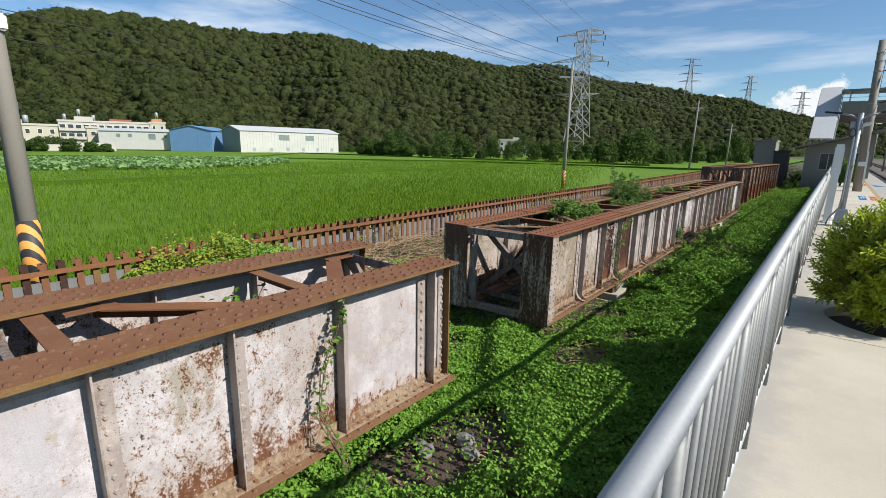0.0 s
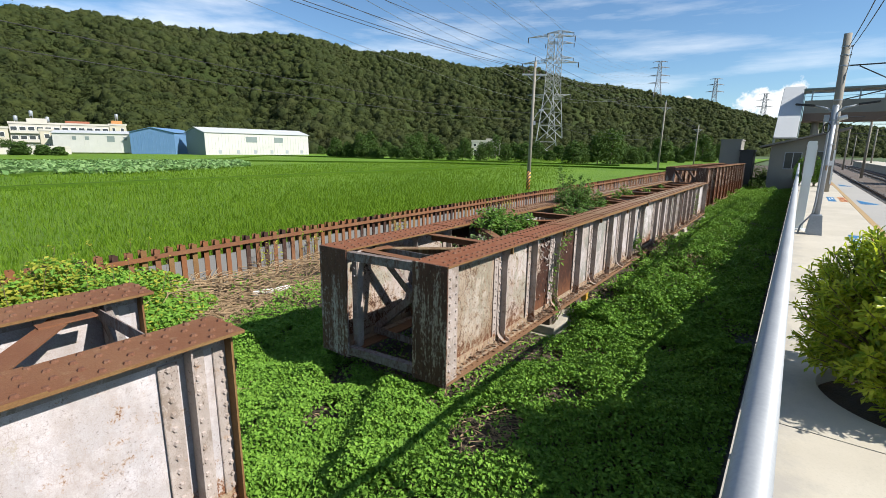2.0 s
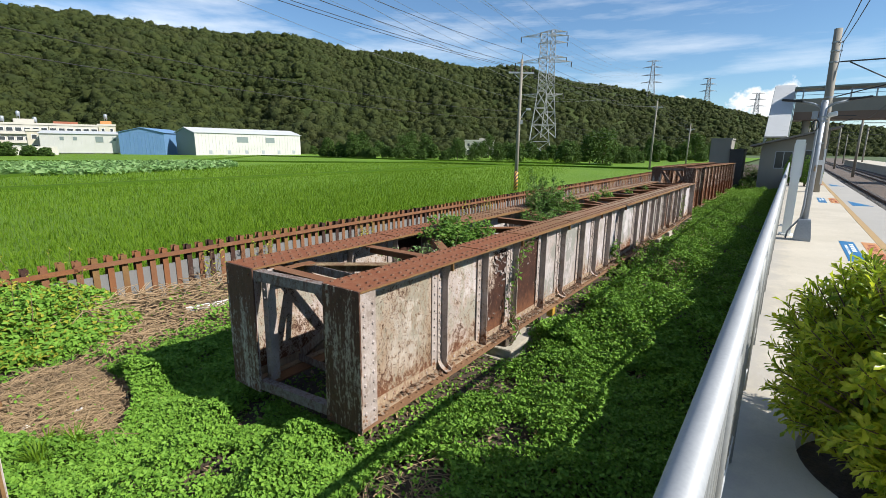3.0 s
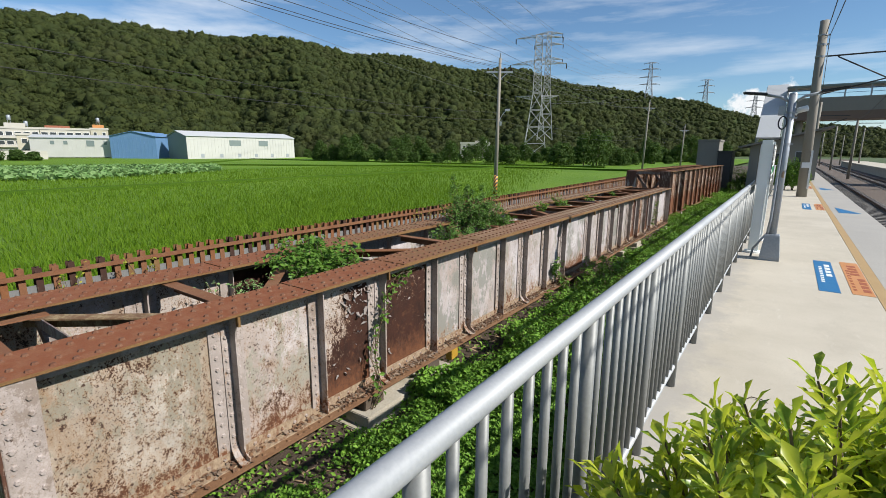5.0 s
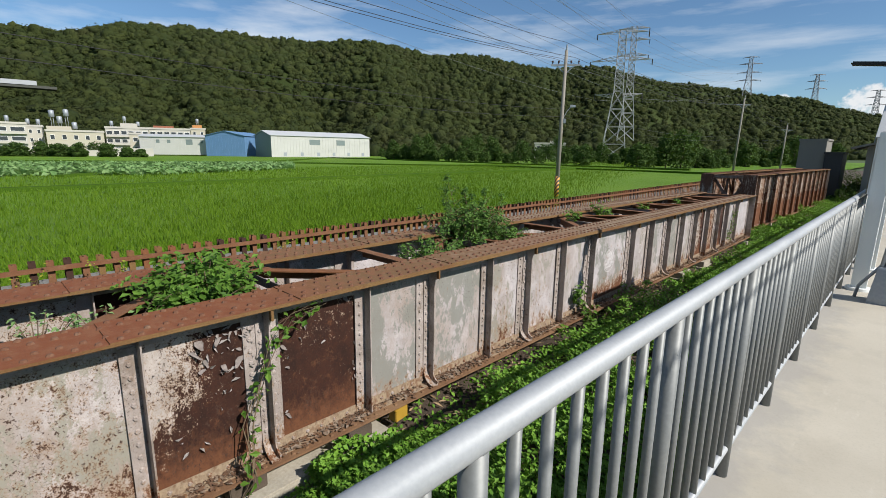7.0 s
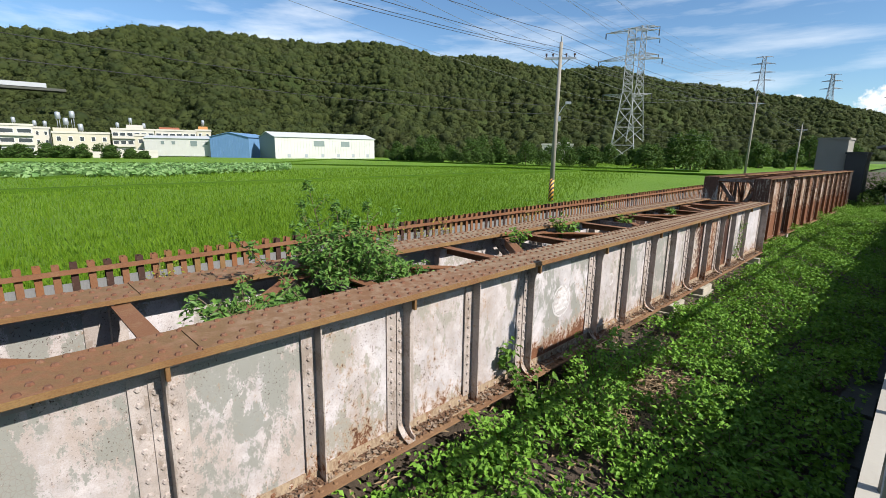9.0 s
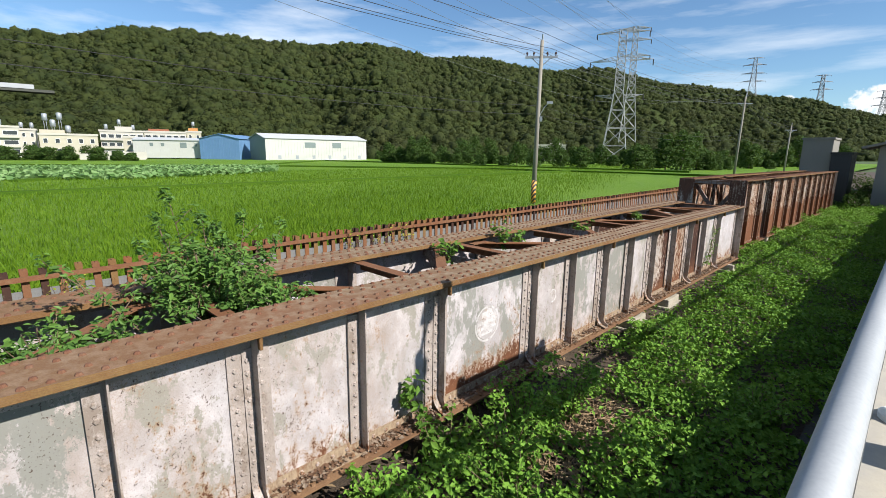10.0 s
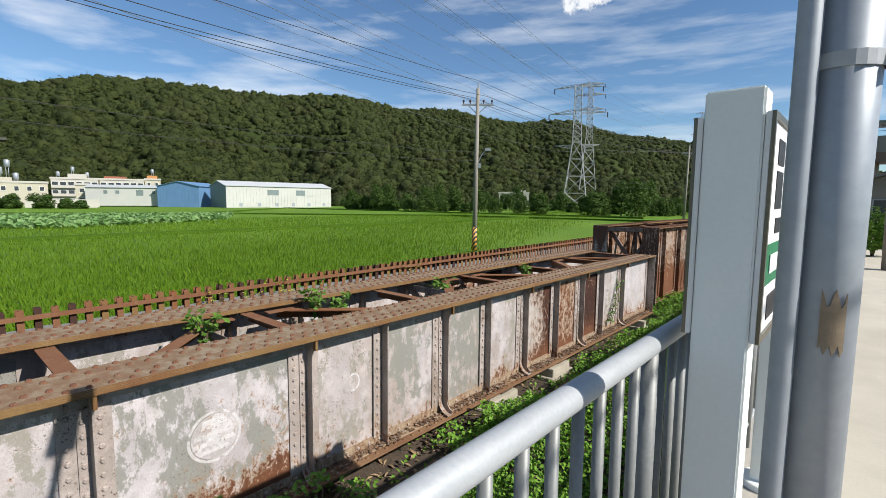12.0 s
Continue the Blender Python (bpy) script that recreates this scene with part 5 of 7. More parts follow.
def name_board():
    g = thing("station_sign", "white station name board on two square posts", "sign", pose(0.185, 15.85, 0))
    for k, y in enumerate((0.06, 1.60)):
        bm = bmesh.new()
        box(bm, -0.080, 0.080, y - 0.06, y + 0.06, 0.03, 2.02, 0.006)
        part("post", bm, M["sign_white"], g, "white square post")
        bm = bmesh.new()
        tube(bm, [(0, y, 0.0), (0, y, 0.035), (0, y, 0.04)], [0.135, 0.135, 0.125], 28)
        part("base_plate", bm, M["sign_white"], g)
    for s in (-1, 1):
        bm = bmesh.new()
        x0, x1 = sorted((s * 0.082, s * 0.100))
        box(bm, x0, x1, 0.0, 1.66, 1.25, 1.945, 0.003)
        board = part("board", bm, M["white_paint"], g, "white printed board")
        bm = bmesh.new()
        xa, xb = sorted((s * 0.098, s * 0.108))
        for y0, y1, z0, z1 in ((0.0, 1.66, 1.25, 1.27), (0.0, 1.66, 1.925, 1.945), (0.0, 0.02, 1.27, 1.925), (1.64, 1.66, 1.27, 1.925)):
            box(bm, xa, xb, y0, y1, z0, z1)
        part("board_frame", bm, mat_plain("brown metal trim", (0.124, 0.112, 0.081), (0.186, 0.167, 0.124), 5, 0.4, 0.6), board, "thin bronze edge trim")
        bm = bmesh.new()
        xa, xb = sorted((s * 0.1005, s * 0.1025))
        box(bm, xa, xb, 0.02, 1.64, 1.42, 1.55)
        part("green_band", bm, mat_plain("green film", (0.012, 0.136, 0.056), (0.019, 0.167, 0.068), 5, 0.5), board, "green band")
        # print that cannot be read at this slant: dark bars
        bm = bmesh.new()
        for y0, y1, z0, z1 in ((0.16, 0.30, 1.80, 1.88), (0.16, 0.30, 1.66, 1.78), (0.5, 0.66, 1.66, 1.88), (0.9, 1.06, 1.66, 1.88), (0.2, 0.7, 1.58, 1.63), (0.15, 0.5, 1.30, 1.38), (1.05, 1.5, 1.30, 1.38)):
            box(bm, xa, xb, y0, y1, z0, z1)
        part("print", bm, M["black"], board, "black print", kind="stuff")
        bm = bmesh.new()
        xa, xb = sorted((s * 0.104, s * 0.106))
        box(bm, xa, xb, 0.12, 0.40, 1.455, 1.515)
        part("band_print", bm, M["white_paint"], board, "white print on the green band", kind="stuff")
    return g


name_board()


def platform_pole(x, y):
    g = thing("concrete_pole", "tall round concrete overhead-line pole on the platform", "utility pole", pose(x, y, 0, -0.3, -1.2, 0))
    bm = bmesh.new()
    tube(bm, [(0, 0, 0), (0, 0, 6.9)], [0.185, 0.145], 20)
    part("pole", bm, M["concrete_pole"], g, "", True)
    for z in (6.35, 6.0, 5.55, 4.1):
        bm = bmesh.new()
        tube(bm, [(0, 0, z - 0.03), (0, 0, z + 0.03)], 0.166, 20)
        box(bm, 0.15, 0.24, -0.03, 0.03, z - 0.03, z + 0.03)
        part("clamp", bm, M["galv_dull"], g)
    bm = bmesh.new()
    box(bm, -0.13, 0.13, -0.195, -0.18, 1.2, 1.42)
    part("number_plate", bm, M["white_paint"], g, "white number plate")
    bm = bmesh.new()
    box(bm, 0.13, 0.20, -0.14, -0.09, 0.35, 1.9)
    part("white_strip", bm, M["white_paint"], g, "white painted strip")
    bm = bmesh.new()
    tube(bm, [(0.15, 0, 5.55), (3.0, 0, 5.48)], 0.03, 10)
    tube(bm, [(0.55, 0, 5.50), (2.1, 0, 4.55)], 0.025, 10)
    tube(bm, [(0.15, 0, 4.1), (2.1, 0, 4.55), (3.2, 0, 4.75)], 0.025, 10)
    part("bracket_arm", bm, M["wire"], g, "dark steel bracket arm", True)
    return g


platform_pole(1.10, 30.5)


def floor_print(x0, x1, y0, y1, mat, ink, label, bars):
    g = thing("floor_decal", label, "floor marking", group="queue marks on the platform")
    bm = bmesh.new()
    box(bm, x0, x1, y0, y1, -0.004, 0.004)
    part("film", bm, mat, g)
    bm = bmesh.new()
    for a, b, c, d in bars:
        box(bm, x0 + (x1 - x0) * a, x0 + (x1 - x0) * b, y0 + (y1 - y0) * c, y0 + (y1 - y0) * d, 0.004, 0.0055)
    part("print", bm, ink, g, "unreadable printed rows", kind="stuff")


ROWS_A = [(0.55, 0.85, 0.45 + 0.11 * k, 0.53 + 0.11 * k) for k in range(4)] + [(0.22, 0.40, 0.25 + 0.06 * k, 0.29 + 0.06 * k) for k in range(9)]
ROWS_B = [(0.55, 0.90, 0.08 + 0.10 * k, 0.15 + 0.10 * k) for k in range(4)] + [(0.30, 0.78, 0.55 + 0.09 * k, 0.61 + 0.09 * k) for k in range(4)] + [(0.12, 0.28, 0.1 + 0.08 * k, 0.14 + 0.08 * k) for k in range(8)]
INK_R = mat_plain("red brown ink", (0.260, 0.062, 0.019), (0.310, 0.087, 0.031), 8, 0.6)
for dy in (0.0, 11.4, 22.8):
    floor_print(1.07, 1.30, 13.52 + dy, 15.75 + dy, M["blue"], M["white_paint"], "blue floor sticker with white print on concrete", ROWS_A)
    floor_print(1.42, 1.65, 13.57 + dy, 15.85 + dy, M["orange"], INK_R, "orange floor sticker with red print on concrete", ROWS_B)
for dy in (26.0, 37.4):
    bm = bmesh.new()
    v = [bm.verts.new((x, y, z)) for z in (0.002, 0.0045) for x, y in ((1.95, dy - 1.6), (2.5, dy - 1.5), (1.95, dy + 0.2))]
    bm.faces.new(v[3:])
    bm.faces.new(v[:3][::-1])
    for k in range(3):
        bm.faces.new((v[k], v[(k + 1) % 3], v[3 + (k + 1) % 3], v[3 + k]))
    tagged(part("floor_arrow", bm, M["blue"], None), "blue floor arrow near the platform edge", "floor marking", "queue marks on the platform")

# two twigs that lie on the concrete
for x, y, a in ((0.55, 9.63, 10), (0.69, 9.13, -25)):
    bm = bmesh.new()
    tube(bm, [(-0.06, -0.03, 0.006), (-0.02, 0.012, 0.012), (0.04, 0.008, 0.010), (0.08, -0.03, 0.006)], [0.003, 0.004, 0.004, 0.002], 6)
    ob = part("fallen_twig", bm, M["bark"], None)
    ob.matrix_basis = pose(x, y, 0, 0, 0, a)
    tagged(ob, "small dry bent twig lying on the concrete", "twig", "twigs on the platform")

# drain covers at the foot of the platform wall
drain = tagged(new("pavement_drain"), "dark concrete drain covers along the platform wall", "drain", kind="structure")
bm = bmesh.new()
box(bm, -0.155, 0.155, -0.29, 0.29, -0.10, 0.0, 0.008)
me_cover = bpy.data.meshes.new("cover")
bm.to_mesh(me_cover)
bm.free()
me_cover.materials.append(M["dark_concrete"])
for k in range(76):
    hang("cover", me_cover, drain, m=pose(-0.285 + 0.012 * math.sin(k * 1.9), 0.0 + k * 0.6, GROUND + 0.07 + 0.012 * math.sin(k * 3.1), 1.2 * math.sin(k), 1.5 * math.sin(k * 2.3), 1.5 * math.sin(k * 1.3)))


# ---- hut, blocks, stair tower and footbridge ----
def window(parent, x0, x1, z0, z1, y, cols=1, mat="galv_dull"):
    bm = bmesh.new()
    t = 0.05
    for a, b, c, d in ((x0, x1, z0, z0 + t), (x0, x1, z1 - t, z1), (x0, x0 + t, z0 + t, z1 - t), (x1 - t, x1, z0 + t, z1 - t)):
        box(bm, a, b, y - 0.03, y + 0.03, c, d)
    for k in range(1, cols):
        xm = x0 + (x1 - x0) * k / cols
        box(bm, xm - 0.025, xm + 0.025, y - 0.03, y + 0.03, z0 + t, z1 - t)
    w = part("window", bm, M[mat], parent)
    for k in range(cols):
        bm = bmesh.new()
        xa, xb = x0 + (x1 - x0) * k / cols + t / 2, x0 + (x1 - x0) * (k + 1) / cols - t / 2
        box(bm, xa, xb, y - 0.006, y + 0.006, z0 + t / 2, z1 - t / 2)
        part("pane", bm, M["glass_dark"], w)


def hut():
    g = thing("equipment_hut", "small grey rendered trackside hut with sloping roof", "hut")
    bm = bmesh.new()
    v = [bm.verts.new(p) for p in ((-1.85, 46, -1.2), (2.0, 46, -1.2), (2.0, 46, 3.25), (-1.85, 46, 2.25), (-1.85, 50, -1.2), (2.0, 50, -1.2), (2.0, 50, 3.25), (-1.85, 50, 2.25))]
    for q in ((0, 1, 2, 3), (5, 4, 7, 6), (4, 0, 3, 7), (1, 5, 6, 2), (3, 2, 6, 7), (4, 5, 1, 0)):
        bm.faces.new([v[i] for i in q])
    part("wall", bm, M["concrete_wall"], g)
    bm = bmesh.new()
    obox(bm, (-2.55, 47.8, 2.16), (2.6, 47.8, 3.50), 4.9, 0.12)
    part("roof", bm, M["concrete_old"], g)
    window(g, -0.95, 0.1, 0.55, 1.80, 45.97, 2)
    window(g, 0.75, 1.5, 0.9, 1.9, 45.97, 1)


hut()
for x0, x1, y0, y1, z1, mat, label in ((-5.12, -3.75, 45.5, 48.0, 2.72, "concrete_wall", "tall plain grey concrete box beside the track"), (-3.74, -2.86, 45.3, 47.6, 1.92, "black", "dark equipment box beside a concrete box")):
    bm = bmesh.new()
    box(bm, x0, x1, y0, y1, GROUND - 0.1, z1 - 0.12, 0.02)
    g = thing("equipment_box", label, "box")
    part("body", bm, M[mat], g)
    bm = bmesh.new()
    box(bm, x0 - 0.05, x1 + 0.05, y0 - 0.05, y1 + 0.05, z1 - 0.12, z1, 0.01)
    part("lid", bm, M[mat], g)


def footbridge():
    g = thing("footbridge", "covered steel footbridge over the tracks with stair roof", "footbridge")
    bm = bmesh.new()
    n = 20
    for k in range(n):
        x0, x1 = -2.45 + 1.85 * k / n, -2.45 + 1.85 * (k + 0.96) / n
        bm = bmesh.new()
        obox(bm, ((x0 + x1) / 2, 61.5, 3.2), ((x0 + x1) / 2, 70.5, 9.0), x1 - x0, 0.10)
        part("roof_sheet", bm, M["metal_pale"], g)
    bm = bmesh.new()
    obox(bm, (-1.5, 61.6, 3.13), (-1.5, 70.5, 8.93), 1.9, 0.08)
    part("stair_roof", bm, M["metal_pale"], g)
    bm = bmesh.new()
    for x in (-2.5, -0.52):
        vs = [bm.verts.new(p) for p in ((x, 61.6, 0.6), (x, 70.5, 5.2), (x, 70.5, 8.9), (x, 61.6, 3.1))]
        bm.faces.new(vs)
        vs2 = [bm.verts.new((p.co.x + 0.06, p.co.y, p.co.z)) for p in vs]
        bm.faces.new(vs2[::-1])
        for k in range(4):
            bm.faces.new((vs[k], vs2[k], vs2[(k + 1) % 4], vs[(k + 1) % 4]))
    part("stair_side", bm, M["metal_green"], g)
    for y in (66.0,):
        bm = bmesh.new()
        box(bm, -0.4, 26, y, y + 3.2, 5.0, 5.8)
        part("deck", bm, mat_plain("brown bridge steel", (0.124, 0.081, 0.056), (0.161, 0.112, 0.081), 1, 0.7), g, "brown deck girder")
        bm = bmesh.new()
        box(bm, -0.4, 26, y - 0.02, y + 0.05, 5.8, 7.1)
        part("parapet", bm, M["concrete_wall"], g)
        bm = bmesh.new()
        box(bm, -0.6, 26, y - 0.2, y + 3.4, 8.1, 8.3, 0.03)
        part("roof", bm, M["metal_green"], g)
        for k in range(14):
            bm = bmesh.new()
            box(bm, 0.1 + 1.9 * k, 0.22 + 1.9 * k, y, y + 0.12, 7.1, 8.1)
            part("roof_post", bm, M["galv_dull"], g)
        bm = bmesh.new()
        tube(bm, [(-0.4, y + 0.02, 7.85), (26, y + 0.02, 7.85)], 0.03, 8)
        tube(bm, [(-0.4, y + 0.02, 7.48), (26, y + 0.02, 7.48)], 0.02, 8)
        part("handrail", bm, M["metal_blue"], g)
    for x in (0.8, 11.5):
        bm = bmesh.new()
        tube(bm, [(x, 67.6, -1.1), (x, 67.6, 5.0)], 0.32, 16)
        part("column", bm, M["concrete"], g, "", True)


footbridge()

# overhead line poles far down the track and on the island platform
for x, y, h, r in ((2.15, 62, 7.5, 0.16), (2.1, 90, 7.5, 0.16), (6.2, 78, 7.5, 0.15), (10.6, 84, 7.2, 0.15), (6.3, 112, 7.5, 0.15), (10.8, 122, 7.4, 0.15), (2.2, 125, 7.5, 0.15), (11.0, 60, 6.6, 0.15), (6.2, 150, 7.5, 0.15), (10.9, 165, 7.4, 0.15), (2.4, 170, 7.5, 0.15)):
    g = thing("line_pole", "slim dark overhead-line pole beside the track", "utility pole", pose(x, y, GROUND), "overhead-line poles")
    bm = bmesh.new()
    tube(bm, [(0, 0, 0), (0, 0, h)], [r, r * 0.75], 12)
    part("pole", bm, M["concrete_pole"], g, "", True)
    bm = bmesh.new()
    tube(bm, [(0, 0, h - 1.2), (2.2, 0, h - 1.25)], 0.04, 8)
    tube(bm, [(0, 0, h - 2.4), (2.0, 0, h - 1.5)], 0.03, 8)
    part("bracket_arm", bm, M["wire"], g)


# a low clipped hedge of shrubs before and beside the hut
def shrub(name, label, category, centre, size, leaves, leaf, mat, group=""):
    g = thing(name, label, category, pose(*centre), group)
    d = rng.normal(size=(leaves, 3))
    d /= np.linalg.norm(d, axis=1)[:, None]
    r = rng.uniform(0.45, 1.0, leaves) ** 0.5 * (0.85 + 0.25 * np.sin(3 * d[:, 0] + 2 * d[:, 2]) * np.cos(4 * d[:, 1]))
    c = d * r[:, None] * np.array(size) + np.array([0, 0, size[2]])
    c[:, 2] = np.maximum(c[:, 2], 0.03)
    v, f = leaf_cloud(c, leaf, 0.5, 0.5, 0.3, d + np.array([0, 0, 0.6]))
    hang("crown", mesh_np("crown", v, f, mat), g)
    bm = bmesh.new()
    for k in range(7):
        a = 2.4 * k
        tube(bm, [(0.03 * math.cos(a), 0.03 * math.sin(a), 0), (size[0] * 0.3 * math.cos(a), size[1] * 0.3 * math.sin(a), size[2] * 0.7), (size[0] * 0.5 * math.cos(a), size[1] * 0.5 * math.sin(a), size[2] * 1.3)], [0.012, 0.008, 0.004], 6)
    part("stem_growth", bm, M["twig"], g, kind="stuff")
    return g


for k in range(4):
    shrub("hedge_shrub", "dense green clipped shrub behind the platform", "shrub", (0.12 + 0.33 * k, 34.6 + 0.12 * math.sin(k * 2), 0.0), (0.40, 0.55, 0.78), 2200, (0.06, 0.11), M["shrub"], "hedge shrubs")
for x, y, s in ((-2.35, 44.6, 0.8), (-1.9, 47.5, 1.0), (-2.7, 50.5, 1.3), (-5.9, 46.0, 1.1), (-7.2, 44.0, 1.0), (-7.0, 49.0, 1.4)):
    shrub("wild_shrub", "wild green shrub in shade beside the hut", "shrub", (x, y, GROUND), (0.8 * s, 0.9 * s, 0.75 * s), 1400, (0.08, 0.16), M["tree_leaf"], "wild shrubs")


# the planted bush in the platform hole
def bush():
    g = thing("croton_bush", "yellow-green leafy bush growing in a round platform hole", "bush", pose(0.93, 6.78, -0.05))
    tips, outs = [], []
    bm = bmesh.new()
    for k in range(820):
        a, e = rng.uniform(0, 2 * np.pi), rng.uniform(-0.72, 1.0) * 1.30
        r = 0.82 * rng.uniform(0.66, 1.06)
        d = Vector((math.cos(a) * math.cos(e), math.sin(a) * math.cos(e), math.sin(e)))
        p = Vector((d.x * r * 0.98, d.y * r * 0.86, 0.70 + d.z * r * (0.90 + 0.26 * d.x if d.z > 0 else 0.92)))
        root = Vector((0.12 * math.cos(a * 3), 0.12 * math.sin(a * 3), 0.02))
        tube(bm, [root, root.lerp(p, 0.5) + Vector((0, 0, 0.1)), p], [0.008, 0.006, 0.003], 5, False)
        tips.append(p)
        outs.append(d)
    part("branch_growth", bm, M["twig"], g, kind="stuff")
    vs, fs = [], []
    n0 = 0
    rows = ((0.30, 0.55), (0.52, 0.45), (0.80, 1.0))
    for p, d in zip(tips, outs):
        axis = (d * 0.9 + Vector((0, 0, 0.55)) + Vector(rng.normal(0, 0.2, 3))).normalized()
        for j in range(int(rng.integers(18, 26))):
            # long lobed leaves round the shoot, upright at its tip
            a = j * 2.4 + rng.uniform(0, 0.6)
            back = (j / 20) ** 0.8
            side = Matrix.Rotation(a, 3, axis) @ axis.orthogonal().normalized()
            dirn = (axis * (1.25 - 1.0 * back + rng.uniform(-0.15, 0.25)) + side * 0.8).normalized()
            o = p - axis * back * 0.17
            ln = rng.uniform(0.078, 0.128) * (0.75 + 0.25 * back)
            w = ln * rng.uniform(0.115, 0.16)
            s = dirn.cross(axis).normalized()
            up = s.cross(dirn).normalized()
            pts = [o]
            for t, h in rows:
                mid = o + dirn * ln * t - up * ln * 0.10 * t * t
                pts += [mid + s * w * h + up * w * 0.45 * h, mid, mid - s * w * h + up * w * 0.45 * h]
            pts.append(o + dirn * ln - up * ln * 0.14)
            vs += [tuple(q) for q in pts]
            fs += [(n0, n0 + 2, n0 + 1), (n0, n0 + 3, n0 + 2)]
            for k in (1, 4):
                for m in (0, 1):
                    q = n0 + k + m
                    fs += [(q, q + 1, q + 4), (q, q + 4, q + 3)]
            fs += [(n0 + 7, n0 + 8, n0 + 10), (n0 + 8, n0 + 9, n0 + 10)]
            n0 += 11
    hang("leaves", mesh_np("leaves", np.array(vs), np.array(fs), M["bush_leaf"], True), g, kind="stuff")
    bm = bmesh.new()
    bmesh.ops.create_circle(bm, cap_ends=True, radius=0.62, segments=40)
    for v in bm.verts:
        v.co.z = -0.07
    part("soil", bm, M["soil"], g, "dark planting soil")


bush()


# ---- farm buildings across the field ----
def wall_frame(a, b):
    """A pose whose x runs from a to b along a front, y away from the viewer."""
    a, b = Vector((*a, 0)), Vector((*b, 0))
    d = (b - a).normalized()
    return Matrix.Translation(a) @ Matrix.Rotation(math.atan2(d.y, d.x), 4, "Z"), (b - a).length


def shed(a, b, depth, base, eave, ridge, wall, gable, roof, label, across=False, panes=(), low_panes=0):
    """A sheet-metal shed with a pitched roof; its ridge runs along the front, or across it."""
    m, w = wall_frame(a, b)
    g = thing("warehouse", label, "warehouse", m)
    h = eave
    bm = bmesh.new()
    box(bm, 0, w, 0, depth, base, h)
    part("wall", bm, M[wall], g)
    if across:
        prof = [((0, h), (w / 2, ridge), (w, h))]
        for y in (0, depth):
            bm = bmesh.new()
            v = [bm.verts.new((x, yy, z)) for yy in (y - 0.02, y + 0.02) for x, z in prof[0]]
            bm.faces.new(v[:3])
            bm.faces.new(v[3:][::-1])
            part("gable", bm, M[gable], g)
        for x0, z0, x1, z1 in ((-0.4, h - 0.1, w / 2, ridge), (w + 0.4, h - 0.1, w / 2, ridge)):
            bm = bmesh.new()
            obox(bm, (x0, depth / 2, z0), (x1, depth / 2, z1 + 0.06), depth + 0.8, 0.12)
            part("roof", bm, M[roof], g)
    else:
        for x in (0, w):
            bm = bmesh.new()
            v = [bm.verts.new((xx, y, z)) for xx in (x - 0.02, x + 0.02) for y, z in ((0, h), (depth / 2, ridge), (depth, h))]
            bm.faces.new(v[:3])
            bm.faces.new(v[3:][::-1])
            part("gable", bm, M[gable], g)
        bm = bmesh.new()
        box(bm, -0.05, 0.03, 0.02, depth, base + 0.01, h - 0.01)
        part("end_wall", bm, M[gable], g)
        for y0, y1 in ((-0.4, depth / 2), (depth + 0.4, depth / 2)):
            bm = bmesh.new()
            obox(bm, (w / 2, y0, h - 0.08), (w / 2, y1, ridge + 0.06), w + 0.9, 0.12)
            part("roof", bm, M[roof], g)
    for x0, x1, z0, z1 in panes:
        bm = bmesh.new()
        box(bm, x0 * w, x1 * w, -0.06, 0.0, z0, z1)
        part("window", bm, M["metal_green"], g)
    for k in range(low_panes):
        bm = bmesh.new()
        x = w * (0.12 + 0.8 * k / max(1, low_panes - 1))
        box(bm, x - 0.6, x + 0.6, -0.06, 0.0, base + 0.9, base + 2.2)
        part("window", bm, M["galv_dull"], g)
    # upright sheet ribs
    bm = bmesh.new()
    n = int(w / 1.2)
    for k in range(1, n):
        box(bm, w * k / n - 0.03, w * k / n + 0.03, -0.05, 0.0, base, h - 0.12)
    part("ribs", bm, M[wall], g, kind="stuff")
    return g


B0 = FIELD - 0.5
shed((-165.1, 85.5), (-163.5, 127.5), 14.5, B0, 6.35, 8.1, "metal_white", "metal_green", "metal_pale", "long white sheet-metal warehouse with a grey-green end", panes=((0.355, 0.46, 3.1, 5.1), (0.63, 0.72, 3.1, 5.1)), low_panes=6)
shed((-190.6, 71.8), (-179.6, 82.0), 22, B0, 6.2, 7.8, "metal_blue", "metal_blue", "metal_blue", "blue sheet-metal shed with a gabled front", True)
shed((-203.8, 53.2), (-193.3, 73.2), 12, B0 + 0.8, 5.5, 6.4, "metal_white", "metal_white", "metal_pale", "low white sheet-metal workshop beside a blue shed", panes=((0.24, 0.29, 3.2, 4.4), (0.40, 0.45, 3.2, 4.4), (0.68, 0.78, 2.6, 4.6), (0.9, 0.94, 3.2, 4.4)))


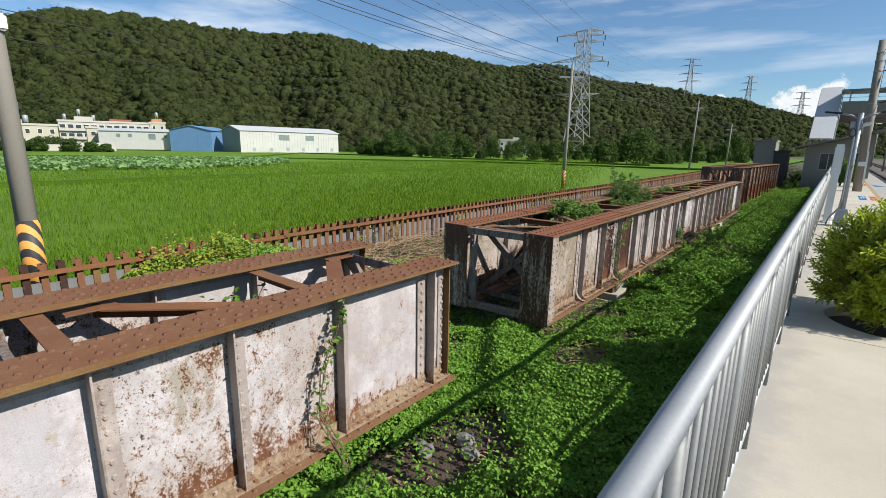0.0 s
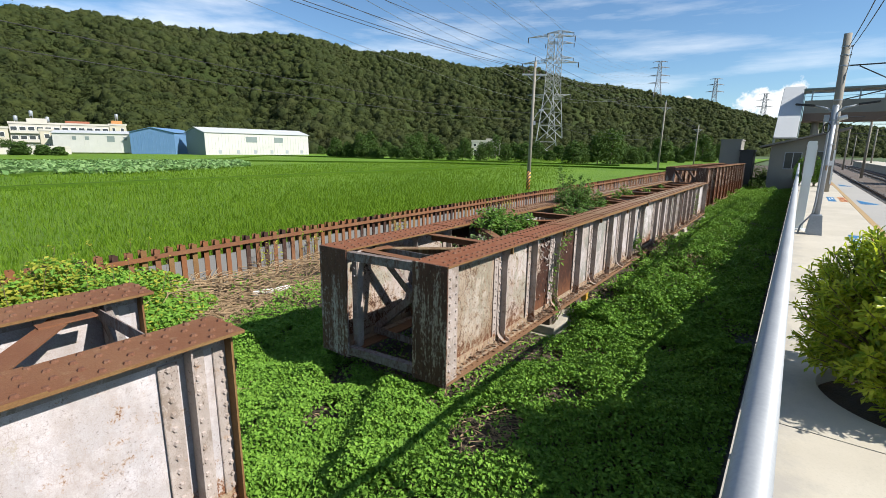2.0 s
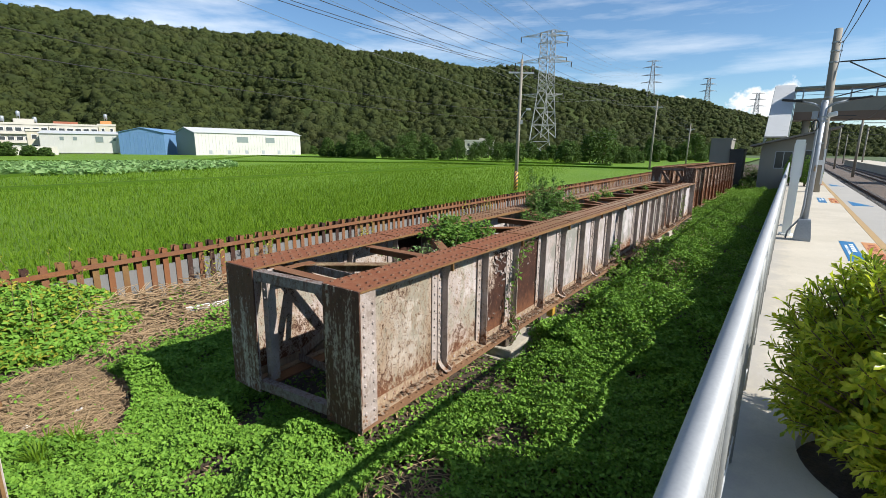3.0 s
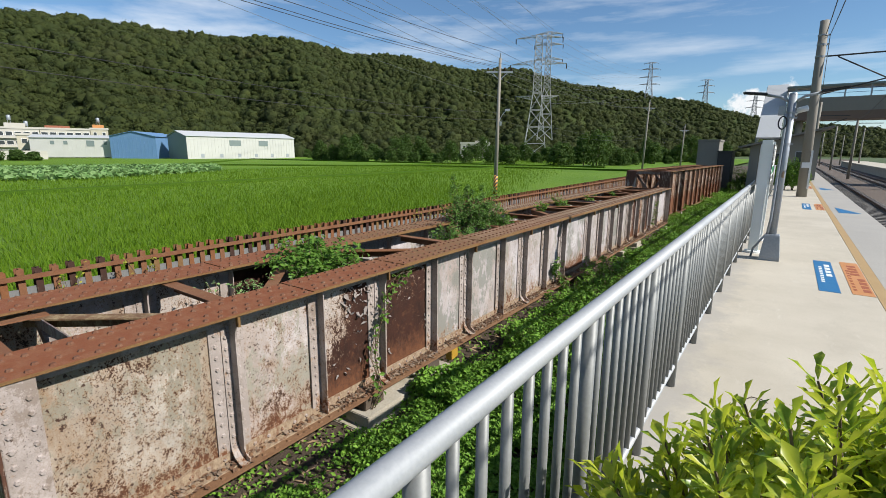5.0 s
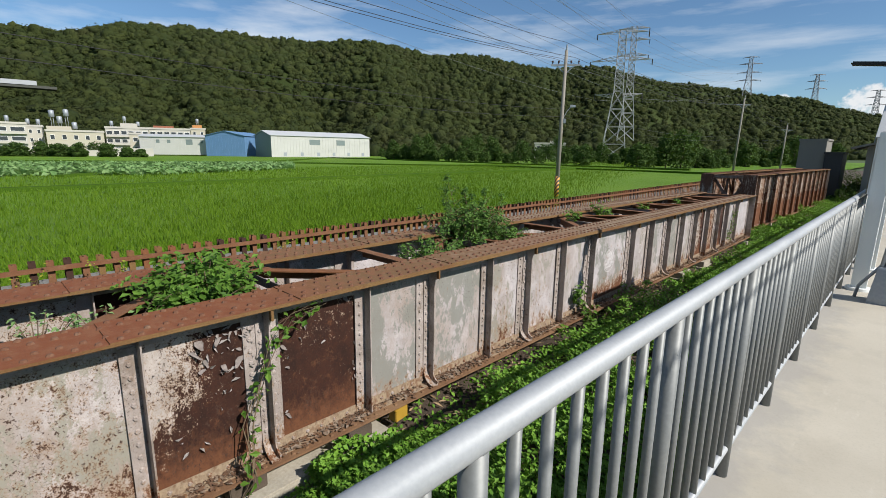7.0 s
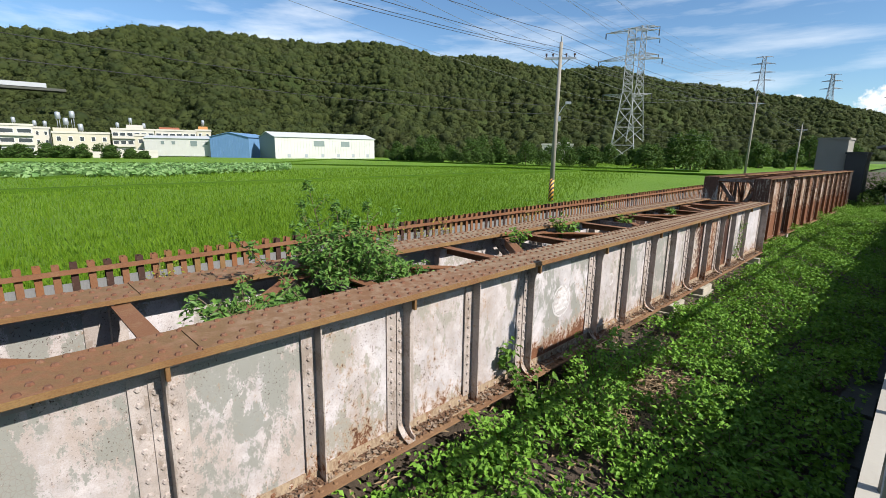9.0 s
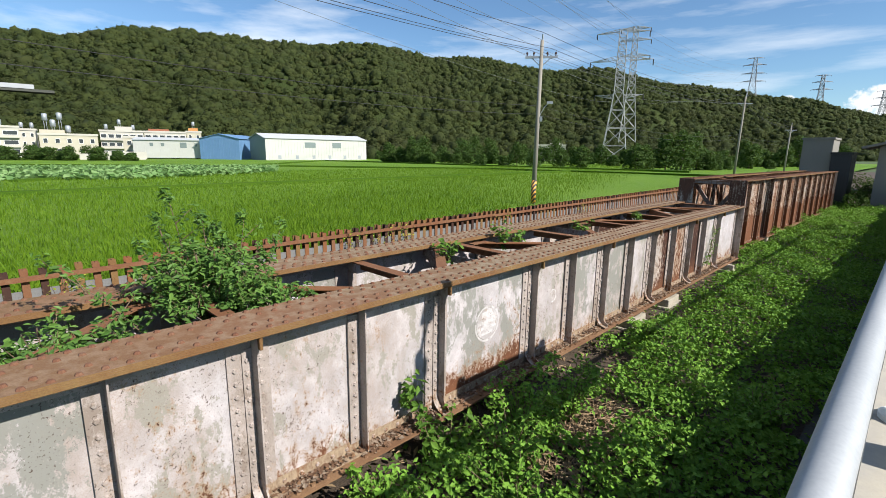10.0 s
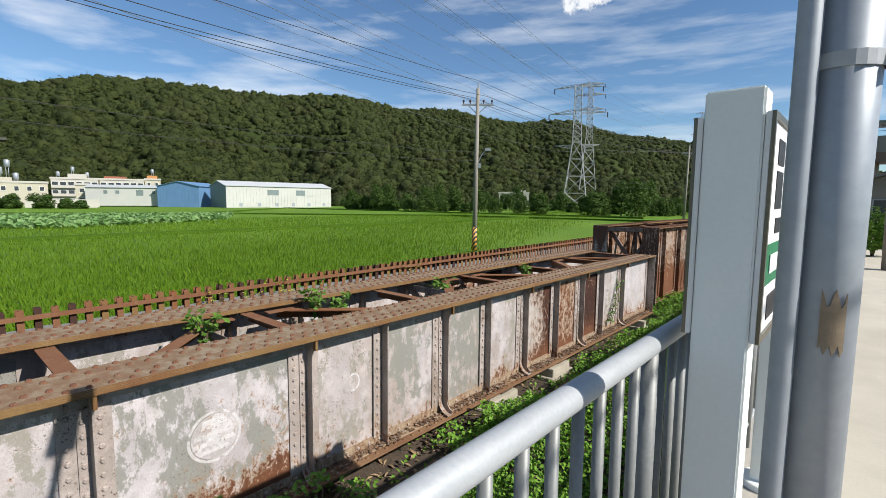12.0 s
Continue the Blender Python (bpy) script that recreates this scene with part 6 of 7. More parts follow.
def town_house(a, b, depth, top, wall, label, floors=2, cols=4, roof_room=None, tanks=0, arches=False, tank=(0.62, 1.0, 1.6)):
    m, w = wall_frame(a, b)
    g = thing("town_house", label, "house", m, "houses below the hill")
    bm = bmesh.new()
    box(bm, 0, w, 0, depth, B0, top, 0.05)
    part("wall", bm, M[wall], g)
    bm = bmesh.new()
    for y0, y1, x0, x1 in ((-0.25, 0.05, -0.25, w + 0.25), (depth - 0.05, depth + 0.25, -0.25, w + 0.25), (0.05, depth - 0.05, -0.25, 0.05), (0.05, depth - 0.05, w - 0.05, w + 0.25)):
        box(bm, x0, x1, y0, y1, top - 0.15, top + 0.55)
    part("parapet", bm, M["wall_white"], g)
    hgt = (top - B0) / (floors + 0.35)
    for f in range(floors):
        for c in range(cols):
            x = w * (c + 0.5) / cols
            ww = w / cols * (0.40 if not arches else 0.80)
            z = B0 + hgt * (f + 0.55)
            bm = bmesh.new()
            box(bm, x - ww / 2, x + ww / 2, -0.08, 0.04, z, z + hgt * 0.46)
            win = part("window", bm, M["white_paint"], g)
            bm = bmesh.new()
            box(bm, x - ww / 2 + 0.1, x + ww / 2 - 0.1, -0.10, -0.085, z + 0.1, z + hgt * 0.46 - 0.1)
            part("pane", bm, M["glass_dark"], win)
        if arches and f:
            bm = bmesh.new()
            z = B0 + hgt * (f + 0.25)
            box(bm, 0.1, w - 0.1, -1.0, 0.0, z, z + 0.18)
            box(bm, 0.1, w - 0.1, -1.0, -0.88, z + 0.18, z + 0.75)
            part("balcony", bm, M[wall], g)
    if roof_room:
        x0, x1, z, mat = roof_room
        bm = bmesh.new()
        box(bm, w * x0, w * x1, 1, depth * 0.6, top, z, 0.04)
        part("roof_room", bm, M[mat], g)
    for k in range(tanks):
        x = w * (0.15 + 0.62 * k / max(1, tanks - 1)) if tanks > 1 else w * 0.5
        if tank[1] > 1.2:
            x = 2.3 + 2.1 * k
        z = roof_room[2] if roof_room and w * roof_room[0] < x < w * roof_room[1] else top
        bm = bmesh.new()
        tr, tl, th = tank
        tl = tl * (1.0, 0.35, 1.15, 0.3)[k % 4] if tl > 1.2 else tl
        tube(bm, [(x, 2.5, z + tl), (x, 2.5, z + tl + 0.1), (x, 2.5, z + tl + th), (x, 2.5, z + tl + th + 0.25)], [tr * 0.8, tr, tr, tr * 0.5], 14)
        for q in range(4):
            a = q * 1.57 + 0.7
            tube(bm, [(x + 0.5 * math.cos(a), 2.5 + 0.5 * math.sin(a), z - 0.05), (x + 0.5 * math.cos(a), 2.5 + 0.5 * math.sin(a), z + tl + 0.1)], 0.07, 6)
        part("water_tank", bm, M["galv_dull"], g, "steel water tank", True)
    return g


town_house((-224.3, 28.8), (-222.4, 45.8), 10, 6.9, "wall_cream", "cream two-storey house with tall steel water tanks", 2, 5, (0.02, 0.44, 8.7, "wall_cream"), 4, False, (0.85, 3.2, 2.3))
town_house((-228.0, 14.2), (-227.7, 23.9), 10, 9.2, "wall_white", "white flat-roofed house below the hill", 3, 2, None, 1, True)
town_house((-234.7, 24.2), (-234.2, 29.0), 9, 8.6, "wall_white", "white narrow house between others", 3, 2, None, 2)
town_house((-232.1, 48.1), (-229.3, 62.6), 10, 9.0, "wall_white", "white arcaded row house below the hill", 3, 6, (0.35, 0.75, 11.0, "wall_white"), 3, True)
town_house((-234.2, 64.0), (-230.2, 79.0), 10, 9.2, "wall_white", "white row house with shaded balconies", 3, 6, (0.1, 0.6, 10.6, "tile_red"), 0, True)
town_house((-230.2, 79.2), (-228.5, 84.8), 9, 9.6, "wall_cream", "cream house with an orange roof room", 3, 2, (0.15, 0.8, 11.4, "orange"), 1)
town_house((-211.2, 51.7), (-210.4, 55.5), 6, 6.3, "wall_cream", "small yellow house behind a workshop", 2, 1)
town_house((-131.0, 200.5), (-119.0, 208.2), 9, 5.4, "wall_white", "pale house half hidden among trees", 2, 4, (0.5, 0.9, 6.8, "wall_white"))
bm = bmesh.new()
m, w = wall_frame((-197.5, 43.0), (-195.1, 55.3))
box(bm, 0, w, 0, 0.3, B0, 1.1)
ob = part("garden_wall", bm, M["wall_white"], None)
ob.matrix_basis = m
tagged(ob, "low white garden wall before the houses", "wall")


# low white wall before the row houses
m, w = wall_frame((-186.5, 35.0), (-184.0, 52.5))
bm = bmesh.new()
box(bm, 0, w, 0, 0.25, FIELD - 0.5, FIELD + 1.75, 0.03)
box(bm, -0.06, w + 0.06, -0.06, 0.31, FIELD + 1.75, FIELD + 1.87, 0.02)
ob = part("garden_wall", bm, M["wall_white"], None)
ob.matrix_basis = m
tagged(ob, "low white rendered garden wall beside the field", "wall")

# viaduct on the hillside
g = thing("viaduct", "pale concrete road viaduct on the wooded hillside", "viaduct")
m, w = wall_frame((-330.5, 0.0), (-328.2, 46.0))
g.matrix_basis = m
bm = bmesh.new()
box(bm, 0, w, 0, 9, 30.6, 32.0, 0.1)
part("deck", bm, M["dark_concrete"], g)
bm = bmesh.new()
box(bm, 0, w - 8, -0.3, 0.1, 32.0, 34.2)
part("noise_barrier", bm, M["galv"], g)
for x in (6,):
    bm = bmesh.new()
    box(bm, x - 1.5, x + 1.5, 2, 6, 5, 30.6, 0.1)
    part("pier", bm, M["dark_concrete"], g)


# ---- lattice towers ----
def lattice(bm, p, q, r=0.09):
    obox(bm, p, q, r, r, (0.3, 0.5, 0.8))


def pylon(m, height, base, waist, arms, label, bar=0.16, levels=7):
    g = thing("transmission_tower", label, "pylon", m, "transmission towers")
    def half(z):
        t = z / height
        k = waist[0]
        return base + (waist[1] - base) * (t / k) if t < k else waist[1] + (waist[2] - waist[1]) * (t - k) / (1 - k)
    bm = bmesh.new()
    zs = sorted(set([height * waist[0] * k / (levels // 2) for k in range(levels // 2 + 1)] + [height * (waist[0] + (1 - waist[0]) * k / levels) for k in range(levels + 1)]))
    cor = ((-1, -1), (1, -1), (1, 1), (-1, 1))
    for z0, z1 in zip(zs, zs[1:]):
        a, b = half(z0), half(z1)
        for k in range(4):
            c, d = cor[k], cor[(k + 1) % 4]
            lattice(bm, (c[0] * a, c[1] * a, z0), (c[0] * b, c[1] * b, z1), bar * 1.5)
            lattice(bm, (c[0] * a, c[1] * a, z0), (d[0] * b, d[1] * b, z1), bar)
            lattice(bm, (d[0] * a, d[1] * a, z0), (c[0] * b, c[1] * b, z1), bar)
            lattice(bm, (c[0] * b, c[1] * b, z1), (d[0] * b, d[1] * b, z1), bar)
    part("body", bm, M["steel_far"], g)
    for z, reach, drop in arms:
        for s in (-1, 1):
            bm = bmesh.new()
            a = half(z)
            tip = (s * reach, 0, z)
            for yy in (-a, a):
                lattice(bm, (s * a, yy, z), tip, bar)
                lattice(bm, (s * a, yy, z + drop), tip, bar)
                n = 4
                for k in range(n):
                    u, v = k / n, (k + 1) / n
                    p = Vector((s * a, yy, z)).lerp(Vector(tip), u)
                    q = Vector((s * a, yy, z + drop)).lerp(Vector(tip), v)
                    lattice(bm, p, q, bar * 0.8)
            part("cross_arm", bm, M["steel_far"], g)
            bm = bmesh.new()
            tube(bm, [tip, (tip[0], 0.4, z - 2.0)], 0.22, 6)
            part("insulator", bm, M["wire"], g)
    return g


def turned(x, y, z, deg):
    return pose(x, y, z, 0, 0, deg)


pylon(turned(-89.3, 195.8, FIELD - 0.5, 24), 50.5, 5.0, (0.55, 1.7, 1.35), ((49.4, 9.5, 1.0), (39.2, 11.5, 1.6), (26.5, 9.0, -1.4)), "near grey steel lattice transmission tower in the field", 0.125, 9)
pylon(turned(-112.5, 257.0, 8.0, 24), 56.5, 4.2, (0.5, 1.7, 1.1), ((55.5, 7.0, 1.0), (50.0, 7.5, 1.2), (42.5, 7.5, 1.2)), "grey steel transmission tower behind the first", 0.15, 9)
pylon(turned(-233, 988, 88.0, 20), 78, 8.5, (0.5, 4.0, 2.2), ((77, 12, 1.2), (66, 17, 2.0), (52, 18, 2.0), (39, 18, 2.0)), "distant transmission tower on the ridge", 0.32, 6)
pylon(turned(-166, 1198, 78.0, 20), 77, 8.5, (0.5, 4.2, 2.3), ((76, 12, 1.2), (64, 16, 2.0), (50, 17, 2.0)), "far transmission tower beyond the ridge", 0.36, 6)
pylon(turned(-79, 1290, 50.0, 20), 78.0, 8.5, (0.5, 4.2, 2.3), ((77, 12, 1.2), (64, 16, 2.0), (50, 17, 2.0)), "far transmission tower against pale cloud", 0.36, 6)


# ---- street poles along the field ----
def hazard():
    q = Mat("yellow and black bands", 0.6)
    mp, wv = q.node("ShaderNodeMapping"), q.node("ShaderNodeTexWave")
    mp.inputs["Rotation"].default_value = (0.75, 0.75, 0)
    q.link(q.co, mp.inputs["Vector"])
    q.link(mp.outputs[0], wv.inputs["Vector"])
    wv.bands_direction, wv.inputs["Scale"].default_value = "Z", 2.0
    q.put("Base Color", q.mix(q.ramp(wv.outputs[1], 0.48, 0.52), (0.025, 0.025, 0.025), (0.62, 0.30, 0.06)))
    return q.m


M["hazard"] = hazard()


def field_pole(x, y, z, h, r, label, lean=0.0, box_at=None, arm=True, stripes=True, swing=0.0):
    g = thing("utility_pole", label, "utility pole", pose(x, y, z, 0, lean, swing), "utility poles beside the field")
    bm = bmesh.new()
    tube(bm, [(0, 0, 0), (0, 0, h)], [r, r * 0.62], 16)
    part("pole", bm, M["concrete_pole"], g, "", True)
    if stripes:
        bm = bmesh.new()
        tube(bm, [(0, 0, 0.55), (0, 0, 2.0)], [r * 1.02, r * 0.98], 16)
        part("hazard_band", bm, M["hazard"], g, "yellow and black warning band", True)
    if arm:
        bm = bmesh.new()
        box(bm, -0.95, 0.95, -0.05, 0.05, h - 1.0, h - 0.88)
        obox(bm, (-0.6, 0.02, h - 0.95), (0, 0.02, h - 1.5), 0.05, 0.05)
        obox(bm, (0.6, 0.02, h - 0.95), (0, 0.02, h - 1.5), 0.05, 0.05)
        part("cross_arm", bm, M["galv_dull"], g)
        for xx in (-0.85, -0.45, 0.35, 0.85):
            bm = bmesh.new()
            tube(bm, [(xx, 0, h - 0.88), (xx, 0, h - 0.78), (xx, 0, h - 0.76), (xx, 0, h - 0.66)], [0.03, 0.03, 0.07, 0.05], 8)
            part("insulator", bm, M["rust_dark"], g)
        bm = bmesh.new()
        tube(bm, [(0.02, 0, h - 0.3), (0.02, 0, h + 0.35)], 0.05, 8)
        part("top_pin", bm, M["galv_dull"], g)
    if box_at:
        bm = bmesh.new()
        box(bm, r * 0.7, r * 0.7 + 0.16, -0.1, 0.1, box_at, box_at + 0.3, 0.01)
        part("meter_box", bm, M["galv_dull"], g)
        bm = bmesh.new()
        tube(bm, [(0.1, 0, box_at + 0.35), (0.35, 0, box_at + 0.85), (0.6, 0, box_at + 1.1)], 0.025, 8)
        box(bm, 0.5, 0.85, -0.09, 0.09, box_at + 1.05, box_at + 1.2)
        part("street_light", bm, M["galv_dull"], g, "small street light on an arm")
    return g


field_pole(-17.35, 36.95, FIELD - 0.55, 10.3, 0.16, "tall concrete utility pole with striped foot in the field", 0.6, 5.6, True, True, 35)
field_pole(-10.62, 1.60, FIELD - 0.2, 9.5, 0.175, "concrete utility pole with hazard stripes behind a fence", -1.2, None, False, True, 0)
field_pole(-19.2, 88.9, FIELD - 0.5, 11.6, 0.17, "far concrete utility pole along the field", 1.2, None, True, False, 30)
field_pole(-18.7, 119.6, FIELD - 0.5, 9.2, 0.16, "farther concrete utility pole among trees", 1.0, None, True, False, 30)
bm = bmesh.new()
box(bm, -10.86, -10.54, 1.43, 1.77, 3.52, 3.78, 0.03)
tagged(part("pole_box", bm, M["white_paint"], None), "white metal box strapped to a utility pole", "box")


# ---- wires ----
def wire(pts, r, label="thin black overhead cable", cat="cable", mat="wire"):
    cu = []
    for p, q in zip(pts, pts[1:]):
        p, q = Vector(p), Vector(q)
        n = 14
        sag = (q - p).length * 0.018
        for k in range(n + (q == Vector(pts[-1]))):
            t = k / n
            cu.append(p.lerp(q, t) - Vector((0, 0, 4 * sag * t * (1 - t))))
    bm = bmesh.new()
    tube(bm, cu, r, 5, False)
    tagged(part("overhead_cable", bm, M[mat if "voltage" not in label else "wire_far"], None), label, cat, "overhead cables")


top1 = (-17.45, 37.15, 8.75)
for dx, dz in ((-0.75, -0.75), (-0.3, -0.75), (0.75, -0.75), (0.0, 0.25)):
    wire([(-10.3 + dx * 0.9, -14, 8.0 + dz), (top1[0] + dx * 0.8, top1[1] + dx * 0.4, top1[2] + dz - 0.1), (-19.2 + dx * 0.8, 88.9, 9.6 + dz), (-18.7 + dx * 0.8, 119.6, 7.5 + dz)], 0.013)
for dz in (4.6, 4.1):
    wire([(-10.3, -14, dz + 0.6), (-17.4, 37.1, dz), (-19.2, 88.9, dz), (-18.7, 119.6, dz)], 0.009, "thin grey telephone cable along the field")
for s in (-1, 1):
    for z, reach in ((49.4, 9.5), (39.2, 11.5), (26.5, 9.0)):
        a = radians(24)
        p1 = (-89.3 + s * reach * math.cos(a), 195.8 + s * reach * math.sin(a), FIELD - 2.5 + z)
        wire([(-40.0 + s * reach, -70.0, z + 6.0), p1], 0.035, "heavy high-voltage line across the sky")
        p2 = (-112.5 + s * 7 * math.cos(a), 257 + s * 7 * math.sin(a), 8 + min(55, z + 5))
        wire([(-58.0 + s * 7, -60.0, z + 14.0), p2, (-233 + s * 17, 988, 120 + z * 0.85)], 0.04, "heavy high-voltage line across the sky")
        wire([p1, (-233 + s * 17, 988, 115 + z * 0.85)], 0.04, "heavy high-voltage line across the sky")
for dx in (0.0, 0.35):
    wire([(1.0 + dx, -10, 6.3), (1.05 + dx * 0.4, 30.6, 6.35), (2.15, 62, 5.9)], 0.014, "overhead feeder wire along the platform")
wire([(3.6, -10, 4.75), (3.65, 30.7, 4.78), (4.3, 62, 4.6), (4.3, 170, 4.6)], 0.012, "contact wire above the track")


# ---- trees at the far edge of the field ----
def make_tree(label, h, r, leaves):
    g = thing("tree", label, "tree", None, "trees along the field edge")
    bm = bmesh.new()
    tube(bm, [(0, 0, -0.4), (0.05 * r, 0, h * 0.25), (0.1 * r, 0.05 * r, h * 0.55), (0, 0, h * 0.85)], [0.16, 0.12, 0.08, 0.03], 8)
    for k in range(6):
        a = k * 1.9
        z = h * (0.28 + 0.07 * k)
        tube(bm, [(0.05 * r, 0, z), (r * 0.45 * math.cos(a), r * 0.45 * math.sin(a), z + h * 0.14), (r * 0.75 * math.cos(a), r * 0.75 * math.sin(a), z + h * 0.2)], [0.07, 0.045, 0.02], 6)
    part("trunk", bm, M["bark"], g)
    cs, ns = [], []
    for k in range(11):
        a = k * 2.4
        rr = r * (0.62 if k < 7 else 0.3)
        c = np.array([rr * math.cos(a), rr * math.sin(a), h * (0.20 + 0.070 * k)])
        d = rng.normal(size=(leaves // 11, 3))
        d /= np.linalg.norm(d, axis=1)[:, None]
        cs.append(c + d * rng.uniform(0.6, 1.0, (len(d), 1)) * np.array([r * 0.52, r * 0.52, h * 0.19]))
        ns.append(d + np.array([0, 0, 0.25]))
    v, f = leaf_cloud(np.concatenate(cs), (0.32, 0.66), 0.45, 0.7, 0.3, np.concatenate(ns))
    hang("crown", mesh_np("crown", v, f, M["tree_leaf"]), g)
    return g


KINDS = [make_tree("leafy dark green tree at the edge of the rice field", h, r, 1500) for h, r in ((6.5, 2.6), (5.0, 2.4), (8.0, 2.9), (3.4, 1.9))]
for k, q in enumerate(KINDS):
    q.matrix_basis = pose(-126 + 5 * k, 110 + k, FIELD - 0.4)
LINE = [(-137, 113), (-120, 113), (-99, 111), (-67, 109), (-40, 107), (-33, 125), (-30, 142), (-24, 160), (-16, 185)]
seg_len = [math.dist(a, b) for a, b in zip(LINE, LINE[1:])]
total = sum(seg_len)
for k in range(74):
    s = total * (k + rng.uniform(-0.4, 0.4) + 0.5) / 74
    i = 0
    while i < len(seg_len) - 1 and s > seg_len[i]:
        s -= seg_len[i]
        i += 1
    t = min(1, max(0, s / seg_len[i]))
    x, y = [LINE[i][j] + (LINE[i + 1][j] - LINE[i][j]) * t for j in (0, 1)]
    far = rng.random() < 0.55
    ax, ay = x, y - 12
    n = math.hypot(ax, ay)
    push = rng.uniform(8, 55) if far else rng.uniform(-2, 4)
    x, y = x + ax / n * push, y + ay / n * push
    q = KINDS[int(rng.integers(0, 4))]
    sc = rng.uniform(0.55, 1.08) * (1.2 if far else 1.0)
    ob = copy_thing(q, pose(x, y, FIELD - 0.4, 0, 0, rng.uniform(0, 360)))
    ob.scale = (sc, sc, sc * rng.uniform(0.85, 1.15))
for k in range(46):
    az, r = rng.uniform(60, 100), rng.uniform(196, 246)
    x, y = -math.sin(radians(az)) * r, 12 + math.cos(radians(az)) * r
    q = KINDS[int(rng.integers(1, 4))]
    if r < 215 and rng.random() < 0.6:
        continue
    ob = copy_thing(q, pose(x, y, FIELD - 0.4, 0, 0, rng.uniform(0, 360)))
    ob.scale = (0.75, 0.75, 0.6)

# garden shrubs before the houses
for k in range(26):
    t = rng.random()
    q = KINDS[3 if k % 3 else 1]
    ob = copy_thing(q, pose(-187 + 20 * t + rng.uniform(-3, 3), 12 + 34 * t, FIELD - 0.4, 0, 0, rng.uniform(0, 360)))
    ob.scale = (1.0, 1.0, rng.uniform(0.55, 0.95))

# broad-leaved crop strip and dark green banks between the paddies
n = 13000
u, w2 = rng.random(n), rng.random(n)
near_x, near_y = np.interp(u, [0, 0.25, 0.5, 1], [-62, -63.5, -60, -69]), np.interp(u, [0, 0.25, 0.5, 1], [0, 12, 24, 44])
far_x, far_y = -109 + 22 * u, 0 + 53 * u
c = np.stack([near_x + (far_x - near_x) * w2, near_y + (far_y - near_y) * w2, FIELD + 0.05 + 0.5 * rng.random(n)], 1)
tagged(new("taro_plants", leaf_mesh("taro_plants", c, (0.45, 0.95), 0.9, M["taro"], 0.75)), "broad pale green taro leaves in a crop strip", "crop", kind="stuff")
# the banks' dark green paints in the shaded edge of taller rice
bank = mat_plain("shade-darkened grass bank", (0.040, 0.088, 0.008), (0.066, 0.120, 0.012), 0.3, 0.95, 0.0, 12.0, 0.8, 0.05, spec=0.05)
for a, b in (((-60, 14), (-150, 100)), ((-128, 10), (-94, 58)), ((-94, 58), (-60, 84)), ((-60, 84), (-12, 92)), ((-150, 100), (-30, 104)), ((-43.5, 2), (-44.3, 96))):
    bm = bmesh.new()
    obox(bm, (*a, FIELD - 0.05), (*b, FIELD - 0.05), 0.9, 0.62)
    setting("ground_bank", bm, bank, "low grassy bank between rice paddies", "bank")


M["emblem"] = mat_peeling("faded emblem paint", (0.52, 0.50, 0.50), (0.36, 0.34, 0.32), RUST, 0.50, 0.60, 8, 0.60)
# ---- plants and litter on and round the girders ----
def on_b(x, y, z):
    """A place given in the middle girder's own axes."""
    return B_M @ Vector((x, y, z))


def sprigs(name, label, category, stems, leaf, mat, group="", ratio=0.55):
    """Leafy shoots: each stem a list of points, thick to thin, with leaves along it."""
    g = thing(name, label, category, None, group)
    bm = bmesh.new()
    cs, ns = [], []
    for pts, per in stems:
        pts = [Vector(p) for p in pts]
        n = len(pts)
        tube(bm, pts, [0.006 * (1 - 0.75 * k / (n - 1)) for k in range(n)], 5, False)
        for k in range(per):
            t = (k + 0.8) / (per + 0.5) * (n - 1)
            i = min(int(t), n - 2)
            p = pts[i].lerp(pts[i + 1], t - i)
            off = Vector(rng.normal(0, 1, 3)).normalized() * leaf[1] * 0.55
            cs.append(p + off)
            ns.append(off.normalized() * 0.4 + Vector((0.25, 0, 0.8)))
    part("stem_growth", bm, M["twig"], g, kind="stuff")
    v, f = leaf_cloud(np.array([tuple(c) for c in cs]), leaf, 0.35, ratio, 0.25, np.array([tuple(q) for q in ns]))
    hang("leaves", mesh_np("leaves", v, f, mat), g, kind="stuff")
    return g


def clump(centre, radius, height, count, droop=0.4, per=26):
    out = []
    for k in range(count):
        a = rng.uniform(0, 2 * math.pi)
        d = Vector((math.cos(a), math.sin(a), 0)) * radius * math.sqrt(rng.random())
        h = height * rng.uniform(0.55, 1.0)
        c = Vector(centre)
        out.append(([c + d * 0.15, c + d * 0.5 + Vector((0, 0, h * 0.6)), c + d + Vector((0, 0, h)), c + d * 1.25 + Vector((0, 0, h * (1 - droop * rng.random())))], per))
    return out


# creeping heap on the braces near the front of the middle girder
sprigs("girder_weed", "dense creeping green weed growing on girder bracing", "weed", clump(on_b(-0.1, 2.95, -0.35), 0.50, 0.58, 56, 0.4, 44) + clump(on_b(0.25, 2.85, -0.2), 0.35, 0.28, 22, 0.8, 34), (0.045, 0.095), M["shrub"], "weeds on the girders")
sprigs("girder_weed", "small pale weeds sprouting between girder braces", "weed", clump(on_b(-0.1, 1.8, -0.45), 0.35, 0.45, 14, 0.3, 12) + clump(on_b(0.1, 2.2, -0.4), 0.25, 0.42, 8, 0.3, 14), (0.028, 0.055), M["taro"], "weeds on the girders")
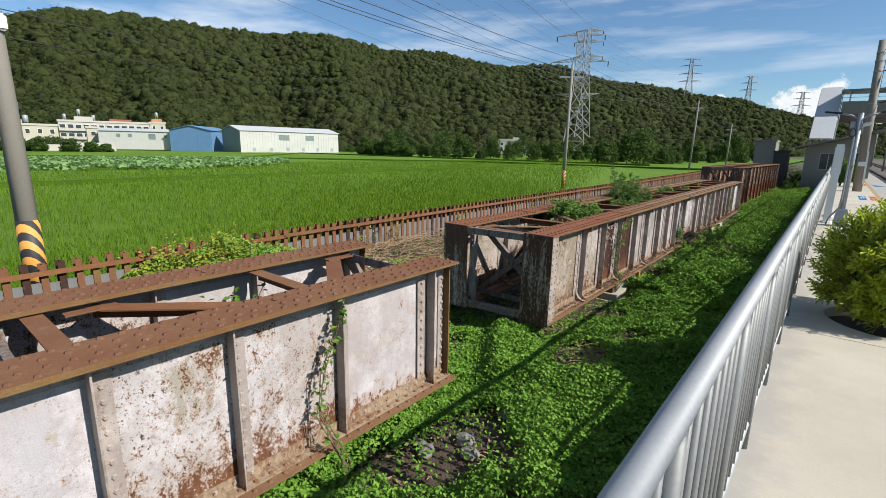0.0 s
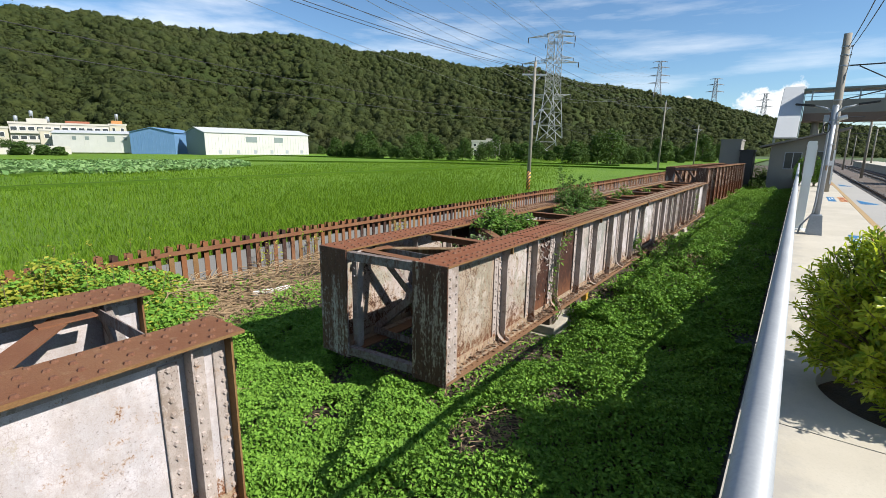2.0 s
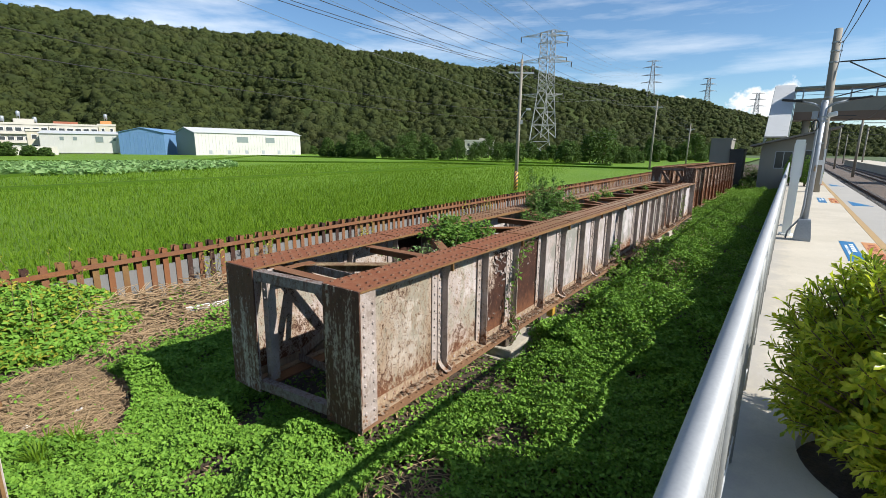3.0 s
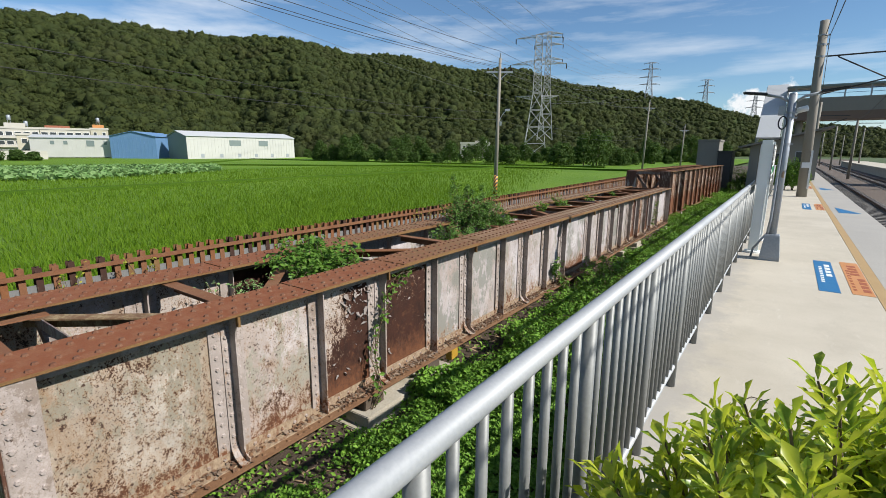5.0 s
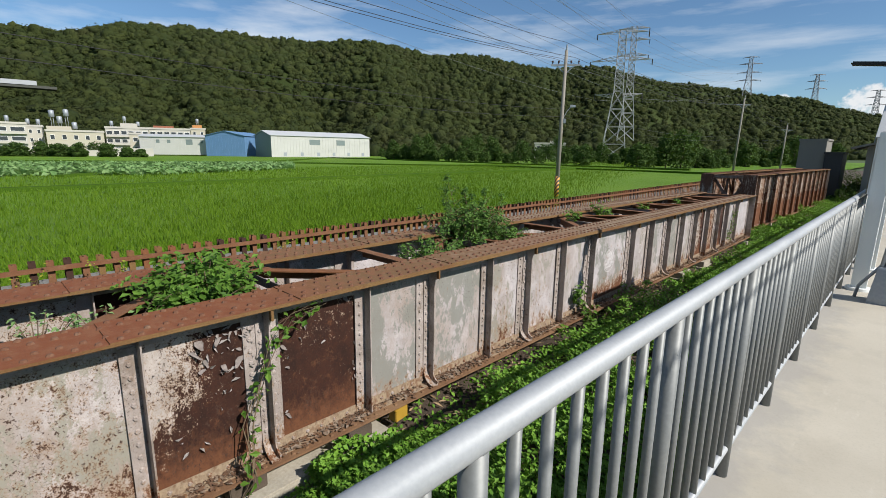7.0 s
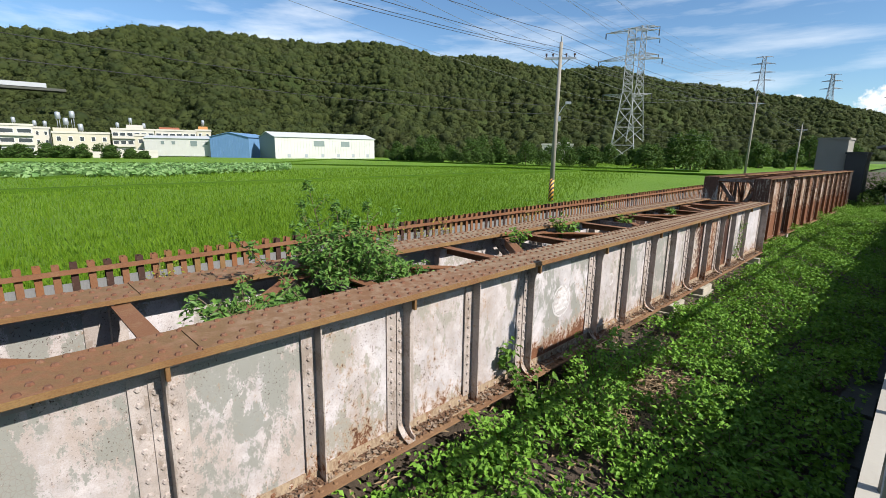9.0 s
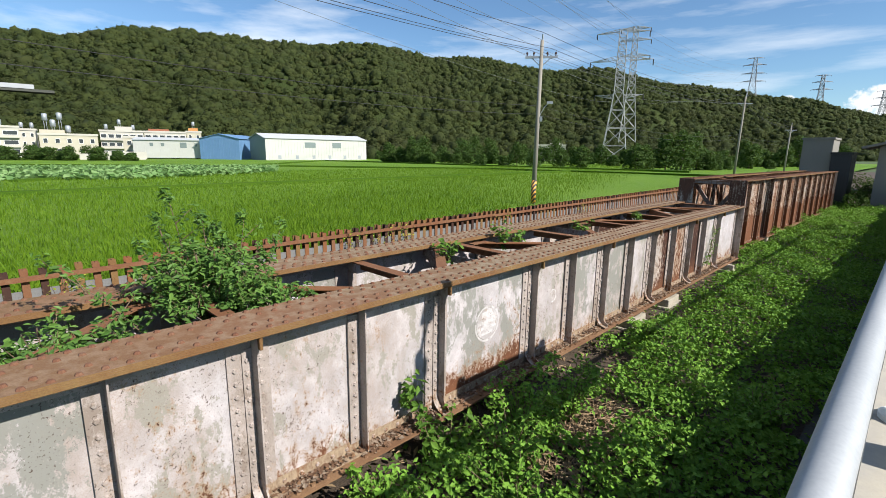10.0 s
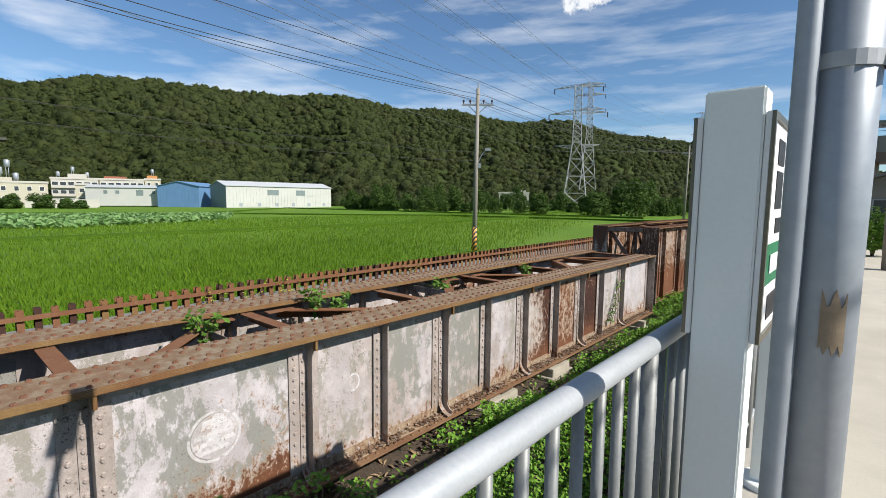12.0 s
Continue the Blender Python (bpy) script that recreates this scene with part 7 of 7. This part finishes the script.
# tall shrub from between the webs
tall = clump(on_b(-0.25, 6.9, -0.45), 0.50, 0.82, 96, 0.25, 50) + clump(on_b(0.05, 5.75, -0.42), 0.42, 0.50, 44, 0.5, 36) + clump(on_b(0.15, 7.3, -0.35), 0.30, 0.45, 30, 0.6, 34)
for x, y, z, count in ((-0.68, 6.75, 0.77, 46), (-0.60, 6.62, 0.60, 40), (-0.50, 6.95, 0.58, 44), (-0.35, 7.25, 0.58, 36), (-0.25, 7.55, 0.50, 30), (-0.45, 7.05, 0.50, 44), (-0.40, 6.45, 0.42, 34), (-0.30, 5.85, 0.40, 20), (-0.15, 6.75, 0.42, 44), (-0.20, 7.0, 0.45, 44)):
    b0, t0 = on_b(x * 0.5, 6.9 + (y - 6.9) * 0.4, -0.4), on_b(x, y, z)
    tall.append(([b0, b0.lerp(t0, 0.5) + Vector((0, 0, 0.06)), t0, t0 + Vector((0.03, -0.03, 0.06))], count * 2))
    for k in range(5):
        b1 = b0.lerp(t0, 0.3 + 0.13 * k)
        a = rng.uniform(0, 6.3)
        tall.append(([b1, b1 + Vector((0.10 * math.cos(a), 0.10 * math.sin(a), 0.08)), b1 + Vector((0.17 * math.cos(a), 0.17 * math.sin(a), 0.13))], 18))
sprigs("girder_shrub", "tall green shrub growing out of the bridge girder", "shrub", tall, (0.04, 0.088), M["shrub_tall"], "weeds on the girders", 0.42)
for y, h, n in ((9.7, 0.32, 8), (11.0, 0.38, 9), (11.3, 0.24, 6), (13.0, 0.22, 6), (15.4, 0.2, 5)):
    sprigs("girder_weed", "small green sprout between rusty braces", "weed", clump(on_b(-0.15 + 0.1 * math.sin(y), y, -0.16), 0.16, h, n, 0.3, 12), (0.05, 0.10), M["shrub"], "weeds on the girders")


def vine(points, seed, per=26, spread=0.06):
    out = []
    for k in range(4):
        out.append(([Vector(p) + Vector(rng.normal(0, spread * 0.5, 3)) for p in points], per))
    return out


xw = XW + 0.05
sprigs("climbing_vine", "thin green vine climbing the girder web", "vine", vine([on_b(xw + 0.02, 2.73, -1.75), on_b(xw + 0.22, 2.86, -1.3), on_b(xw + 0.1, 2.90, -0.95), on_b(xw + 0.06, 3.03, -0.6), on_b(xw + 0.05, 3.16, -0.3), on_b(xw + 0.1, 3.30, -0.12), on_b(xw + 0.05, 3.60, -0.08)], 1, 24), (0.05, 0.10), M["shrub"], "vines on the girders")
sprigs("climbing_vine", "bushy green vine at the girder foot", "vine", vine([on_b(xw + 0.2, 8.22, -1.8), on_b(xw + 0.24, 8.27, -1.35), on_b(xw + 0.08, 8.17, -1.1), on_b(xw + 0.06, 8.19, -0.85)], 2, 36, 0.10) + clump(on_b(xw + 0.3, 8.45, -1.75), 0.28, 0.5, 12, 0.5, 16), (0.06, 0.12), M["shrub"], "vines on the girders")
sprigs("climbing_vine", "short green vine on a far web panel", "vine", vine([on_b(xw + 0.02, 17.00, -1.2), on_b(xw + 0.03, 17.25, -0.8), on_b(xw + 0.02, 17.50, -0.35)], 3, 18, 0.05), (0.05, 0.09), M["shrub"], "vines on the girders")
xa = -2.60 - 0.19 + 0.05
sprigs("climbing_vine", "hanging leafy vine on a white girder web", "vine", vine([(xa + 0.12, 2.18, -1.15), (xa + 0.2, 2.10, -0.75), (xa + 0.03, 2.02, -0.35), (xa + 0.03, 2.05, 0.0), (xa + 0.03, 2.18, 0.3), (xa + 0.05, 2.28, 0.55)], 4, 34, 0.06), (0.035, 0.075), M["shrub"], "vines on the girders")
for k, (x, y, h) in enumerate(((-0.1, 12.0, 0.3), (0.0, 11.7, 0.25))):
    sprigs("girder_weed", "round-leaved weed inside the front girder", "weed", clump(A_M @ Vector((x - 0.1, y - 0.2, -0.5)), 0.28, h + 0.12, 8, 0.5, 7), (0.06, 0.11), M["shrub"], "weeds on the girders")

# taller weeds between the girder and the platform
for x, y, h, rad in ((-2.40, 15.35, 0.72, 0.34), (-2.30, 16.0, 0.66, 0.36), (-2.20, 14.9, 0.50, 0.36), (-1.95, 14.5, 0.38, 0.4), (-1.15, 16.2, 0.36, 0.42), (-0.95, 15.1, 0.34, 0.4), (-2.5, 13.7, 0.42, 0.3), (-0.85, 17.4, 0.34, 0.4), (-2.55, 18.6, 0.4, 0.3), (-1.5, 13.3, 0.32, 0.4), (-2.45, 11.7, 0.4, 0.3)):
    sprigs("tall_weed", "leafy green weed standing beside the girder foot", "weed", clump((x, y, GROUND + 0.02), rad, h, 28, 0.3, 30), (0.035, 0.078), M["creeper"], "tall weeds")

# dry leaves and twigs on the bare patches of soil
n = 900
k = rng.random(n)
c = np.where((k < 0.7)[:, None], np.array([[-1.95, 16.1]]) + rng.normal(0, 1, (n, 2)) * np.array([0.20, 0.34]), np.array([[-2.0, 15.0]]) + rng.normal(0, 1, (n, 2)) * np.array([0.22, 0.2]))
c = np.column_stack([c, np.full(n, GROUND + 0.055) + rng.uniform(0, 0.03, n)])
tagged(new("dry_leaves", leaf_mesh("dry_leaves", c, (0.035, 0.085), 0.5, M["straw"], 0.5)), "dry brown fallen leaves on bare soil", "litter", kind="stuff")

# tangle of yellowing vines by the fence
n = 34000
x, y = rng.uniform(-10.6, -7.2, n), rng.uniform(2.2, 6.6, n)
hh = (0.55 + 0.55 * lumps(x, y, 1.6, 3.0)) * np.exp(-((x + 9.3) / 1.1) ** 2) * np.clip(1 - np.abs(y - 4.3) / 2.2, 0, 1) ** 0.6
c = np.stack([x, y, GROUND + 0.05 + hh * rng.uniform(0.6, 1.15, n) + 0.12 * rng.random(n)], 1)
keep = hh > 0.06
half = rng.random(n) < np.where(y < 4.5, 0.62, 0.25)
d = np.stack([0.4 * np.ones(n), 0 * x, np.ones(n)], 1)
for sel, mat, label in ((keep & half, "vine_yellow", "yellowing vine tangle over a rusty fence"), (keep & ~half, "creeper", "green vine tangle over a rusty fence")):
    v, f = leaf_cloud(c[sel], (0.06, 0.11), 0.5, 0.6, 0.25, d[sel])
    tagged(new("vine_tangle", mesh_np("vine_tangle", v, f, M[mat])), label, "vines", kind="stuff")

stalks = []
for k in range(46):
    x, y = -9.2 + rng.normal(0, 0.55), rng.uniform(2.8, 6.0)
    top = Vector((x + rng.normal(0, 0.2), y + rng.normal(0, 0.25), GROUND + rng.uniform(0.75, 1.15)))
    stalks.append(([(x, y, GROUND + 0.1), Vector((x, y, GROUND + 0.1)).lerp(top, 0.6), top, top + Vector((rng.normal(0, 0.12), rng.normal(0, 0.12), 0.02))], 9))
sprigs("vine_shoots", "yellow-green shoots rising from the vine tangle", "vine", stalks, (0.045, 0.09), M["vine_yellow"])

# dry cut stems before the fence
bm = bmesh.new()
for k in range(2600):
    x, y = rng.uniform(-9.35, -7.3), 5.6 + 14 * rng.random() ** 2.2
    a, ln = rng.uniform(0, 6.3), rng.uniform(0.25, 0.8)
    z = GROUND + 0.03 + 0.36 * rng.random() * math.exp(-((x + 8.9) / 0.7) ** 2)
    p = Vector((x, y, z))
    q = p + Vector((math.cos(a) * ln, math.sin(a) * ln, rng.uniform(-0.06, 0.12)))
    tube(bm, [p, p.lerp(q, 0.5) + Vector((0, 0, rng.uniform(0, 0.07))), q], [0.009, 0.008, 0.005], 4, False)
for k in range(1500):
    a, rr = rng.uniform(0, 2 * math.pi), math.sqrt(rng.random())
    p = Vector((-6.25 + 1.15 * rr * math.cos(a), 4.75 + 0.6 * rr * math.sin(a), GROUND + 0.05 + 0.05 * rng.random()))
    b, ln = rng.uniform(0, 6.3), rng.uniform(0.12, 0.42)
    q = p + Vector((math.cos(b) * ln, math.sin(b) * ln, rng.uniform(-0.02, 0.03)))
    tube(bm, [p, p.lerp(q, 0.5) + Vector((0, 0, rng.uniform(0, 0.03))), q], [0.004, 0.004, 0.0025], 4, False)
for cx, cy, rx, ry, count in ((-1.95, 16.1, 0.42, 0.6, 300), (-2.0, 15.0, 0.45, 0.4, 180), (-2.2, 6.0, 0.35, 0.5, 120)):
    for k in range(count):
        a, rr = rng.uniform(0, 2 * math.pi), math.sqrt(rng.random())
        p = Vector((cx + rx * rr * math.cos(a), cy + ry * rr * math.sin(a), GROUND + 0.06 + 0.05 * rng.random()))
        b, ln = rng.uniform(0, 6.3), rng.uniform(0.08, 0.3)
        q = p + Vector((math.cos(b) * ln, math.sin(b) * ln, rng.uniform(-0.02, 0.03)))
        tube(bm, [p, p.lerp(q, 0.5) + Vector((0, 0, 0.01)), q], [0.005, 0.005, 0.003], 4, False)
tagged(part("dry_stems", bm, M["straw"], None), "dry cut stems strewn on soil before the fence", "dry stems", kind="stuff")
bm = bmesh.new()
tube(bm, [(-8.16, 7.05, GROUND + 0.10), (-7.97, 7.75, GROUND + 0.11)], 0.05, 14)
tagged(part("plastic_pipe", bm, M["white_paint"], None), "short white plastic pipe lying on dry litter", "pipe")
# dry weeds along the fence top
sprigs("fence_weed", "dry yellow weed leaning on the fence", "weed", sum([clump((-9.2 - 0.021 * y, y, GROUND + 0.1), 0.4, 0.95, 7, 0.6, 10) for y in (8.2, 9.4, 12.5, 18.2, 19.0, 20.0, 24.0, 29.5)], []), (0.04, 0.08), M["vine_yellow"])

# litter of small sticks and flakes on the bare soil, and rust scale on the ledges
n = 9000
x, y = rng.uniform(-6.0, -0.6, n), rng.uniform(0, 24, n)
x[:2600], y[:2600] = rng.uniform(-7.4, -5.1, 2600), rng.uniform(4.1, 5.4, 2600)
c = np.stack([x, y, np.full(n, GROUND + 0.035)], 1)
v, f = leaf_cloud(c, (0.05, 0.16), 0.25, 0.3, 0.1)
tagged(new("leaf_litter", mesh_np("leaf_litter", v, f, M["straw"])), "dry brown leaves and sticks scattered on the soil", "leaf litter", kind="stuff")
n = 9500
yy = rng.uniform(0.05, 19.3, n)
yy = yy[(rng.random(n) < 0.30 + 0.7 * np.clip((yy - 1.8) / 1.5, 0, 1)) & (rng.random(n) < np.clip(lumps(yy, yy * 0.3, 2.1, 1.0) * 2.2 - 0.4, 0.15, 1))]
n = len(yy)
xx = XW + 0.02 + np.abs(rng.normal(0, 0.065, n))
keep = xx < B_WIDE / 2 - 0.01
pts = np.array([tuple(on_b(a, b, -1.365 + 0.022 + 0.012 + 0.02 * rng.random())) for a, b in zip(xx[keep], yy[keep])])
v, f = leaf_cloud(pts[::3], (0.02, 0.07), 0.3, 0.7, 0.2)
tagged(new("paint_flakes", mesh_np("paint_flakes", v, f, M["flake_grey"])), "fallen grey-white paint flakes on the girder ledge", "debris", kind="stuff")
M["rag"] = mat_plain("dull paint rags", (0.20, 0.175, 0.16), (0.36, 0.33, 0.31), 9, 0.8)
# curled rags of paint on the stripped panels
nr = 60
yy2, zz2 = rng.uniform(2.3, 4.0, nr), -0.12 - 0.95 * rng.random(nr) ** 1.5
yy2[::2], zz2[::2] = 2.88 + rng.normal(0, 0.13, nr // 2), -0.12 - 0.5 * rng.random(nr // 2)
pr = np.array([tuple(on_b(XW + 0.022, a, b)) for a, b in zip(yy2, zz2)])
vr, fr = leaf_cloud(pr, (0.02, 0.085), 0.7, 0.32, 0.5, np.tile(np.array([[1.0, 0.0, 0.25]]), (nr, 1)))
tagged(new("paint_rags", mesh_np("paint_rags", vr, fr, M["rag"])), "curled rags of white paint peeling off brown steel", "paint", kind="stuff")
pts = np.delete(pts, np.s_[::3], 0)
v, f = leaf_cloud(pts, (0.02, 0.06), 0.3, 0.8, 0.2)
tagged(new("rust_scale", mesh_np("rust_scale", v, f, M["debris"])), "loose rust flakes and dirt on the girder ledge", "debris", kind="stuff")

# yellow timber wedge on the block
bm = bmesh.new()
box(bm, -0.05, 0.05, -0.09, 0.09, 0, 0.13, 0.006)
ob = part("timber_wedge", bm, M["yellow"], None)
ob.matrix_basis = pose(-2.90, 10.63, -0.99, 0, 0, 8)
tagged(ob, "yellow painted timber wedge under the girder edge", "wedge")

# stones near the front girder
for k in range(9):
    bm = bmesh.new()
    bmesh.ops.create_icosphere(bm, subdivisions=2, radius=rng.uniform(0.06, 0.15))
    sx, sy = rng.uniform(0.8, 1.4), rng.uniform(0.8, 1.3)
    for w3 in bm.verts:
        w3.co = Vector((w3.co.x * sx, w3.co.y * sy, w3.co.z * 0.55)) * (1 + 0.25 * noise.noise(w3.co * 9 + Vector((k, 0, 0))))
    ob = part("stone", bm, M["concrete_old"], None)
    ob.matrix_basis = pose(-2.35 + rng.uniform(-0.25, 0.5), 2.2 + rng.uniform(-0.6, 2.2), GROUND + 0.05, 0, 0, rng.uniform(0, 360))
    tagged(ob, "grey rough stone lying among the weeds", "stone", "stones by the girder")

# faded round emblem on the web
g = thing("painted_emblem", "faded white round painted emblem on the web", "emblem", B_M)
xe = B_WIDE / 2 - B_WEB + 0.0085
bm = bmesh.new()
cy, cz, r = 9.37, -0.635, 0.205
seg = 40
for k in range(seg):
    if k % 13 == 5:
        continue
    a0, a1 = 2 * math.pi * k / seg, 2 * math.pi * (k + 0.96) / seg
    q = [(cy + rr * math.cos(a), cz + rr * math.sin(a)) for rr, a in ((r, a0), (r, a1), (r - 0.022, a1), (r - 0.022, a0))]
    vs = [bm.verts.new((xe, yy, zz)) for yy, zz in q]
    bm.faces.new(vs)
part("ring", bm, M["emblem"], g, kind="stuff")
bm = bmesh.new()
bmesh.ops.create_circle(bm, cap_ends=True, radius=r - 0.03, segments=32, matrix=Matrix.Translation((xe - 0.001, cy, cz)) @ Matrix.Rotation(math.pi / 2, 4, "Y"))
part("disc", bm, mat_peeling("faded disc paint", (0.47, 0.45, 0.45), (0.36, 0.33, 0.32), RUST, 0.47, 0.60, 12, 0.60), g)
for k, (y0, y1, z0, z1) in enumerate(((-0.10, 0.10, 0.07, 0.14), (-0.16, 0.13, 0.0, 0.035), (-0.17, 0.16, -0.065, -0.03), (-0.13, 0.12, -0.125, -0.095))):
    bm = bmesh.new()
    vs = [bm.verts.new((xe, cy + a, cz + b)) for a, b in ((y0, z0), (y1, z0 + 0.01), (y1 - 0.02, z1 + 0.01), (y0 + 0.01, z1))]
    bm.faces.new(vs)
    part("bar", bm, M["emblem"], g)

# small painted ring on the next panel
bm = bmesh.new()
for k in range(24):
    a0, a1 = 2 * math.pi * k / 24, 2 * math.pi * (k + 1) / 24
    vs = [bm.verts.new((xe, 10.70 + rr * math.cos(a), -0.59 + rr * 1.2 * math.sin(a))) for rr, a in ((0.075, a0), (0.075, a1), (0.060, a1), (0.060, a0))]
    bm.faces.new(vs)
ob = part("painted_ring", bm, M["emblem"], None)
ob.matrix_basis = B_M
tagged(ob, "small faded white painted ring on the web", "mark")


# litter on the bare patch
def scrap(x, y, size, mat, label, category):
    bm = bmesh.new()
    bmesh.ops.create_grid(bm, x_segments=6, y_segments=5, size=size)
    for w3 in bm.verts:
        w3.co.z = 0.35 * size * noise.noise(Vector((w3.co.x * 14 + x, w3.co.y * 14 + y, 0.5))) + 0.25 * size
        w3.co.y *= 0.6
    bmesh.ops.solidify(bm, geom=bm.faces[:], thickness=0.003)
    ob = part("paper_scrap" if category == "litter" else "plastic_scrap", bm, M[mat], None)
    ob.matrix_basis = pose(x, y, GROUND + 0.07, 0, 0, 40 * x)
    tagged(ob, label, category)


scrap(-5.86, 4.30, 0.075, "white_paint", "crumpled white paper scrap lying on dry straw", "litter")
scrap(-5.86, 4.77, 0.055, "white_paint", "small pale paper scrap lying on dry straw", "litter")
scrap(-5.72, 5.28, 0.09, "black", "dark plastic scrap lying at the weed edge", "plastic scrap")


def grass_tuft(x, y, h, count):
    g = thing("grass_tuft", "tuft of long thin green grass blades", "grass", pose(x, y, GROUND), "grass tufts")
    vs, fs = [], []
    for k in range(count):
        a, lean = rng.uniform(0, 2 * math.pi), rng.uniform(0.15, 0.8)
        hh = h * rng.uniform(0.6, 1.0)
        d, s0 = np.array([math.cos(a), math.sin(a), 0]), np.array([-math.sin(a), math.cos(a), 0]) * 0.006
        o = d * 0.04 * rng.random()
        mid = o + d * lean * hh * 0.35 + np.array([0, 0, hh * 0.6])
        tip = o + d * lean * hh + np.array([0, 0, hh * (1.0 - 0.4 * lean)])
        i = len(vs)
        vs += [o - s0, o + s0, mid + s0, mid - s0, tip]
        fs += [(i, i + 1, i + 2), (i, i + 2, i + 3), (i + 3, i + 2, i + 4)]
    hang("blades", mesh_np("blades", np.array(vs), np.array(fs), M["rice"]), g, kind="stuff")


for x, y, h, count in ((-6.3, 5.55, 0.50, 60), (-5.1, 4.55, 0.38, 70), (-5.0, 4.25, 0.42, 80), (-5.35, 4.4, 0.3, 50), (-9.1, 7.3, 0.45, 50), (-8.9, 10.2, 0.4, 40)):
    grass_tuft(x, y, h, count)
